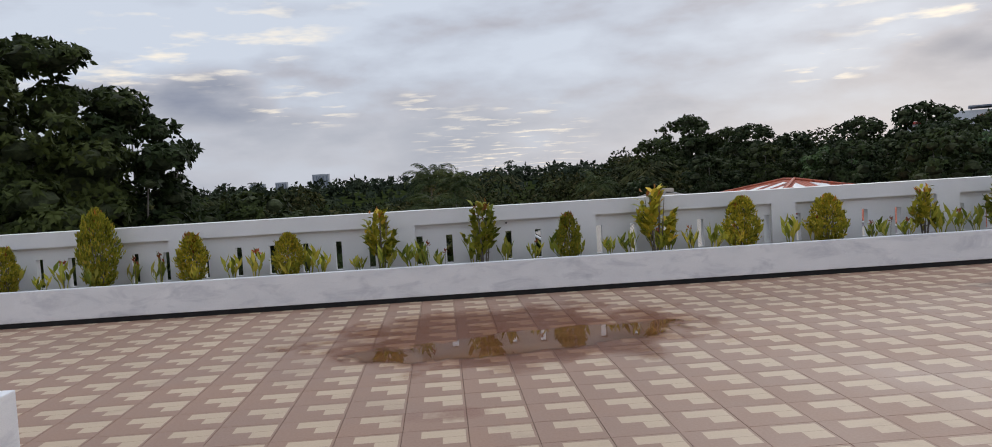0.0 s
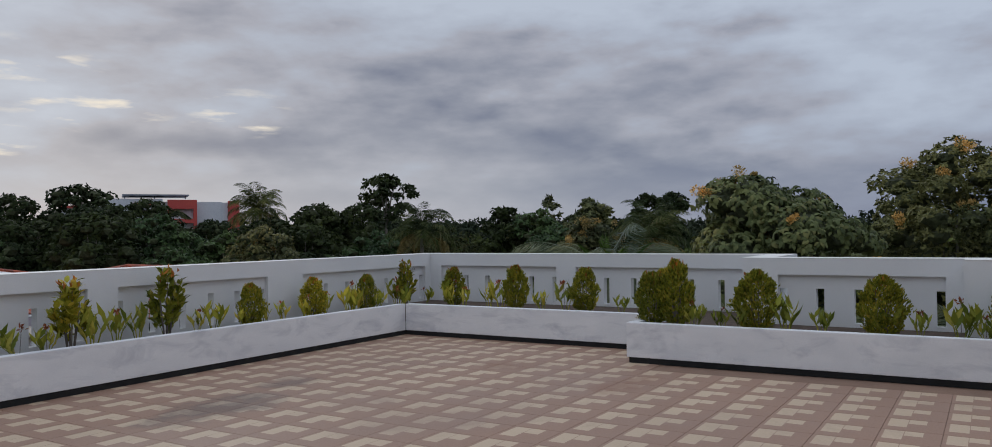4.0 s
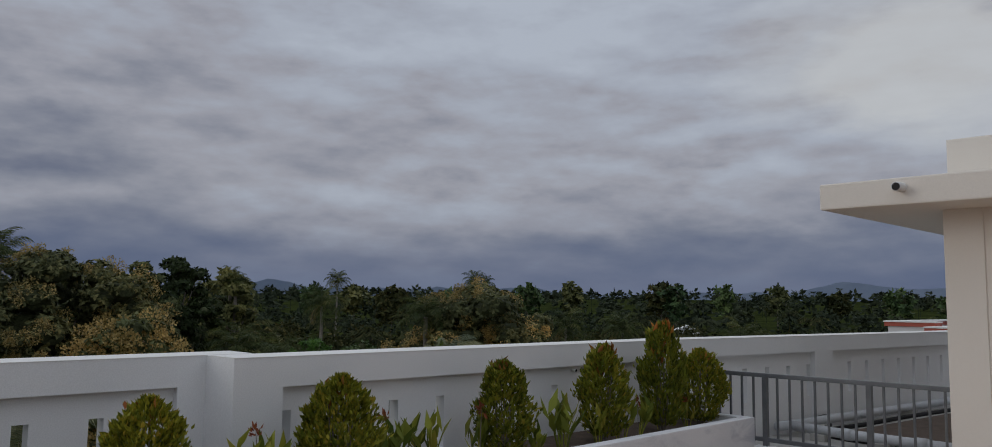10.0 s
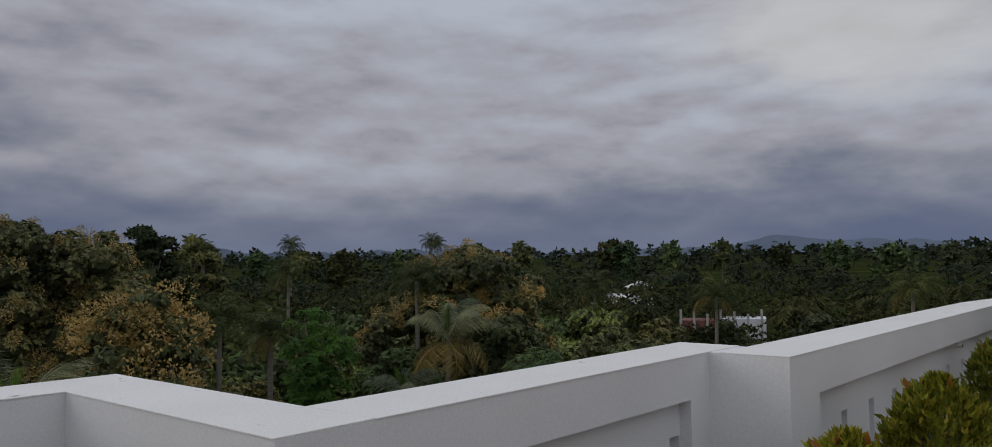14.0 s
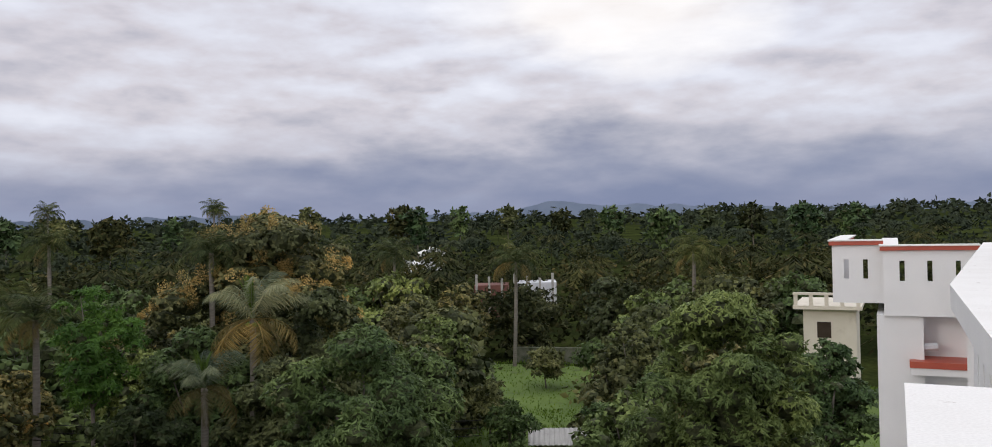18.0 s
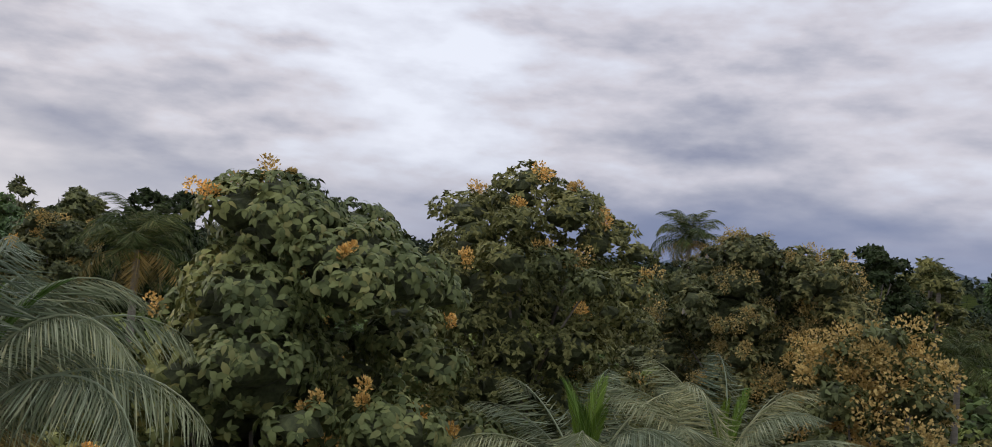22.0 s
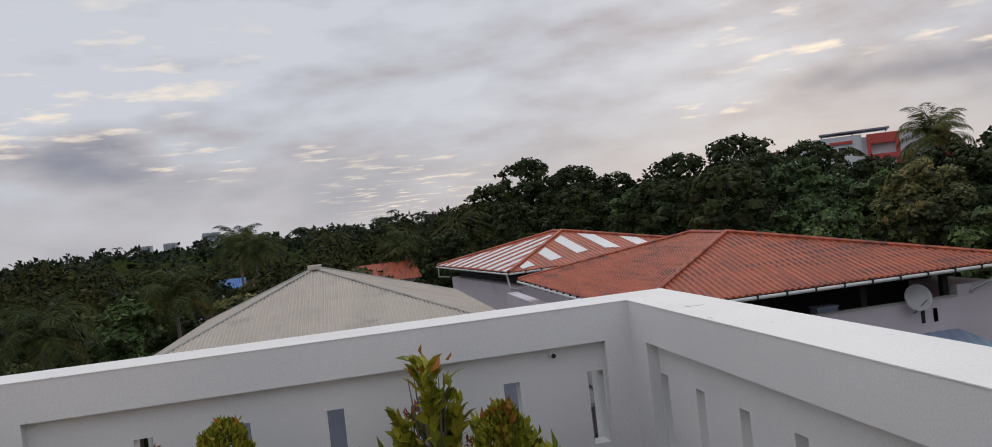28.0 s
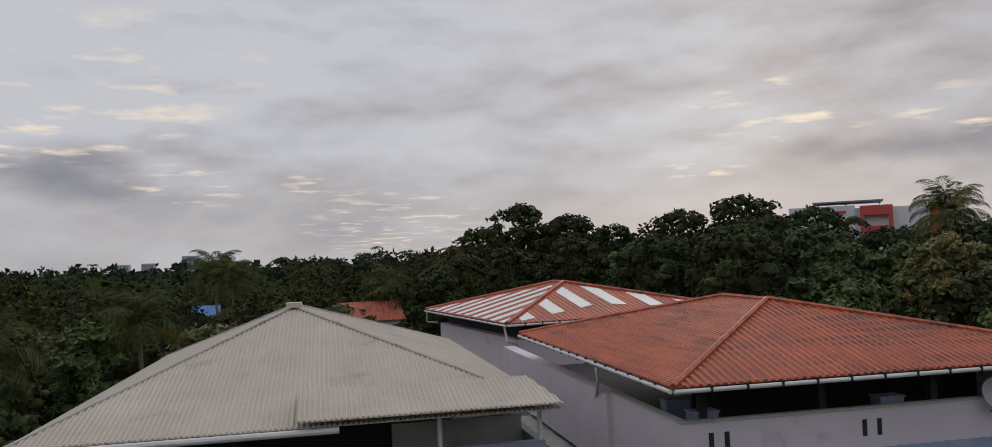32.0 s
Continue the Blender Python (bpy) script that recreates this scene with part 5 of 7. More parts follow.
rib_roof(bm, ((7.4, 32.05, -1.58), (13.4, 32.05, -1.58), (13.0, 34.0, -1.20), (7.4, 34.0, -1.20)), 0.115, 0.036)
part("porch_sheet", bm, GREYSHEET, grey, "overlapping corrugated sheet above the porch")
bm = bmesh.new()
tube(bm, [(10.9, 32.85, -1.85), (13.6, 33.35, -1.85)], 0.08, 8)
part("gutter", bm, GUTTER, grey)
bm = bmesh.new()
boxes(bm, 6.8, 7.3, 41.1, 41.6, 0.46, 0.62)
part("ridge_end", bm, GREYSHEET, grey)

# small roofs among the trees
def small_house(name, label, x, y, w, d, ze, zr, wall, roof, rot=0.0):
    h = thing(name, label, "house", at=(x, y, 0))
    h.rotation_euler = (0, 0, rot)
    bm = bmesh.new()
    boxes(bm, -w / 2, w / 2, -d / 2, d / 2, -16, ze)
    part("wall", bm, wall, h)
    bm = bmesh.new()
    o = 0.5
    rib_roof(bm, ((-w / 2 - o, -d / 2 - o, ze - 0.15), (w / 2 + o, -d / 2 - o, ze - 0.15), (w / 2 + o, 0, zr), (-w / 2 - o, 0, zr)), 0.3, 0.05)
    part("roof_face", bm, roof, h)
    bm = bmesh.new()
    rib_roof(bm, ((w / 2 + o, d / 2 + o, ze - 0.15), (-w / 2 - o, d / 2 + o, ze - 0.15), (-w / 2 - o, 0, zr), (w / 2 + o, 0, zr)), 0.3, 0.05)
    part("roof_face", bm, roof, h)
    bm = bmesh.new()
    v = [bm.verts.new(p) for p in ((-w / 2, -d / 2, ze), (-w / 2, d / 2, ze), (-w / 2, 0, zr - 0.12))]
    bm.faces.new(v)
    part("gable", bm, wall, h)
    bm = bmesh.new()
    v = [bm.verts.new(p) for p in ((w / 2, -d / 2, ze), (w / 2, d / 2, ze), (w / 2, 0, zr - 0.12))]
    bm.faces.new(v)
    part("gable", bm, wall, h)
    for sx in (-0.25, 0.25):
        bm = bmesh.new()
        boxes(bm, sx * w - 0.5, sx * w + 0.5, -d / 2 - 0.04, -d / 2, ze - 2.0, ze - 0.8)
        part("window", bm, DARKGLASS, h)
    return h

wing = thing("corner_wing", "white corner wing with see-through slots and red trim below the coping", "building wing", at=(0, 0, 0))
for x0, x1, y0, y1, zt in ((9.10, 10.15, -16.0, -10.9, 1.26), (7.30, 9.10, -16.0, -10.25, 1.16)):
    bm = bmesh.new()
    slots = [x0 + (x1 - x0) * f for f in ((0.35, 0.72) if x0 > 9 else (0.22, 0.51, 0.80))]
    at = x0
    for s in slots + [x1]:
        boxes(bm, at, s - (0.05 if s < x1 else 0), y1 - 0.2, y1, 0.38, 0.82)
        at = s + 0.05
    boxes(bm, x0, x1, y1 - 0.2, y1, -0.15 if x0 > 9 else -0.35, 0.38)
    boxes(bm, x0, x1, y1 - 0.2, y1, 0.82, zt - 0.12)
    boxes(bm, x1 - 0.2, x1, y0, y1 - 0.2, -0.15, zt - 0.12)
    part("wall", bm, WHITE, wing)
    bm = bmesh.new()
    boxes(bm, x0 - 0.0, x1 + 0.06, y1 - 0.25, y1 + 0.06, zt - 0.12, zt - 0.03)
    boxes(bm, x1 - 0.25, x1 + 0.06, y0, y1 - 0.25, zt - 0.12, zt - 0.03)
    part("trim_band", bm, REDPAINT, wing, "brick-red trim band")
    bm = bmesh.new()
    boxes(bm, x0 - 0.0, x1 + 0.08, y1 - 0.3, y1 + 0.08, zt - 0.03, zt)
    boxes(bm, x1 - 0.3, x1 + 0.08, y0, y1 - 0.3, zt - 0.03, zt)
    part("coping", bm, COPING, wing)
    bm = bmesh.new()
    boxes(bm, x0, x1 - 0.2, y0, y1 - 0.2, -0.15, -0.05)
    part("deck", bm, CONCRETE, wing)
bm = bmesh.new()
boxes(bm, 8.36, 9.25, -16.0, -10.35, -14.0, -0.35)
part("lower_wall", bm, WHITE, wing)
bm = bmesh.new()
boxes(bm, 7.2, 8.36, -16.0, -10.9, -14.0, -0.35)
part("recessed_wall", bm, WHITE, wing)
bm = bmesh.new()
boxes(bm, 7.0, 8.62, -10.9, -10.05, -1.55, -1.40)
part("balcony_slab", bm, WHITE, wing)
bm = bmesh.new()
boxes(bm, 6.98, 8.64, -10.9, -10.02, -1.40, -1.27)
part("ledge", bm, REDPAINT, wing, "brick-red ledge")
bm = bmesh.new()
tube(bm, [(8.5, -10.5, -1.27), (8.5, -10.5, -1.05), (8.1, -10.5, -1.0)], 0.09, 8)
part("drain_pipe", bm, PIPE, wing, "grey drain pipe")

low = thing("low_planter", "low white plastered box on the terrace", "planter", at=(-7.2, 6.2, 0))
bm = bmesh.new()
soft_box(bm, -0.75, 0.75, -1.5, 1.52, 0.05, HP, 0.012)
part("wall", bm, PLANTER, low)
bm = bmesh.new()
boxes(bm, -0.72, 0.72, -1.47, 1.49, 0.0, 0.05)
part("bitumen_band", bm, BITUMEN, low)
bm = bmesh.new()
boxes(bm, -0.62, 0.62, -1.38, 1.40, HP, HP + 0.004)
part("soil", bm, SOIL, low)

small_house("tiled_house", "small house with a dark red clay tile roof among the trees", 41.4, -11.3, 5.4, 5.2, -9.2, -7.6, CONCRETE, TILEROOF, radians(-62))
small_house("hut", "small grey-roofed hut with stained walls in the clearing", 26.8, -35.9, 3.0, 2.4, -10.75, -10.35, ROUGHW, CONCRETE, radians(22))
small_house("orange_roof_house", "far house with an orange roof", 11.8, 92.0, 4.8, 5.0, -3.3, -1.8, FARWHITE, ORANGE, radians(10))
small_house("blue_roof_house", "far house with a bright blue sheet roof", -9.2, 138.0, 3.0, 4.0, -4.6, -3.4, FARWHITE, BLUEROOF, radians(10))
small_house("slate_roof_house", "house with a dark blue sheet roof behind the grey roof", -13.0, 131.0, 5.0, 5.5, -9.4, -7.2, FARWHITE, BLUESHEET, radians(25))
small_house("red_roof_house", "far house with a red roof among the trees", 63.0, 62.0, 4.0, 4.0, -5.0, -3.9, FARWHITE, ORANGE, radians(-40))

# flat-roofed pale yellow house with a water tank
yel = thing("yellow_house", "pale yellow flat-roofed house with parapets", "house", at=(44.5, 51.6, -2.4))
yel.rotation_euler = (0, 0, radians(-38))
wall_boxes(yel, "wall", YELLOWW, (-2.4, 0.6, -3, 4, -14, -5.0), (0.6, 3.4, -2.5, 4, -14, -6.3))
wall_boxes(yel, "parapet", YELLOWW, (-2.5, 0.7, -3.1, -2.95, -5.0, -4.75), (-2.5, -2.35, -2.95, 4, -5.0, -4.75), (0.6, 3.6, -2.6, -2.45, -6.3, -6.2))
wall_boxes(yel, "ledge", CONCRETE, (0.5, 3.8, -3.2, -2.5, -6.45, -6.3))
wall_boxes(yel, "chimney", YELLOWW, (2.6, 2.85, -2.0, -1.75, -6.3, -5.0))
wall_boxes(yel, "canopy", SLATE, (2.9, 4.5, -3.4, -0.5, -6.62, -6.5), label="dark flat canopy on posts")
for x in (3.0, 4.4):
    wall_boxes(yel, "canopy_post", FARWHITE, (x, x + 0.08, -3.3, -3.22, -7.9, -6.62))
wall_boxes(yel, "balustrade", FARWHITE, (1.8, 4.6, -3.9, -3.8, -8.0, -7.1), (4.5, 4.6, -3.8, 0, -8.0, -6.9))
for x in (-1.8, -0.4):
    bm = bmesh.new()
    boxes(bm, x, x + 0.7, -3.03, -3.0, -8.2, -7.0)
    part("window", bm, DARKGLASS, yel)
tank = thing("water_tank", "white ribbed plastic water tank on the yellow house", "water tank", at=(45.55, 49.5, -8.7))
tank.scale = (1.15, 1.15, 1.4)
bm = bmesh.new()
prof = [(0.0, 0.0), (0.42, 0.0)] + [(0.42 + (0.025 if k % 2 else 0), 0.08 + 0.09 * k) for k in range(8)] + [(0.36, 0.86), (0.18, 0.94), (0.0, 0.96)]
rr = [[bm.verts.new((r * math.cos(2 * PI * j / 20), r * math.sin(2 * PI * j / 20), z)) for j in range(20)] for r, z in prof if r > 0]
for p, q in zip(rr, rr[1:]):
    for j in range(20):
        bm.faces.new((p[j], p[(j + 1) % 20], q[(j + 1) % 20], q[j]))
bm.faces.new(rr[-1])
part("body", bm, TANKM, tank, smooth=True)
bm = bmesh.new()
tube(bm, [(0, 0, 0.94), (0, 0, 1.0)], 0.16, 14)
part("lid", bm, TANKM, tank)

# power pole and wires
pole = thing("power_pole", "weathered grey-brown power pole with a crossarm", "pole", at=(33.2, 36.9, land(33.2, 36.9)))
bm = bmesh.new()
tube(bm, [(0, 0, 0), (0, 0, 7.4)], [0.13, 0.09], 8)
part("shaft", bm, BARK, pole)
bm = bmesh.new()
boxes(bm, -0.6, 0.6, -0.04, 0.04, 6.9, 7.0)
part("crossarm", bm, GREYPAINT, pole)
for x in (-0.5, 0.0, 0.5):
    bm = bmesh.new()
    tube(bm, [(x, 0, 7.0), (x, 0, 7.18)], 0.035, 6)
    part("insulator", bm, TANKM, pole)
for k, dz in enumerate((0.0, 0.35, 0.7)):
    wire = thing("wire", "thin sagging black wire across the clearing", "wire", "wires")
    bm = bmesh.new()
    tube(bm, [Vector((44, -14, -7.2 + dz)).lerp(Vector((26, -24, -7.8 + dz)), f / 10) - Vector((0, 0, 1.2 * (f / 10) * (1 - f / 10))) for f in range(11)], 0.018, 4)
    part("strand", bm, BITUMEN, wire)

# red and white block on the hill
red = thing("red_white_building", "far white multi-storey building with red framed bays", "building", at=(141.8, 202.8, 0.9))
red.rotation_euler = (0, 0, radians(-33.5))
wall_boxes(red, "wall", FARWHITE, (-15, 1.2, 0, 14, -8, 11.2), (1.2, 17, 0.6, 14, -8, 10.4), (17, 21.5, 0, 14, -8, 10.2), (-24, -15, 0.5, 14, -8, 9.2))
wall_boxes(red, "roof", SLATE, (-9, 8, -0.6, 12, 12.0, 12.4), label="dark thin roof plate")
for x in (-8.5, -1.0, 7.0):
    wall_boxes(red, "roof_post", SLATE, (x, x + 0.3, 1, 1.3, 11.2, 12.0))
for x in (2.4,):
    wall_boxes(red, "red_bay", FARRED, (x, x + 0.9, -1.4, 0, 0.5, 10.9), (x + 6.7, x + 7.6, -1.4, 0, 0.5, 10.9), (x + 0.9, x + 6.7, -1.4, 0, 8.4, 10.9), (x + 0.9, x + 6.7, -1.4, 0, 4.4, 5.6), label="red framed bay")
    wall_boxes(red, "window", DARKGLASS, (x + 1.6, x + 3.6, -0.2, -0.05, 1.6, 3.8))
for x, z in ((-14, 5.6), (-10.5, 5.6), (-4.5, 6.6), (-1.5, 2.6), (10.6, 2.8), (-8.0, 2.6)):
    wall_boxes(red, "window", DARKGLASS, (x, x + 1.7, -0.15, 0.6, z, z + 1.7))
wall_boxes(red, "red_fin", FARRED, (18.4, 21.5, -1.0, 0, -2.0, 10.6), label="red wall fin")
wall_boxes(red, "red_band", FARRED, (-24, -19, -0.1, 0.5, 8.6, 9.3), (-6.5, -1.0, -0.5, 0, 9.2, 9.9))

for x, y, w, h in ((-206, 1397, 27, 25), (-330, 1480, 24, 15), (-290, 1490, 20, 16), (-560, 1300, 40, 12)):
    tw = thing("tower_block", "far pale tower block on the horizon", "building", "far tower blocks", (x, y, -20))
    bm = bmesh.new()
    boxes(bm, -w / 2, w / 2, 0, 16, 0, h + 20)
    part("wall", bm, FARGREY, tw)
    for k in range(5):
        bm = bmesh.new()
        boxes(bm, -w / 2 + 1 + k * w / 5, -w / 2 + 1 + k * w / 5 + w / 12, -0.4, 0, 22, h + 17)
        part("window_strip", bm, SLATE, tw)

# unfinished building with pillars in the woods
site = thing("building_site", "unfinished white building with bare pillars and a red brick wall", "building", at=(54.0, -91.0, 0))
site.rotation_euler = (0, 0, radians(204))
wall_boxes(site, "wall", FARWHITE, (-1.0, 4.5, 0.6, 6, -13, -6.2))
wall_boxes(site, "brick_wall", TILEROOF, (-6.6, -2.0, 0, 5, -13, -6.4), label="red brick wall")
for k in range(7):
    wall_boxes(site, "pillar", CONCRETE, (-6.4 + 1.7 * k, -6.1 + 1.7 * k, -0.5, -0.2, -13, -4.9 - 0.3 * (k % 3)))
small_house("orange_roof_house", "far house with an orange tile roof in the woods", 68.0, -65.0, 7.0, 6.0, -6.4, -5.3, FARWHITE, ORANGE, radians(40))
small_house("orange_roof_house", "far house with an orange tile roof in the woods", 58.5, -66.0, 4.0, 4.0, -5.8, -4.8, FARWHITE, ORANGE, radians(20))
for x, y, z, w in ((103.0, -150.0, -3.0, 5), (96.0, -128.0, -4.4, 4)):
    small_house("far_house", "far pale house showing between the trees", x, y, w, w, z - 1.2, z, FARWHITE, WHITESHEET, radians(x * 3))

# pale flat-roofed house with a pillared roof terrace beyond the clearing
pale = thing("terrace_house", "pale weathered flat-roofed house with a pillared roof parapet", "house", at=(14.6, -51.0, 0))
wall_boxes(pale, "wall", YELLOWW, (-3.2, 0.2, -6, -0.6, -14, -4.6))
wall_boxes(pale, "roof_slab", YELLOWW, (-3.6, 0.8, -6.5, 0, -4.6, -4.35))
for k in range(5):
    wall_boxes(pale, "baluster", YELLOWW, (-3.5 + k * 1.0, -3.25 + k * 1.0, -0.25, -0.05, -4.35, -3.6))
wall_boxes(pale, "parapet_rail", YELLOWW, (-3.6, 0.8, -0.3, 0, -3.6, -3.45))
wall_boxes(pale, "window", DARKGLASS, (-1.6, -0.7, -0.62, -0.56, -6.6, -5.5))

garden_wall = thing("boundary_wall", "mossy grey boundary wall at the end of the clearing", "wall", at=(37.0, -64.2, -12))
garden_wall.rotation_euler = (0, 0, radians(14))
wall_boxes(garden_wall, "masonry", MOSSY, (-5.5, 5.5, 0, 0.2, -1, 1.75))
wall_boxes(garden_wall, "cap", MOSSY, (-5.5, 5.5, -0.06, 0.26, 1.75, 1.85))

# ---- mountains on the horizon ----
# the blue is distance haze, put straight into the base colour
m, nt, p = shader("haze_tinted_mountain")
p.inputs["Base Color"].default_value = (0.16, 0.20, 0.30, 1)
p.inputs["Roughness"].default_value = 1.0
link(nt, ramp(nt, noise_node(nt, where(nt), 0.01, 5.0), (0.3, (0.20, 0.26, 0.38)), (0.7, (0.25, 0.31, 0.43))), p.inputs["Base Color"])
MOUNT = m
bm = bmesh.new()
prev = None
for k in range(200):
    az = radians(88 + 100 * k / 199)
    d = 3300
    h = 42 + 24 * noise.noise((k * 0.10, 3.1, 0)) + 14 * noise.noise((k * 0.41, 1.7, 0))
    for a0, w_, hh in ((119.3, 2.0, 34), (158.5, 2.4, 40), (165, 6, 22), (134, 6, 16)):
        h += hh * math.exp(-((math.degrees(az) - a0) / w_) ** 2)
    x, y = EYE[0] + d * math.sin(az), EYE[1] + d * math.cos(az)
    cur = [bm.verts.new((x, y, -60)), bm.verts.new((x, y, max(10, h))), bm.verts.new((EYE[0] + (d + 500) * math.sin(az), EYE[1] + (d + 500) * math.cos(az), -60))]
    if prev:
        bm.faces.new((prev[0], cur[0], cur[1], prev[1]))
        bm.faces.new((prev[1], cur[1], cur[2], prev[2]))
    prev = cur
structure("backdrop_mountains", bm, MOUNT, "low mountains on the horizon, painted blue with haze", "mountains")

# ---- single trees near the terrace ----
tree("teak_tree", "tall open-crowned teak with large leaves and a few golden panicles", 38.6, 7.1, 5.4, 4.6, 12.5, 22000, 0.21, LEAF, 11, 46, 16, flat=0.62, plume=0.5, cover=1.6, broad=False, core=0.8)
tree("teak_tree", "broad dense teak with large drooping leaves and golden panicles", 28.2, 13.2, 3.5, 4.5, 13.0, 24000, 0.235, LEAF4, 12, 60, 34, flat=0.62, droop=0.6, plume=0.34, cover=2.0)
tree("teak_tree", "teak covered in golden panicles beside a palm", 52.0, -5.9, 4.1, 5.0, 12.4, 14000, 0.28, LEAF2, 13, 40, 90, plume=0.7, broad=False)
tree("teak_tree", "slender teak crowded with golden panicles", 30.7, -1.9, 1.0, 2.3, 11.5, 13000, 0.25, LEAF, 14, 40, 80, plume=0.72, droop=0.6, broad=False)
tree("teak_tree", "teak with a wide golden flowering top", 42.3, -28.8, 2.8, 5.2, 11.0, 12000, 0.28, LEAF2, 15, 36, 95, plume=0.7, broad=False)
tree("bright_tree", "slim tree with feathery bright green crown", 39.4, -14.4, -0.4, 1.9, 6.0, 5800, 0.17, BRIGHT, 16, 24, 0, width=0.3, cover=1.0, core=0.6, flat=0.5, trunk=0.12, per=9, broad=False)
tree("dense_tree", "dense dark rounded tree with drooping leaves", 25.3, -14.2, -1.5, 3.7, 10.0, 25400, 0.24, LEAF5, 17, 44, 0, width=0.36, per=8, droop=0.8, broad=False)
tree("dense_tree", "dense rounded green tree in the clearing", 14.7, -22.2, -0.9, 3.4, 10.5, 22000, 0.24, LEAF6, 18, 46, 0, width=0.36, per=8, droop=0.7, broad=False)
tree("vine_tree", "tree smothered in bright green creeper", 31.0, -17.0, -3.4, 2.6, 8.0, 10400, 0.20, LEAF, 19, 30, 0, per=6, broad=False)
tree("vine_tree", "low tree covered in fresh green creeper", 28.6, -10.6, -6.2, 2.6, 5.0, 7800, 0.19, BRIGHT, 191, 24, 0, per=6, broad=False)
tree("dense_tree", "dark leafy tree under the palms", 38.5, -5.6, -4.2, 2.6, 7.0, 8500, 0.23, LEAF3, 192, 24, 0, broad=False)
tree("dense_tree", "dark leafy tree under the palms", 34.6, -12.4, -4.6, 2.4, 7.0, 8500, 0.22, LEAF3, 193, 24, 0, broad=False)
tree("dense_tree", "mid-green leafy tree among the palms", 37.5, -18.5, -2.6, 2.9, 9.0, 9300, 0.23, LEAF5, 194, 26, 0, broad=False)
tree("dense_tree", "low tree with broad hanging leaves beside the palms", 25.6, 8.6, -3.4, 2.2, 8.0, 8500, 0.29, LEAF, 195, 26, 0, droop=0.9, broad=False)
tree("dense_tree", "bushy tree in front of the pale house", 12.2, -36.1, -4.5, 2.6, 7.0, 10000, 0.28, LEAF5, 197, 20, 0, broad=False)
tree("dense_tree", "leafy tree under the young palms", 29.4, 3.9, -6.0, 2.2, 6.0, 5000, 0.28, LEAF, 199, 22, 0, broad=False)
tree("leafy_bush", "low fresh green bush with broad leaves in the clearing", 14.06, -14.79, -5.9, 1.5, 2.6, 3600, 0.26, BRIGHT, 401, 14, 0, width=0.45, broad=False)
tree("leafy_bush", "low fresh green bush with broad leaves in the clearing", 12.65, -16.57, -5.87, 1.6, 2.6, 3600, 0.26, BRIGHT, 402, 14, 0, width=0.45, broad=False)
tree("tall_tree", "tall leafy tree rising above the woods", 62.94, -17.33, 4.63, 3.6, 11, 5200, 0.32, LEAF3, 411, 24, 0, broad=False)
tree("tall_tree", "tall leafy tree rising above the woods", 61.17, -13.98, 4.07, 3.0, 11, 5200, 0.32, LEAF, 412, 24, 0, broad=False)
tree("tall_tree", "tall leafy tree rising above the woods", 60.14, -11.23, 3.3, 3.2, 11, 5200, 0.32, LEAF2, 413, 24, 0, broad=False)
tree("tall_tree", "tall leafy tree rising above the woods", 68.51, -24.0, 4.23, 3.0, 11, 5200, 0.32, LEAF, 414, 24, 0, broad=False)
tree("vine_thicket", "low thicket draped in yellow-green creeper", 30.2, -7.89, -6.34, 2.0, 4.0, 4600, 0.17, BRIGHT, 421, 18, 0, per=6, broad=False)
tree("vine_thicket", "low thicket draped in yellow-green creeper", 29.01, -9.32, -6.57, 2.0, 4.0, 4600, 0.17, BRIGHT, 422, 18, 0, per=6, broad=False)
tree("vine_thicket", "low thicket draped in yellow-green creeper", 27.07, -11.29, -6.01, 1.9, 4.0, 4600, 0.17, BRIGHT, 423, 18, 0, per=6, broad=False)
for k, (x, y, top, r) in enumerate(((92.3, -44.9, 4.0, 4.0), (98.5, -55.2, 4.3, 4.3), (70.8, -40.3, 3.8, 4.3), (83.1, -58.5, 4.0, 2.8), (72.0, -60.9, 4.5, 3.6), (70.5, -66.9, 4.8, 3.0), (56.3, -64.9, 4.6, 4.0), (52.8, -62.3, 4.5, 2.8), (56.5, -78.2, 4.7, 2.6), (55.0, -88.6, 4.8, 3.0), (50.0, -94.9, 4.2, 3.1), (43.2, -96.6, 4.4, 3.8), (30.4, -73.5, 3.5, 3.8), (30.8, -100.0, 4.0, 3.1), (22.5, -80.6, 4.1, 2.9), (16.5, -71.2, 3.7, 3.7), (12.2, -69.4, 3.4, 3.2))):
    tree("far_tree", "tall crown standing out of the far woods", EYE[0] + 2.7 * (x - EYE[0]), EYE[1] + 2.7 * (y - EYE[1]), 0.2 + 2.7 * (top - 1.8), r * 1.25, 11, 2400, 0.42, (LEAF5, LEAF, WOODS, LEAF5)[k % 4], 450 + k, 14 + k % 5, 0, "trees along the skyline", flat=0.55 + 0.06 * (k % 4), broad=False)
tree("leafy_bush", "green bush beside the hut in the clearing", 28.73, -32.84, -8.18, 1.5, 3.2, 2400, 0.24, LEAF5, 471, 12, 0, width=0.45, broad=False, trunk=0.08)
tree("leafy_bush", "green bush beside the hut in the clearing", 24.05, -34.78, -8.4, 1.2, 2.6, 2400, 0.24, LEAF5, 472, 12, 0, width=0.45, broad=False, trunk=0.08)
tree("leafy_bush", "green bush beside the hut in the clearing", 31.51, -35.93, -7.73, 1.6, 3.4, 2400, 0.24, LEAF, 473, 12, 0, width=0.45, broad=False, trunk=0.08)
tree("leafy_bush", "green bush beside the hut in the clearing", 34.59, -52.14, -8.32, 1.8, 2.6, 2400, 0.24, LEAF, 474, 12, 0, width=0.45, broad=False, trunk=0.08)
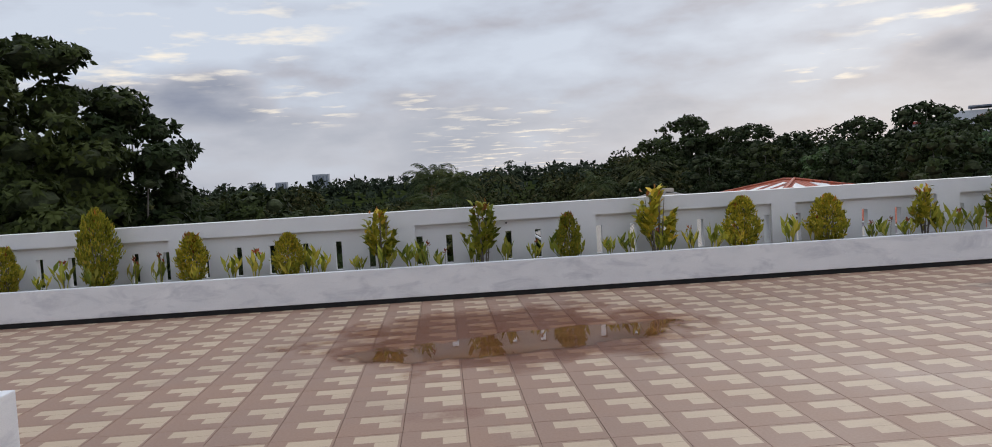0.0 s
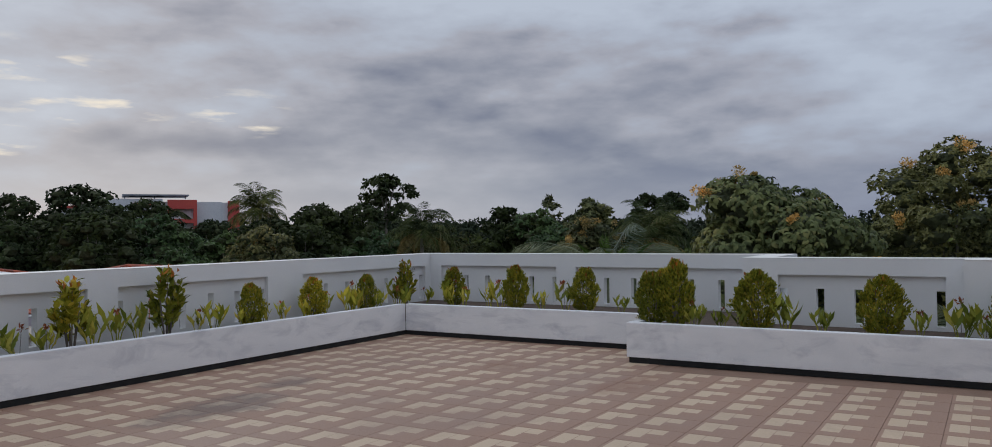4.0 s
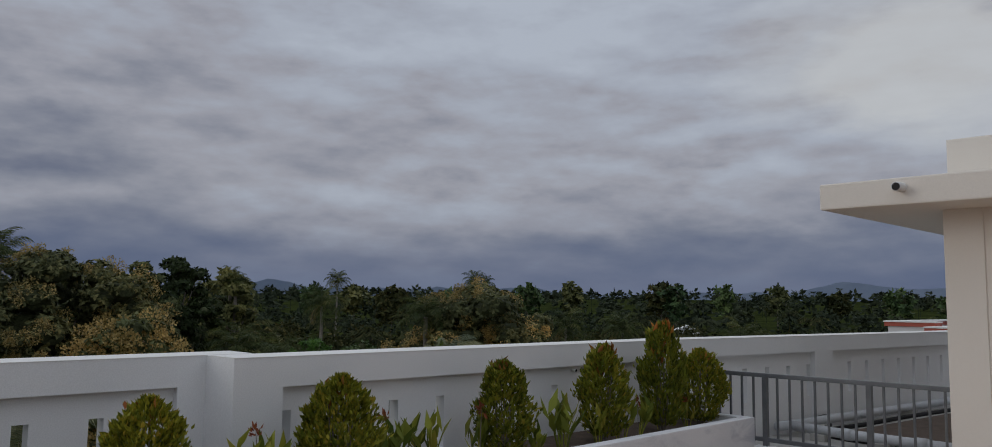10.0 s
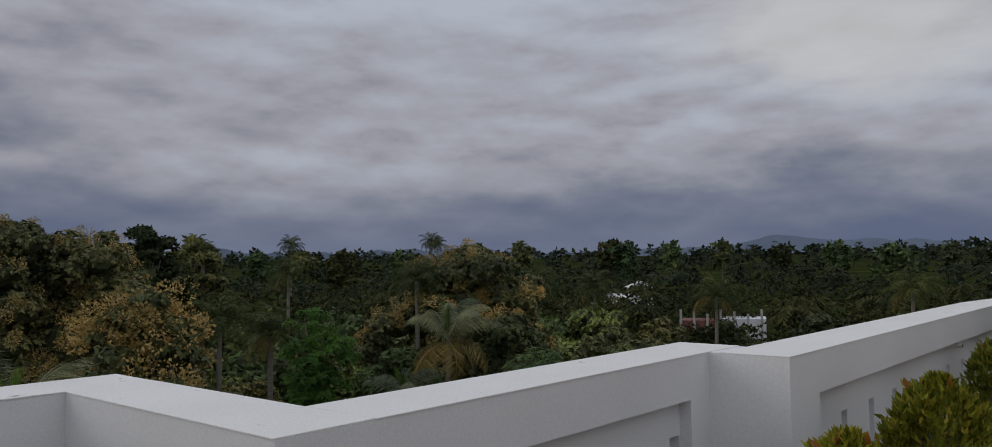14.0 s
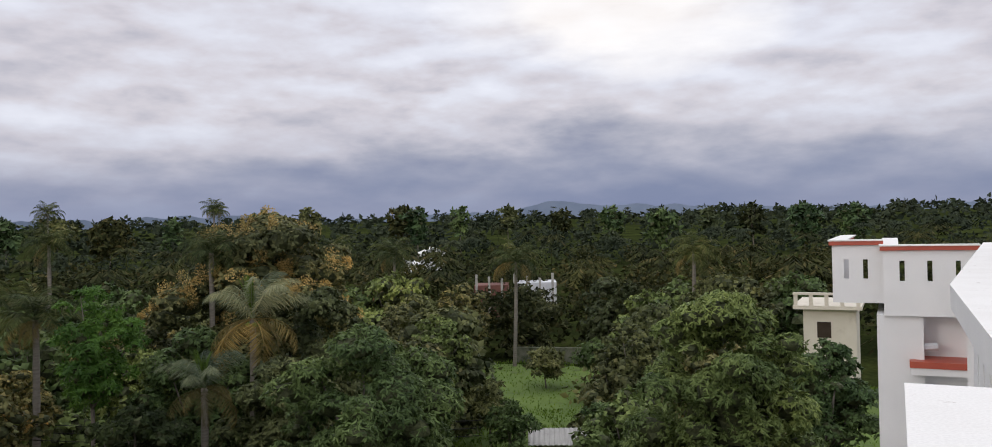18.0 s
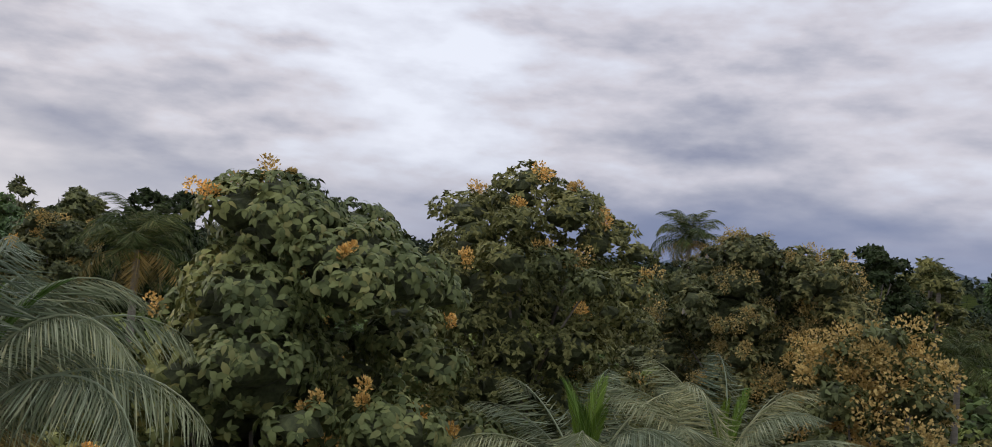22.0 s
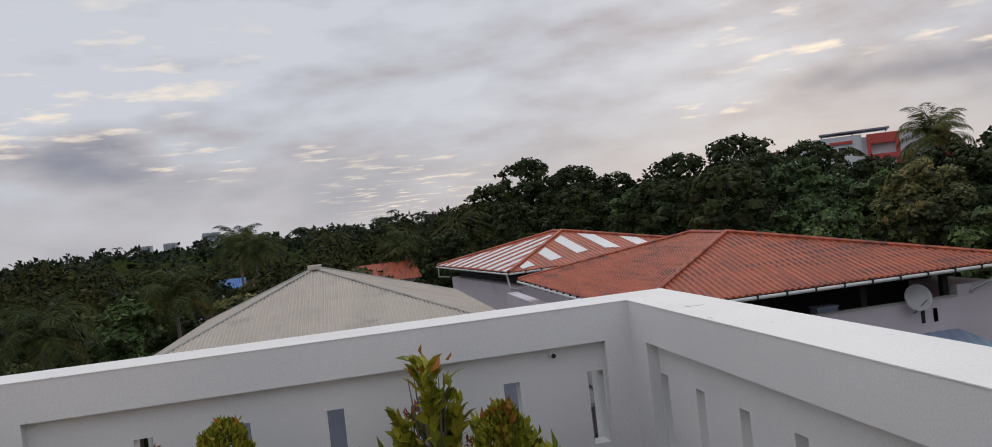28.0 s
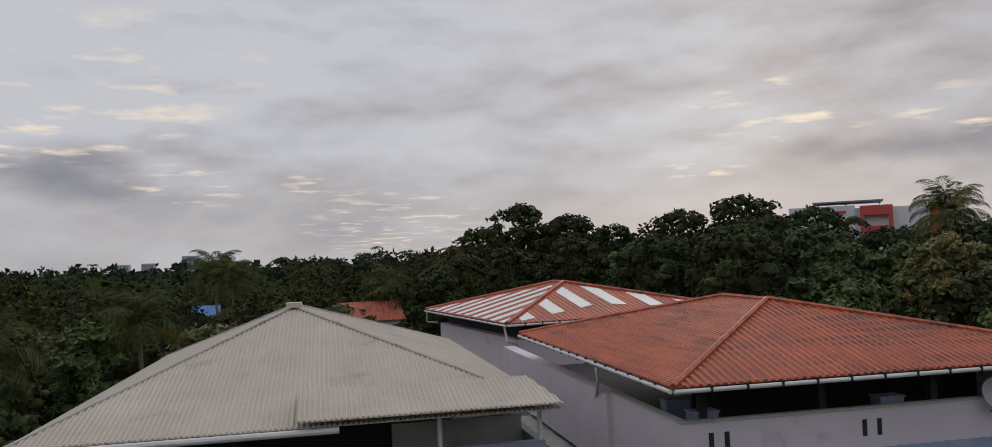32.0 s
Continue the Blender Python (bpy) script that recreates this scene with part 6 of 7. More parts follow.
tree("leafy_bush", "green bush beside the hut in the clearing", 30.85, -53.59, -7.63, 1.6, 3, 2400, 0.24, LEAF5, 475, 12, 0, width=0.45, broad=False, trunk=0.08)
tree("vine_tree", "slim tree wrapped in green creeper", 33.5, -22.5, -1.0, 2.2, 10.0, 7800, 0.20, LEAF, 196, 26, 0, per=6, broad=False)
tree("dense_tree", "bushy green tree beside the yellow house", 32.7, 30.5, -2.3, 2.4, 9.0, 11800, 0.19, LEAF6, 20, 34, 0, broad=False)
tree("tall_tree", "tall slender tree with an open top", 81.9, 73.8, 9.4, 4.4, 8.0, 4400, 0.40, LEAF3, 21, 14, 0, flat=0.6, broad=False, cover=0.7, core=0.5)
tree("dense_tree", "dark round mango tree", 80.0, 54.5, 4.5, 3.9, 12, 7100, 0.30, LEAF3, 22, 30, 0, broad=False)
tree("tall_tree", "dark leafy tree standing behind the palms", 62.1, 30.3, 4.6, 3.2, 12, 5100, 0.30, LEAF3, 231, 26, 0, broad=False)
tree("tall_tree", "dark leafy tree standing behind the palms", 79.0, 33.8, 5.4, 3.0, 12, 5100, 0.30, LEAF3, 232, 24, 0, broad=False)
tree("tall_tree", "green rounded tree above the woods", 92.4, 49.5, 5.7, 3.6, 12, 5100, 0.34, LEAF, 233, 24, 0, broad=False)
tree("tall_tree", "narrow tree with a brownish top", 83.7, 50.6, 5.7, 2.1, 12, 5100, 0.30, LEAF2, 23, 20, 0, broad=False)
tree("dense_tree", "fresh green round tree", 82.0, 44.0, 5.0, 3.6, 12, 7100, 0.30, LEAF, 24, 28, 0, broad=False)
tree("teak_tree", "teak with pale golden panicles behind the clearing", 48.8, 29.6, 2.6, 3.2, 9.5, 12000, 0.28, LEAF2, 25, 28, 34, plume=0.5, broad=False)
for k, (x, y, top, r) in enumerate(((55.0, 55.5, -3.4, 2.8), (50.5, 53.0, -4.6, 2.4), (47.5, 47.5, -6.4, 2.2), (57.5, 50.0, -4.6, 2.6), (43.0, 44.5, -7.2, 2.0), (39.5, 33.5, -8.6, 1.8))):
    tree("leafy_bush", "mid-green bushy tree at the edge of the clearing", x, y, top, r, 6.0, 3000, 0.28, (LEAF6, LEAF5)[k % 2], 480 + k, 16, 0, width=0.5, broad=False, trunk=0.1)
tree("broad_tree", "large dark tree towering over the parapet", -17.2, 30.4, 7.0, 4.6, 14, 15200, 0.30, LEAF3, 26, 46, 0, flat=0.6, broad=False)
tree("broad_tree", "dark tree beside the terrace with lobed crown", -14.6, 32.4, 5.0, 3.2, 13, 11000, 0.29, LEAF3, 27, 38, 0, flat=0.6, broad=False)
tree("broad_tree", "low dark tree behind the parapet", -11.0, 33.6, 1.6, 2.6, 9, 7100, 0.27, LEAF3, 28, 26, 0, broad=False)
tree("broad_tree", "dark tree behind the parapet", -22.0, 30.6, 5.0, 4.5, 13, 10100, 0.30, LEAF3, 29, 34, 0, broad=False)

palm("coconut palm with silvery arching fronds close to the parapet", 20.0, 15.2, -0.85, 3.7, 1, 30, 1, (0.6, 0.2), 8, lift=24)
palm("young coconut palm with some dry fronds", 30.1, 2.2, -3.2, 3.9, 2, 20, 5, (0.3, 0.3), 3, leaf="upright")
palm("young coconut palm with a bright green heart", 28.4, 5.9, -3.2, 4.0, 3, 20, 4, (0.3, -0.4), 6, leaf="upright")
palm("tall coconut palm above golden trees", 72.2, -7.4, 4.3, 3.8, 4, 31, 6, (0.8, 0.0), 0, leaf="dark")
palm("coconut palm with hanging dry fronds", 35.0, -19.2, -2.2, 3.4, 5, 20, 7, (0.2, 0.2), 4)
palm("small palm with yellowing fronds", 33.6, -14.9, -4.4, 2.4, 6, 16, 5, (0.1, 0.2), 3, False)
palm("green areca palm rising behind the golden teak", 43.1, -24.8, 0.6, 2.4, 16, 20, 0, (0.1, 0.1), 0, False, leaf="dark")
palm("tall coconut palm with a bare pale trunk and brown fronds", 53.0, 46.5, 1.5, 3.6, 7, 34, 7, (0.9, 0.2), 0, leaf="dark")
palm("tall coconut palm in front of the red and white building", 60.7, 74.5, 4.1, 4.4, 8, 34, 3, (0.5, 0.0), 0, leaf="dark")
palm("coconut palm with drooping yellow fronds", 43.0, 22.6, 1.1, 3.2, 9, 29, 5, (0.2, 0.0), 0, leaf="dark")
palm("dark coconut palm in the low woods", -2.1, 107.6, 0.4, 4.4, 31, 29, 2, (0.5, 0.0), 0, leaf="dark")
palm("dark coconut palm in the low woods", -4.6, 73.9, -1.8, 3.8, 32, 29, 2, (0.5, 0.0), 0, leaf="dark")
palm("dark coconut palm in the low woods", -6.5, 52.6, -1.8, 3.4, 33, 29, 2, (0.5, 0.0), 0, leaf="dark")
palm("dark coconut palm in the low woods", 13.6, 123.1, -2.0, 4.0, 34, 26, 2, (0.5, 0.0), 0, leaf="dark")
tree("bright_tree", "deep green tree in the low woods", -7.4, 71.1, -1.2, 2.6, 8.0, 3000, 0.30, LEAF5, 198, 20, 0, broad=False)
for k, (x, y, z, size, label) in enumerate(((69.4, -24.8, 3.4, 2.4, "tall slim areca palm above the woods"), (67.4, -24.3, 2.8, 2.2, "tall slim areca palm above the woods"), (51.2, -16.3, -0.3, 2.6, "areca palm with green fronds in the woods"), (44.7, -15.5, -0.8, 2.6, "coconut palm with yellowing fronds"), (76.3, -38.5, 2.2, 3.2, "coconut palm in the woods"), (113.5, -95.1, 5.4, 3.0, "far coconut palm standing above the tree line"), (129.4, -75.8, 5.1, 3.0, "far coconut palm standing above the tree line"), (40.8, -60.2, -0.5, 3.4, "coconut palm beside the building site"), (56.0, -62.9, 0.1, 3.2, "coconut palm in the woods"), (63.5, -62.4, 0.1, 3.4, "coconut palm in the woods"), (24.2, -60.1, 0.2, 3.0, "coconut palm in the woods"))):
    palm(label, x, y, z if k < 2 or k in (5, 6) else z - 1.3, size * (0.62 if k < 2 else 1.0), 60 + k, 22, 4 if k in (3, 7) else 1, (0.4, 0.0), 0, False, leaf="dark")
palm("slim areca palm above the woods", 88.5, -35.4, 2.4, 3.0, 10, 20, 1, (0.2, 0.0), 0, leaf="dark")
palm("slim areca palm above the woods", 90.5, -31.0, 1.9, 3.0, 11, 20, 1, (0.2, 0.0), 0, leaf="dark")
palm("coconut palm behind the blue roofed house", -5.2, 118.0, 1.2, 5.0, 12, 26, 3, (0.5, 0.0), 0, leaf="dark")
palm("coconut palm behind the grey roof", 14.0, 95.0, -1.0, 4.2, 13, 23, 3, (0.5, 0.0), 0, leaf="dark")
palm("far coconut palm standing above the tree line", 160.0, -143.0, 6.6, 3.6, 14, 20, 2, (0.5, 0.0), 0, leaf="dark")

def skyline(az, d):
    """South and east the land is open: how high trees stand at a distance, so that the woods recede to the horizon."""
    if 92 < az < 195:
        return 1.9 + d * math.tan(radians(float(np.interp(d, (40, 60, 85, 120, 170, 250, 350, 500, 700, 1000), (-7.5, -4.7, -3.4, -2.3, -1.4, -0.6, 0.1, 0.6, 1.0, 1.15)))))
    return 99.0


# ---- belts of trees farther off: a few kinds, repeated ----
def proto(seed, material, leaves, size, flowers=0):
    t = tree("woodland_tree", "leafy green tree of the woods around", 0, 0, GZ + 14, 4.2, 11.0, leaves, size, material, seed, 34, flowers, "woodland trees", trunk=0.2, broad=False, plume=0.42, per=4, width=0.8, cover=0.72)
    t.location = (0, 0, -60)
    return t


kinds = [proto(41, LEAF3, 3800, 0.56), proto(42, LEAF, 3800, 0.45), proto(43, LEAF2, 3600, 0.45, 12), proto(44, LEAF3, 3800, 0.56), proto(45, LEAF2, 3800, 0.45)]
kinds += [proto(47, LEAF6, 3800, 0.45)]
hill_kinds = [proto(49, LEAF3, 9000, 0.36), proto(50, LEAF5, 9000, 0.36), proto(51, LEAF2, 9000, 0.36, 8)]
WR = random.Random(3)


def clear(x, y):
    """Kept free: the house plots, the grassy clearings and the plots of single trees."""
    d = math.hypot(x - EYE[0], y - EYE[1])
    az = math.degrees(math.atan2(x - EYE[0], y - EYE[1]))
    if -9 < x < 34 and 28 < y < 74:
        return True
    for a0, a1, d0, d1 in ((153, 162.5, 30, 73), (170, 180, 30, 76), (49, 57.5, 26, 86), (36, 46.5, 26, 53), (120, 128, 28, 37)):
        if a0 < az < a1 and d0 < d < d1:
            return True
    return d < 30


def cap(az, d):
    """The greatest height of the woods in the directions where they are low enough to see past."""
    for a0, a1, slope, far in ((30.5, 41, 0.020, 200), (150.5, 161.5, -0.066, 104), (139.5, 143.5, -0.030, 90), (145, 149, -0.038, 82), (-10, -5.5, -0.048, 118), (-13.5, -10, -0.072, 108), (-16.5, -4, -0.016, 400), (-4, 6, 0.010, 400), (172, 177, -0.085, 52)):
        if a0 < az < a1 and d < far:
            return 1.6 + slope * d
    return 99.0


for r, tops in ((34, -5.0), (41, -4.0), (49, -2.5), (58, -1.0), (68, 0.4), (80, 1.6)):
    step = 6.4 / r
    a = radians(-45)
    while a < radians(178):
        aa, rr_ = a + WR.uniform(-0.3, 0.3) * step, r + WR.uniform(-3.5, 3.5)
        x, y = EYE[0] + rr_ * math.sin(aa), EYE[1] + rr_ * math.cos(aa)
        a += step
        if clear(x, y) or (x < 9 and y < 8):
            continue
        deg = math.degrees(aa)
        top = tops + WR.uniform(-1.6, 1.4)
        if 8 < deg < 62 and r > 55:
            top += 2.2
        if -45 < deg < 6:
            top -= 3.4
        if 66 < deg < 128 and r < 46:
            top -= 0.8
        if 95 < deg < 178:
            top -= 1.2 + (1.7 if r > 45 else 0.8) + WR.uniform(0, 1.4)
        top = min(top, cap(deg, rr_) - WR.uniform(0, 0.8), skyline(deg, rr_) + WR.uniform(-1.0, 1.1))
        if top < -9.5:
            continue
        s = WR.uniform(0.75, 1.1) * (0.72 if r < 46 else 1.0)
        # northern belts get mostly dark-leaved kinds: backlit shade put into leaf colour
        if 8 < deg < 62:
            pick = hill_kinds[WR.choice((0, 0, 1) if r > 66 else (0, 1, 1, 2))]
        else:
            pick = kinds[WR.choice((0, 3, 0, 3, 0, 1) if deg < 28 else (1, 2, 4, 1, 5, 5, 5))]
        c = copy_thing(pick, pose(x, y, top - 11.0 * s, 0, 0, WR.uniform(0, 360)))
        c.scale = (s, s, s)
# smaller trees filling the open land in the south-east
for r in (43, 51, 60):
    for k in range(int(radians(72) * r / 5.4)):
        deg, rr_ = 95 + 72 * (k + WR.uniform(0.1, 0.9)) / int(radians(72) * r / 5.4), r + WR.uniform(-3.5, 3.5)
        x, y = EYE[0] + rr_ * math.sin(radians(deg)), EYE[1] + rr_ * math.cos(radians(deg))
        if clear(x, y):
            continue
        s = WR.uniform(0.42, 0.68)
        c = copy_thing(kinds[WR.choice((5, 1, 5, 4, 2))], pose(x, y, min(skyline(deg, rr_), cap(deg, rr_)) - WR.uniform(0.2, 2.0) - 11.0 * s, 0, 0, WR.uniform(0, 360)))
        c.scale = (s, s, s)
for x, y, top, s in ((30.2, 130.0, 6.5, 1.1), (37.4, 135.5, 10.2, 1.35), (43.5, 134.0, 7.8, 1.1), (34.9, 102.4, 6.6, 0.95), (39.5, 99.5, 5.2, 0.9), (45.2, 95.2, 6.4, 1.0), (49.2, 88.4, 7.3, 1.15), (54.4, 85.0, 5.8, 1.0), (35.0, 78.0, 3.4, 0.95), (42.5, 77.0, 4.6, 1.0), (51.7, 70.9, 3.2, 0.8), (57.0, 68.0, 3.4, 0.8), (62.0, 67.0, 4.0, 0.9), (34.0, 62.0, 3.4, 0.95)):
    c = copy_thing(hill_kinds[0], pose(x, y, top - 11.0 * s, 0, 0, x * 40))
    c.scale = (s, s, s)
for k in kinds + hill_kinds:
    for o in list(k.children_recursive):
        bpy.data.objects.remove(o)
    bpy.data.objects.remove(k)

# far woods and undergrowth: too many to count
def woods(name, label, rings, a0, a1, seed, material, low):
    rng = np.random.default_rng(seed)
    cs, ds, ss, ws, us = [], [], [], [], []
    for r, gap, rad_, leaf, count in rings:
        n = int((a1 - a0) * r / gap)
        for k in range(n):
            a = a0 + (a1 - a0) * (k + rng.uniform(-0.4, 0.4)) / n
            q = r * rng.uniform(0.93, 1.07)
            x, y = EYE[0] + q * math.sin(a), EYE[1] + q * math.cos(a)
            if low and clear(x, y) and (rng.random() < 0.8 or x < 34 and y > 20) or (-14 < x < 10.5 and -45 < y < 15):
                continue
            g = land(x, y)
            h = rng.uniform(1.0, 2.6) if low else rng.uniform(6.0, 12.5)
            if not low and rng.random() < 0.10:
                h += rng.uniform(1.5, 4.0)
            h = min(h, cap(math.degrees(a), q) - g - rng.uniform(0, 1.0))
            if not low:
                h = min(h, skyline(math.degrees(a), q) - g + rng.uniform(-1.1, 0.9))
            if h < 1:
                continue
            if not low and rng.random() < 0.22 and r < 700:
                # a palm: thin trunk and eleven arching fronds with hanging leaflets
                top, size = np.array([x, y, g + h + rng.uniform(0.2, 1.4)]), rng.uniform(2.2, 3.2)
                for f in range(13):
                    b = 2.4 * f + rng.uniform(-0.3, 0.3)
                    rise = rng.uniform(-0.1, 1.1)
                    out = np.array([math.cos(b), math.sin(b), 0])
                    steps = 7 if r < 250 else 4
                    v = (np.arange(steps) + 0.5) / steps
                    pt = top + out * (v[:, None] * size) + np.array([0, 0, 1]) * (size * (rise * v - (0.55 + 0.3 * rise) * v * v))[:, None]
                    for sgn in (-1, 1):
                        cs.append(pt)
                        ds.append(np.tile(out * 0.6 + sgn * 0.7 * np.array([-out[1], out[0], 0]) + np.array([0, 0, -0.55]), (steps, 1)))
                        ss.append(np.full(steps, size * 0.36) * rng.uniform(0.8, 1.2, steps))
                        ws.append(np.full(steps, 0.30))
                        us.append(np.tile(np.array([0, 0, 1.0]), (steps, 1)))
                cs.append(top - np.array([[0.0, 0, 0.8 * b + 1.0] for b in range(10)]))
                ds.append(np.tile(np.array([0.0, 0.0, 1.0]), (10, 1)))
                ss.append(np.full(10, 1.3))
                ws.append(np.full(10, 0.22))
                us.append(np.tile(np.array([0.3, 0.3, 0.0]), (10, 1)))
                continue
            rw = rad_ * rng.uniform(0.7, 1.2)
            m = 5 if count > 80 else 3
            per = count // m
            for b in range(m):
                w = 2.4 * b + rng.uniform(0, 1)
                lr = rw * rng.uniform(0.45, 0.65)
                o = np.array([x + (rw - lr) * math.cos(w) * (b > 0), y + (rw - lr) * math.sin(w) * (b > 0), g + h - lr * 0.8 - (b > 0) * rng.uniform(0.1, 0.55) * rw])
                u = rng.normal(size=(per, 3))
                u /= np.linalg.norm(u, axis=1)[:, None]
                u[:, 2] = np.abs(u[:, 2]) * 1.1 - 0.35
                cs.append(o + u * lr * np.array([1, 1, 0.8]) * rng.uniform(0.8, 1.06, (per, 1)))
                ds.append(u * np.array([1, 1, 0.3]) + rng.normal(size=u.shape) * 0.6 + np.array([0, 0, -0.25]))
                ss.append(leaf * rng.uniform(0.5, 1.25, per))
                ws.append(np.full(per, 0.65))
                us.append(u)
            if not low:
                # the crown's skirt down into the mass
                per = count // 3
                u = rng.normal(size=(per, 3))
                u[:, 2] = -np.abs(u[:, 2]) * 2.0
                cs.append(np.array([x, y, g + h - rw]) + u * rw * 0.5)
                ds.append(u * np.array([1, 1, 0.3]) + rng.normal(size=u.shape) * 0.3)
                ss.append(leaf * rng.uniform(1.0, 1.8, per))
                ws.append(np.full(per, 0.7))
                us.append(u * 0.5)
    d = np.concatenate(ds)
    me = kite_mesh(name, np.concatenate(cs), d, np.concatenate(ss), material, np.concatenate(ws), rng=rng, face=np.concatenate(us) + np.array([0, 0, 0.35]))
    return tagged(new(name, me), label, "woods", kind="stuff")


woods("far_woods", "dense dark tropical woods with palms reaching the horizon", [(85, 5.0, 3.2, 0.58, 360), (95, 5.0, 3.6, 0.6, 360), (106, 5.5, 3.8, 0.66, 330), (122, 6, 4.0, 0.74, 290), (142, 6.5, 4.2, 0.8, 270), (166, 7, 4.4, 0.85, 260)], radians(-60), radians(190), 8, WOODS, False)
# outer rings take the leaf colour that has haze painted in
woods("distant_woods", "distant woods reaching the horizon, haze greyed into their leaf colour", [(198, 8, 4.8, 1.0, 200), (240, 9, 5.0, 1.3, 140), (290, 10, 5.4, 2.0, 75), (350, 11, 5.6, 2.4, 60), (430, 13, 6.0, 3.0, 50), (530, 16, 6.5, 3.6, 45), (650, 19, 7.5, 4.2, 45), (800, 24, 8.5, 5.0, 45), (980, 30, 10, 6.0, 45)], radians(-60), radians(190), 18, HAZYWOODS, False)
woods("undergrowth", "tangled green undergrowth between the trees", [(24, 2.2, 1.5, 0.26, 150), (29, 2.2, 1.6, 0.28, 150), (34, 2.4, 1.7, 0.32, 130), (40, 2.6, 1.8, 0.36, 120), (47, 3.0, 2.0, 0.42, 110), (55, 3.4, 2.2, 0.5, 90), (64, 4.0, 2.4, 0.6, 85), (74, 4.5, 2.6, 0.65, 85)], radians(-50), radians(178), 9, LEAF, True)
for cx, cy, rad_ in ((63, 50, 21), (36, 31, 8), (33, -53, 14), (15, -52, 11), (28, -38, 8), (26, -31, 7)):
    bm = bmesh.new()
    last = None
    for q in range(9):
        row = []
        for k in range(40):
            a = 2 * PI * k / 40
            d = rad_ * q / 8 * (1 + 0.18 * math.sin(3 * a + cx) + 0.10 * math.sin(7 * a))
            x, y = cx + d * math.cos(a), cy + d * math.sin(a)
            row.append(bm.verts.new((x, y, land(x, y) + (0.22 if q < 8 else -0.5))))
        if last:
            for k in range(40):
                bm.faces.new((last[k], row[k], row[(k + 1) % 40], last[(k + 1) % 40]))
        last = row
    bmesh.ops.remove_doubles(bm, verts=bm.verts[:], dist=0.001)
    structure("meadow", bm, MEADOW, "bright green grassy clearing among the trees", "grassland", True)
rng = np.random.default_rng(31)
gx, gd, gs = [], [], []
for cx, cy, r, n in ((62, 49, 18, 12000), (36, 32, 8, 5000), (33, -53, 14, 12000), (28, -38, 8, 11000), (26, -31, 7, 9000), (15, -53, 11, 7000), (15, -36, 8, 5000), (42, 22, 7, 3000)):
    q = rng.uniform(-1, 1, (n, 2)) * r
    q = q[(q ** 2).sum(1) < r * r] + (cx, cy)
    gx.append(np.array([[x, y, land(x, y)] for x, y in q]))
    gd.append(rng.normal(size=(len(q), 3)) * 0.5 + np.array([0, 0, 0.9]))
    gs.append(rng.uniform(0.16, 0.46, len(q)))
tagged(new("grass", kite_mesh("grass", np.concatenate(gx), np.concatenate(gd), np.concatenate(gs), GRASS, 0.3, rng=rng)), "tall bright green grass in the clearings", "grass", kind="stuff")

# ---- plants in the planters ----
SR = np.random.default_rng(77)


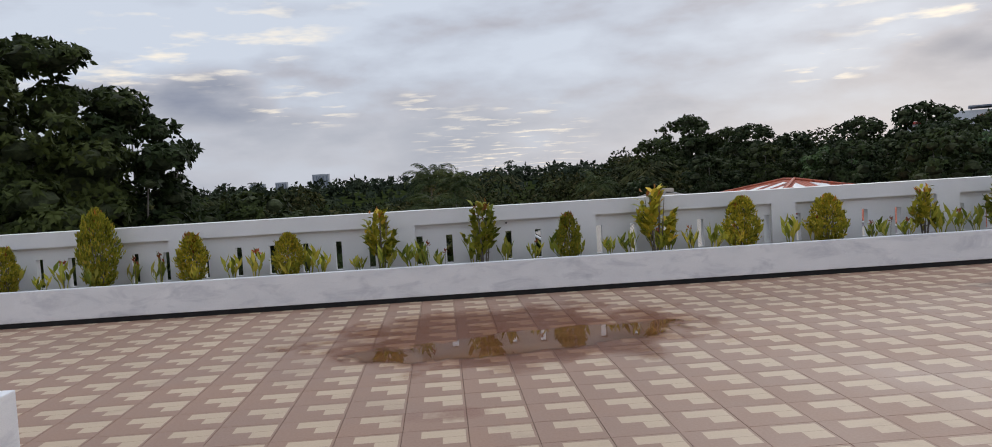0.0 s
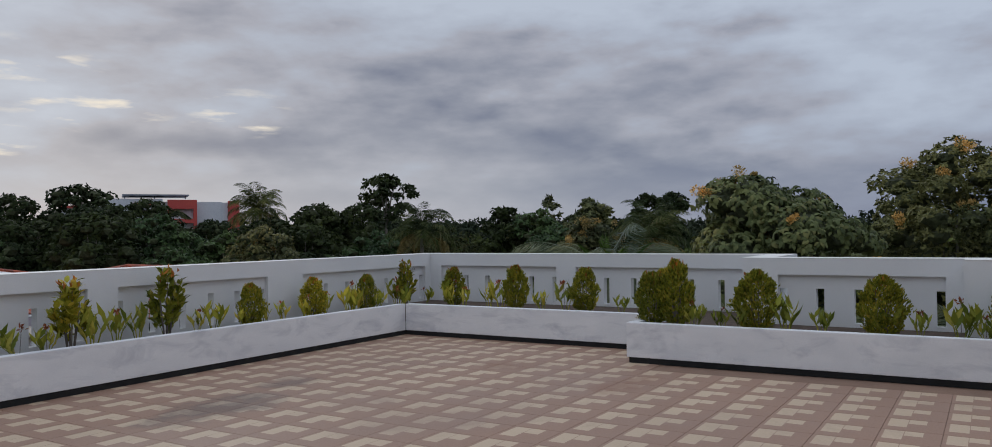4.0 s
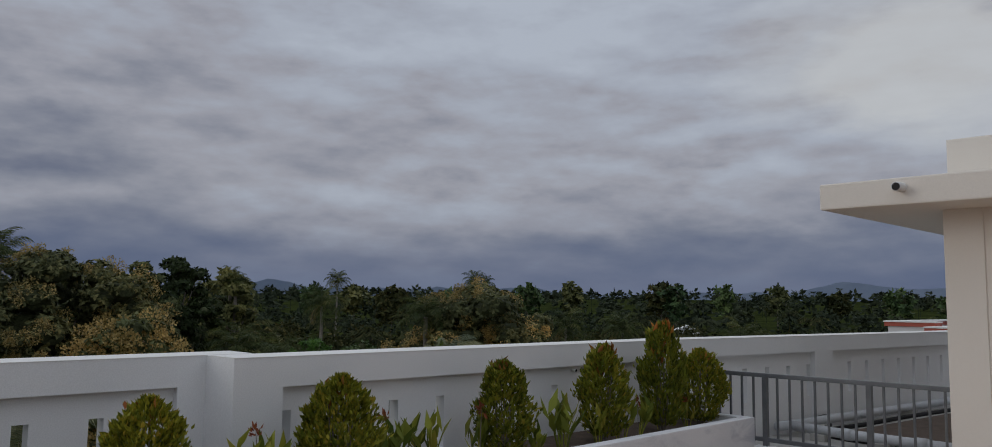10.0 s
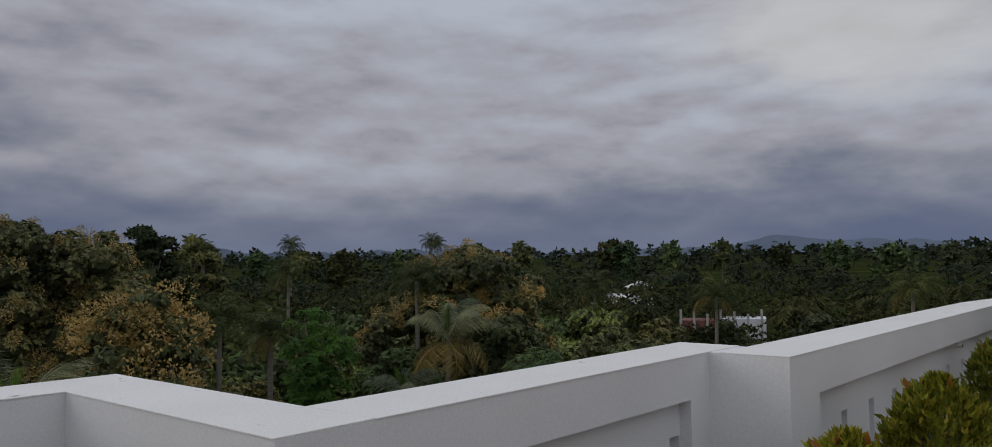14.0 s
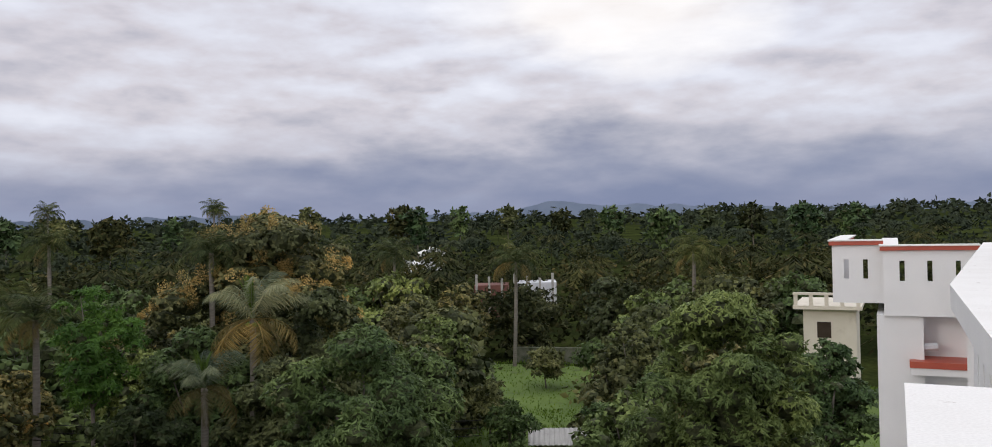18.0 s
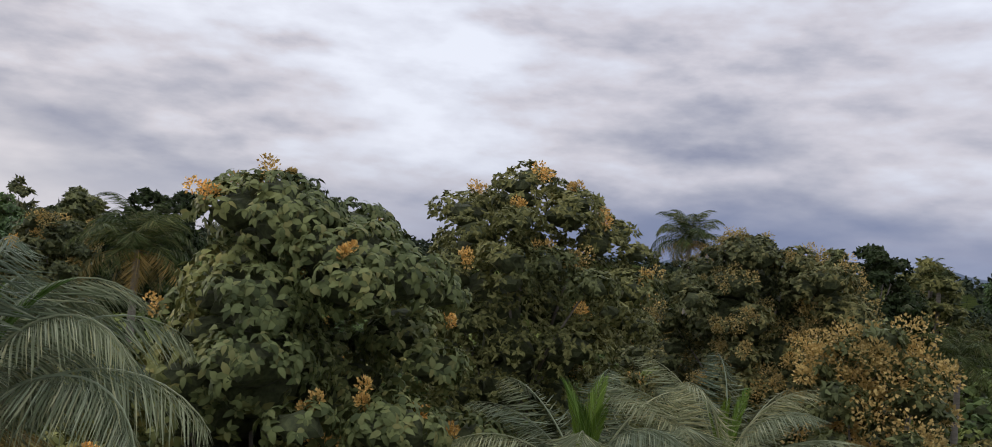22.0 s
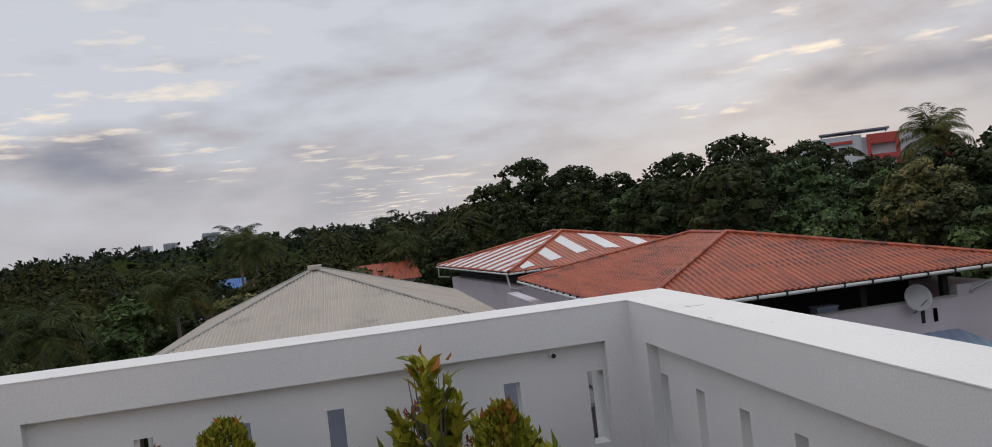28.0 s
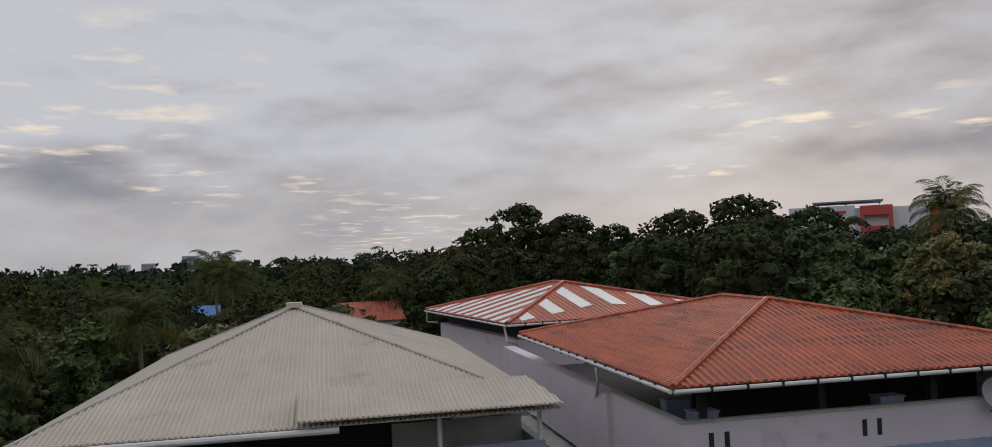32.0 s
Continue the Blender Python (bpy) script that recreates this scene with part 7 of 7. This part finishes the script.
def shrub_proto(height, width, leaves, seed, red_tips):
    rng = np.random.default_rng(seed)
    t = thing("clipped_shrub", "rounded yellow-green shrub in the planter", "shrub", "planter shrubs", (0, 0, 0))
    n = int(leaves * 1.5)
    z = rng.random(n)
    r = width / 2 * np.interp(z, (0.0, 0.10, 0.34, 0.55, 0.76, 0.90, 1.0), (0.35, 0.72, 1.0, 0.94, 0.68, 0.38, 0.08)) * (0.55 + 0.5 * rng.random(n) ** 0.5)
    a = rng.random(n) * 2 * PI
    lump = 1 + 0.16 * np.sin(5 * z * PI + 3 * rng.random()) + 0.16 * np.sin(3 * a + 4 * z + seed) + 0.12 * np.sin(7 * a - 9 * z) + 0.10 * rng.normal(size=n)
    p = np.stack([r * lump * np.cos(a), r * lump * np.sin(a), height * (0.05 + 0.95 * z)], 1)
    d = np.stack([np.cos(a) * 0.7, np.sin(a) * 0.7, 0.9 + 0.6 * z], 1) + rng.normal(size=(n, 3)) * 0.35
    sparse = leaves < 500
    shoots = 18 if sparse else 26
    m = n if sparse else int(n * 0.3)
    which = rng.integers(0, shoots, m)
    sa, sz, sl = rng.random(shoots) * 2 * PI, 0.20 + 0.66 * rng.random(shoots), 0.06 + 0.08 * rng.random(shoots)
    sr = width / 2 * np.interp(sz, (0.0, 0.10, 0.34, 0.55, 0.76, 0.90, 1.0), (0.35, 0.72, 1.0, 0.94, 0.68, 0.38, 0.08))
    if sparse:
        sz, sl = 0.04 + 0.58 * rng.random(shoots), 0.14 + 0.16 * rng.random(shoots)
        sz[:3], sl[:3] = (0.70, 0.62, 0.52), 0.19
        sr = width / 2 * (0.75 - 0.62 * sz) * rng.uniform(0.4, 1.2, shoots)
    along = rng.random(m)
    lean = (0.45 - 0.75 * sz)[which] * along * sl[which]
    p[:m] = np.stack([(sr[which] + lean) * np.cos(sa[which]), (sr[which] + lean) * np.sin(sa[which]), height * sz[which] + along * sl[which]], 1) + rng.normal(size=(m, 3)) * 0.010
    a[:m] = sa[which] + rng.normal(size=m) * 1.2
    d[:m] = np.stack([np.cos(a[:m]) * 0.6, np.sin(a[:m]) * 0.6, np.full(m, 0.9)], 1) + rng.normal(size=(m, 3)) * 0.25
    size = rng.uniform(0.032, 0.058, n) * (1.9 if sparse else 1.0)
    if sparse:
        me = leaf_mesh("foliage", p, d, np.stack([-np.cos(a), -np.sin(a), np.full(n, 0.6)], 1) + 0.3 * rng.normal(size=(n, 3)), size, SHRUB, 0.5, 0.12)
    else:
        me = kite_mesh("foliage", p, d, size, SHRUB, 0.42, rng=rng, face=d + np.array([0, 0, 0.6]))
    tagged(part("foliage", me, None, t), kind="stuff")
    m = red_tips
    a = rng.random(m) * 2 * PI
    zz = 0.62 + 0.36 * rng.random(m) ** 0.6
    p = np.stack([0.14 * width / 0.5 * np.cos(a) * rng.random(m), 0.14 * width / 0.5 * np.sin(a) * rng.random(m), height * zz], 1)
    d = rng.normal(size=(m, 3)) * 0.35 + np.array([0, 0, 1])
    tagged(part("young_growth", kite_mesh("young_growth", p, d, rng.uniform(0.05, 0.09, m), SHRUBT, 0.4, rng=rng), None, t, "orange-red young shoots"), kind="stuff")
    bm = bmesh.new()
    for k in range(6):
        b = k * 1.05
        tube(bm, [(0.015 * math.cos(b), 0.015 * math.sin(b), -0.1), (0.3 * width * 0.5 * math.cos(b), 0.3 * width * 0.5 * math.sin(b), height * 0.45), (0.4 * width * 0.5 * math.cos(b), 0.4 * width * 0.5 * math.sin(b), height * 0.85)], [0.009, 0.006, 0.002], 5)
    tagged(part("branching", bm, BARK, t), kind="stuff")
    return t


shrubs = [shrub_proto(0.70, 0.36, 2300, 1, 24), shrub_proto(0.70, 0.32, 2000, 2, 60), shrub_proto(0.70, 0.41, 2600, 3, 14), shrub_proto(0.70, 0.42, 230, 4, 12)]


def put_shrub(x, y, top, kind, wide=1.0, label=""):
    h = top - (HP - 0.09)
    s = h / 0.70
    c = copy_thing(shrubs[kind], pose(x, y, HP - 0.09, 0, 0, (x * 97 + y * 31) % 360))
    c.scale = (s * wide, s * wide, s)
    if label:
        c["label"] = label


SLIM = "upright open shrub with reddish shoots in the planter"
for x, top, kind, wide in ((-11.4, 1.05, 0, 1), (-9.66, 1.02, 0, 1.0), (-8.42, 1.45, 2, 0.72), (-7.2, 1.06, 1, 1.1), (-5.92, 0.99, 2, 1.0), (-4.66, 1.26, 3, 1.0), (-3.25, 1.28, 3, 1.05), (-2.07, 1.03, 1, 0.95), (-0.83, 1.34, 3, 1.15)):
    put_shrub(x, 13.85, top, kind, wide, SLIM if kind == 3 else "")
for x, top, kind, wide in ((0.40, 1.11, 0, 1.1), (1.66, 1.07, 2, 1.1), (3.08, 1.13, 3, 1.1), (4.22, 1.20, 3, 1.0), (5.46, 0.92, 0, 1.05), (6.57, 0.93, 1, 1.2), (7.69, 0.92, 0, 1.0), (8.64, 1.11, 3, 1.0)):
    put_shrub(x, 13.85, top, kind, wide, SLIM if kind == 3 else "")
for y, top, kind in ((13.05, 0.98, 1), (11.92, 1.02, 1), (10.78, 1.0, 0), (9.6, 1.0, 2)):
    put_shrub(8.85, y, top, kind, 1.1)
for y, top, kind, wide in ((9.30, 1.02, 0, 1.1), (9.0, 1.16, 1, 1.0), (8.06, 1.06, 2, 1.1), (6.76, 1.02, 2, 1.1), (5.53, 1.07, 2, 1.1), (4.06, 1.10, 0, 1.05), (2.82, 1.18, 1, 1.05), (1.92, 1.36, 1, 0.85), (1.25, 1.10, 2, 1.1)):
    put_shrub(7.62, y, top, kind, wide)


def ginger_proto(seed, blades, height):
    rng = np.random.default_rng(seed)
    t = thing("ginger_plant", "broad-bladed green and yellow ginger plant in the planter", "plant", "ginger plants", (0, 0, 0))
    bm = bmesh.new()
    c, d, s = [], [], []
    for k in range(blades):
        a = rng.random() * 2 * PI
        lean = 0.10 + 0.16 * rng.random()
        hh = height * (0.6 + 0.5 * rng.random())
        tip = Vector((lean * math.cos(a), lean * math.sin(a), hh * 0.75))
        tube(bm, [(0.03 * math.cos(a), 0.03 * math.sin(a), -0.05), tip * 0.6, tip], [0.009, 0.008, 0.004], 4)
        for j in range(4):
            q = tip * (0.45 + 0.55 * j / 3)
            b = a + (j % 2) * PI + rng.normal() * 0.5
            c.append(q)
            d.append((math.cos(b) * 0.5, math.sin(b) * 0.5, 0.9))
            s.append(0.20 + 0.10 * rng.random())
    tagged(part("stalk_clump", bm, CANNA, t), kind="stuff")
    tagged(part("foliage", kite_mesh("foliage", c, d, s, CANNA, 0.30, 0.06, rng), None, t), kind="stuff")
    if seed % 2:
        bm = bmesh.new()
        tube(bm, [(0, 0, 0), (0.02, 0.01, height * 0.8), (0.03, 0.02, height * 1.15)], [0.006, 0.005, 0.003], 4)
        part("flower_stalk", bm, BARK, t)
        m = 14
        p = np.array([0.03, 0.02, height * 1.12]) + rng.normal(size=(m, 3)) * 0.018
        part("flower", kite_mesh("flower", p, rng.normal(size=(m, 3)) * 0.5 + (0, 0, 0.7), rng.uniform(0.04, 0.09, m), CANNAF, 0.4, rng=rng), None, t, "red flower head")
    return t


gingers = [ginger_proto(k, 4 + k % 3, 0.42) for k in range(1, 6)]
# drain spouts below the parapet's beam
for x, y, turned in ((9.36, 14.13, 0), (4.6, 14.13, 0), (-2.9, 14.13, 0), (9.74, 9.9, 1), (8.04, 2.6, 1)):
    sp = thing("drain_spout", "short white drain spout with a dark mouth in the parapet", "pipe", "drain spouts", (x, y, 0.945))
    sp.rotation_euler = (0, 0, radians(-90) if turned else 0)
    bm = bmesh.new()
    tube(bm, [(0, 0.13, 0), (0, 0.07, -0.004)], 0.016, 12)
    part("pipe", bm, PVC, sp)
    # the mouth is a near-black disc, painted shade of the bore
    bm = bmesh.new()
    tube(bm, [(0, 0.071, -0.004), (0, 0.067, -0.004)], 0.013, 12)
    part("mouth", bm, DARK, sp, "round mouth, its shade painted as a near-black disc")
for line in range(3):
    at = {0: WEST + 0.5, 1: 9.3, 2: 1.5}[line]
    end = {0: 9.2, 1: 13.2, 2: 9.2}[line]
    while at < end:
        k = int(SR.integers(5))
        off = SR.uniform(-0.14, 0.14)
        x, y = {0: (at, 13.85 + off), 1: (8.85 + off, at), 2: (7.62 + off, at)}[line]
        s = SR.uniform(0.5, 0.86)
        c = copy_thing(gingers[k], pose(x, y, HP - 0.09, 0, 0, SR.uniform(0, 360)))
        c.scale = (s, s, s)
        at += SR.uniform(0.18, 0.5)
for proto_ in shrubs + gingers:
    for o in list(proto_.children_recursive):
        bpy.data.objects.remove(o)
    bpy.data.objects.remove(proto_)

# ---- floor tiles: the nearest stretch as single pieces, the rest joined ----
def tile_mesh(name, spots):
    v, f = [], []
    for x, y in spots:
        g, c = 0.0014, 0.0012
        b = len(v)
        x0, x1, y0, y1 = x + g, x + TILE - g, y + g, y + TILE - g
        v += [(x0, y0, -0.004), (x1, y0, -0.004), (x1, y1, -0.004), (x0, y1, -0.004), (x0 + c, y0 + c, 0.0), (x1 - c, y0 + c, 0.0), (x1 - c, y1 - c, 0.0), (x0 + c, y1 - c, 0.0)]
        f += [(b + 4, b + 5, b + 6, b + 7)] + [(b + k, b + (k + 1) % 4, b + 4 + (k + 1) % 4, b + 4 + k) for k in range(4)]
    me = bpy.data.meshes.new(name)
    me.from_pydata(v, [], f)
    me.materials.append(TILEM)
    return me


one = tile_mesh("tile", [(0, 0)])
rest = []
made = 0
ix0, ix1 = math.floor((WEST - TX0) / TILE), math.ceil((XP1 - TX0) / TILE)
iy0, iy1 = math.floor((1.1 - TY0) / TILE), math.ceil((YPA - TY0) / TILE)
for i in range(ix0, ix1):
    for j in range(iy0, iy1):
        x, y = TX0 + i * TILE, TY0 + j * TILE
        if x + TILE > XP2 and y + TILE < YP2:
            continue
        if -5.6 < x < 1.0 and 5.2 < y < 13.2 and made < 300:
            t = new("tile", one)
            t.location = (x, y, 0.0005 * math.sin(i * 3.7 + j * 5.1))
            t.parent = floor
            made += 1
        else:
            rest.append((x, y))
tiles = new("tiles", tile_mesh("tiles", rest))
tiles.parent = floor
tagged(tiles, "patterned terracotta and cream floor tiles", kind="stuff")
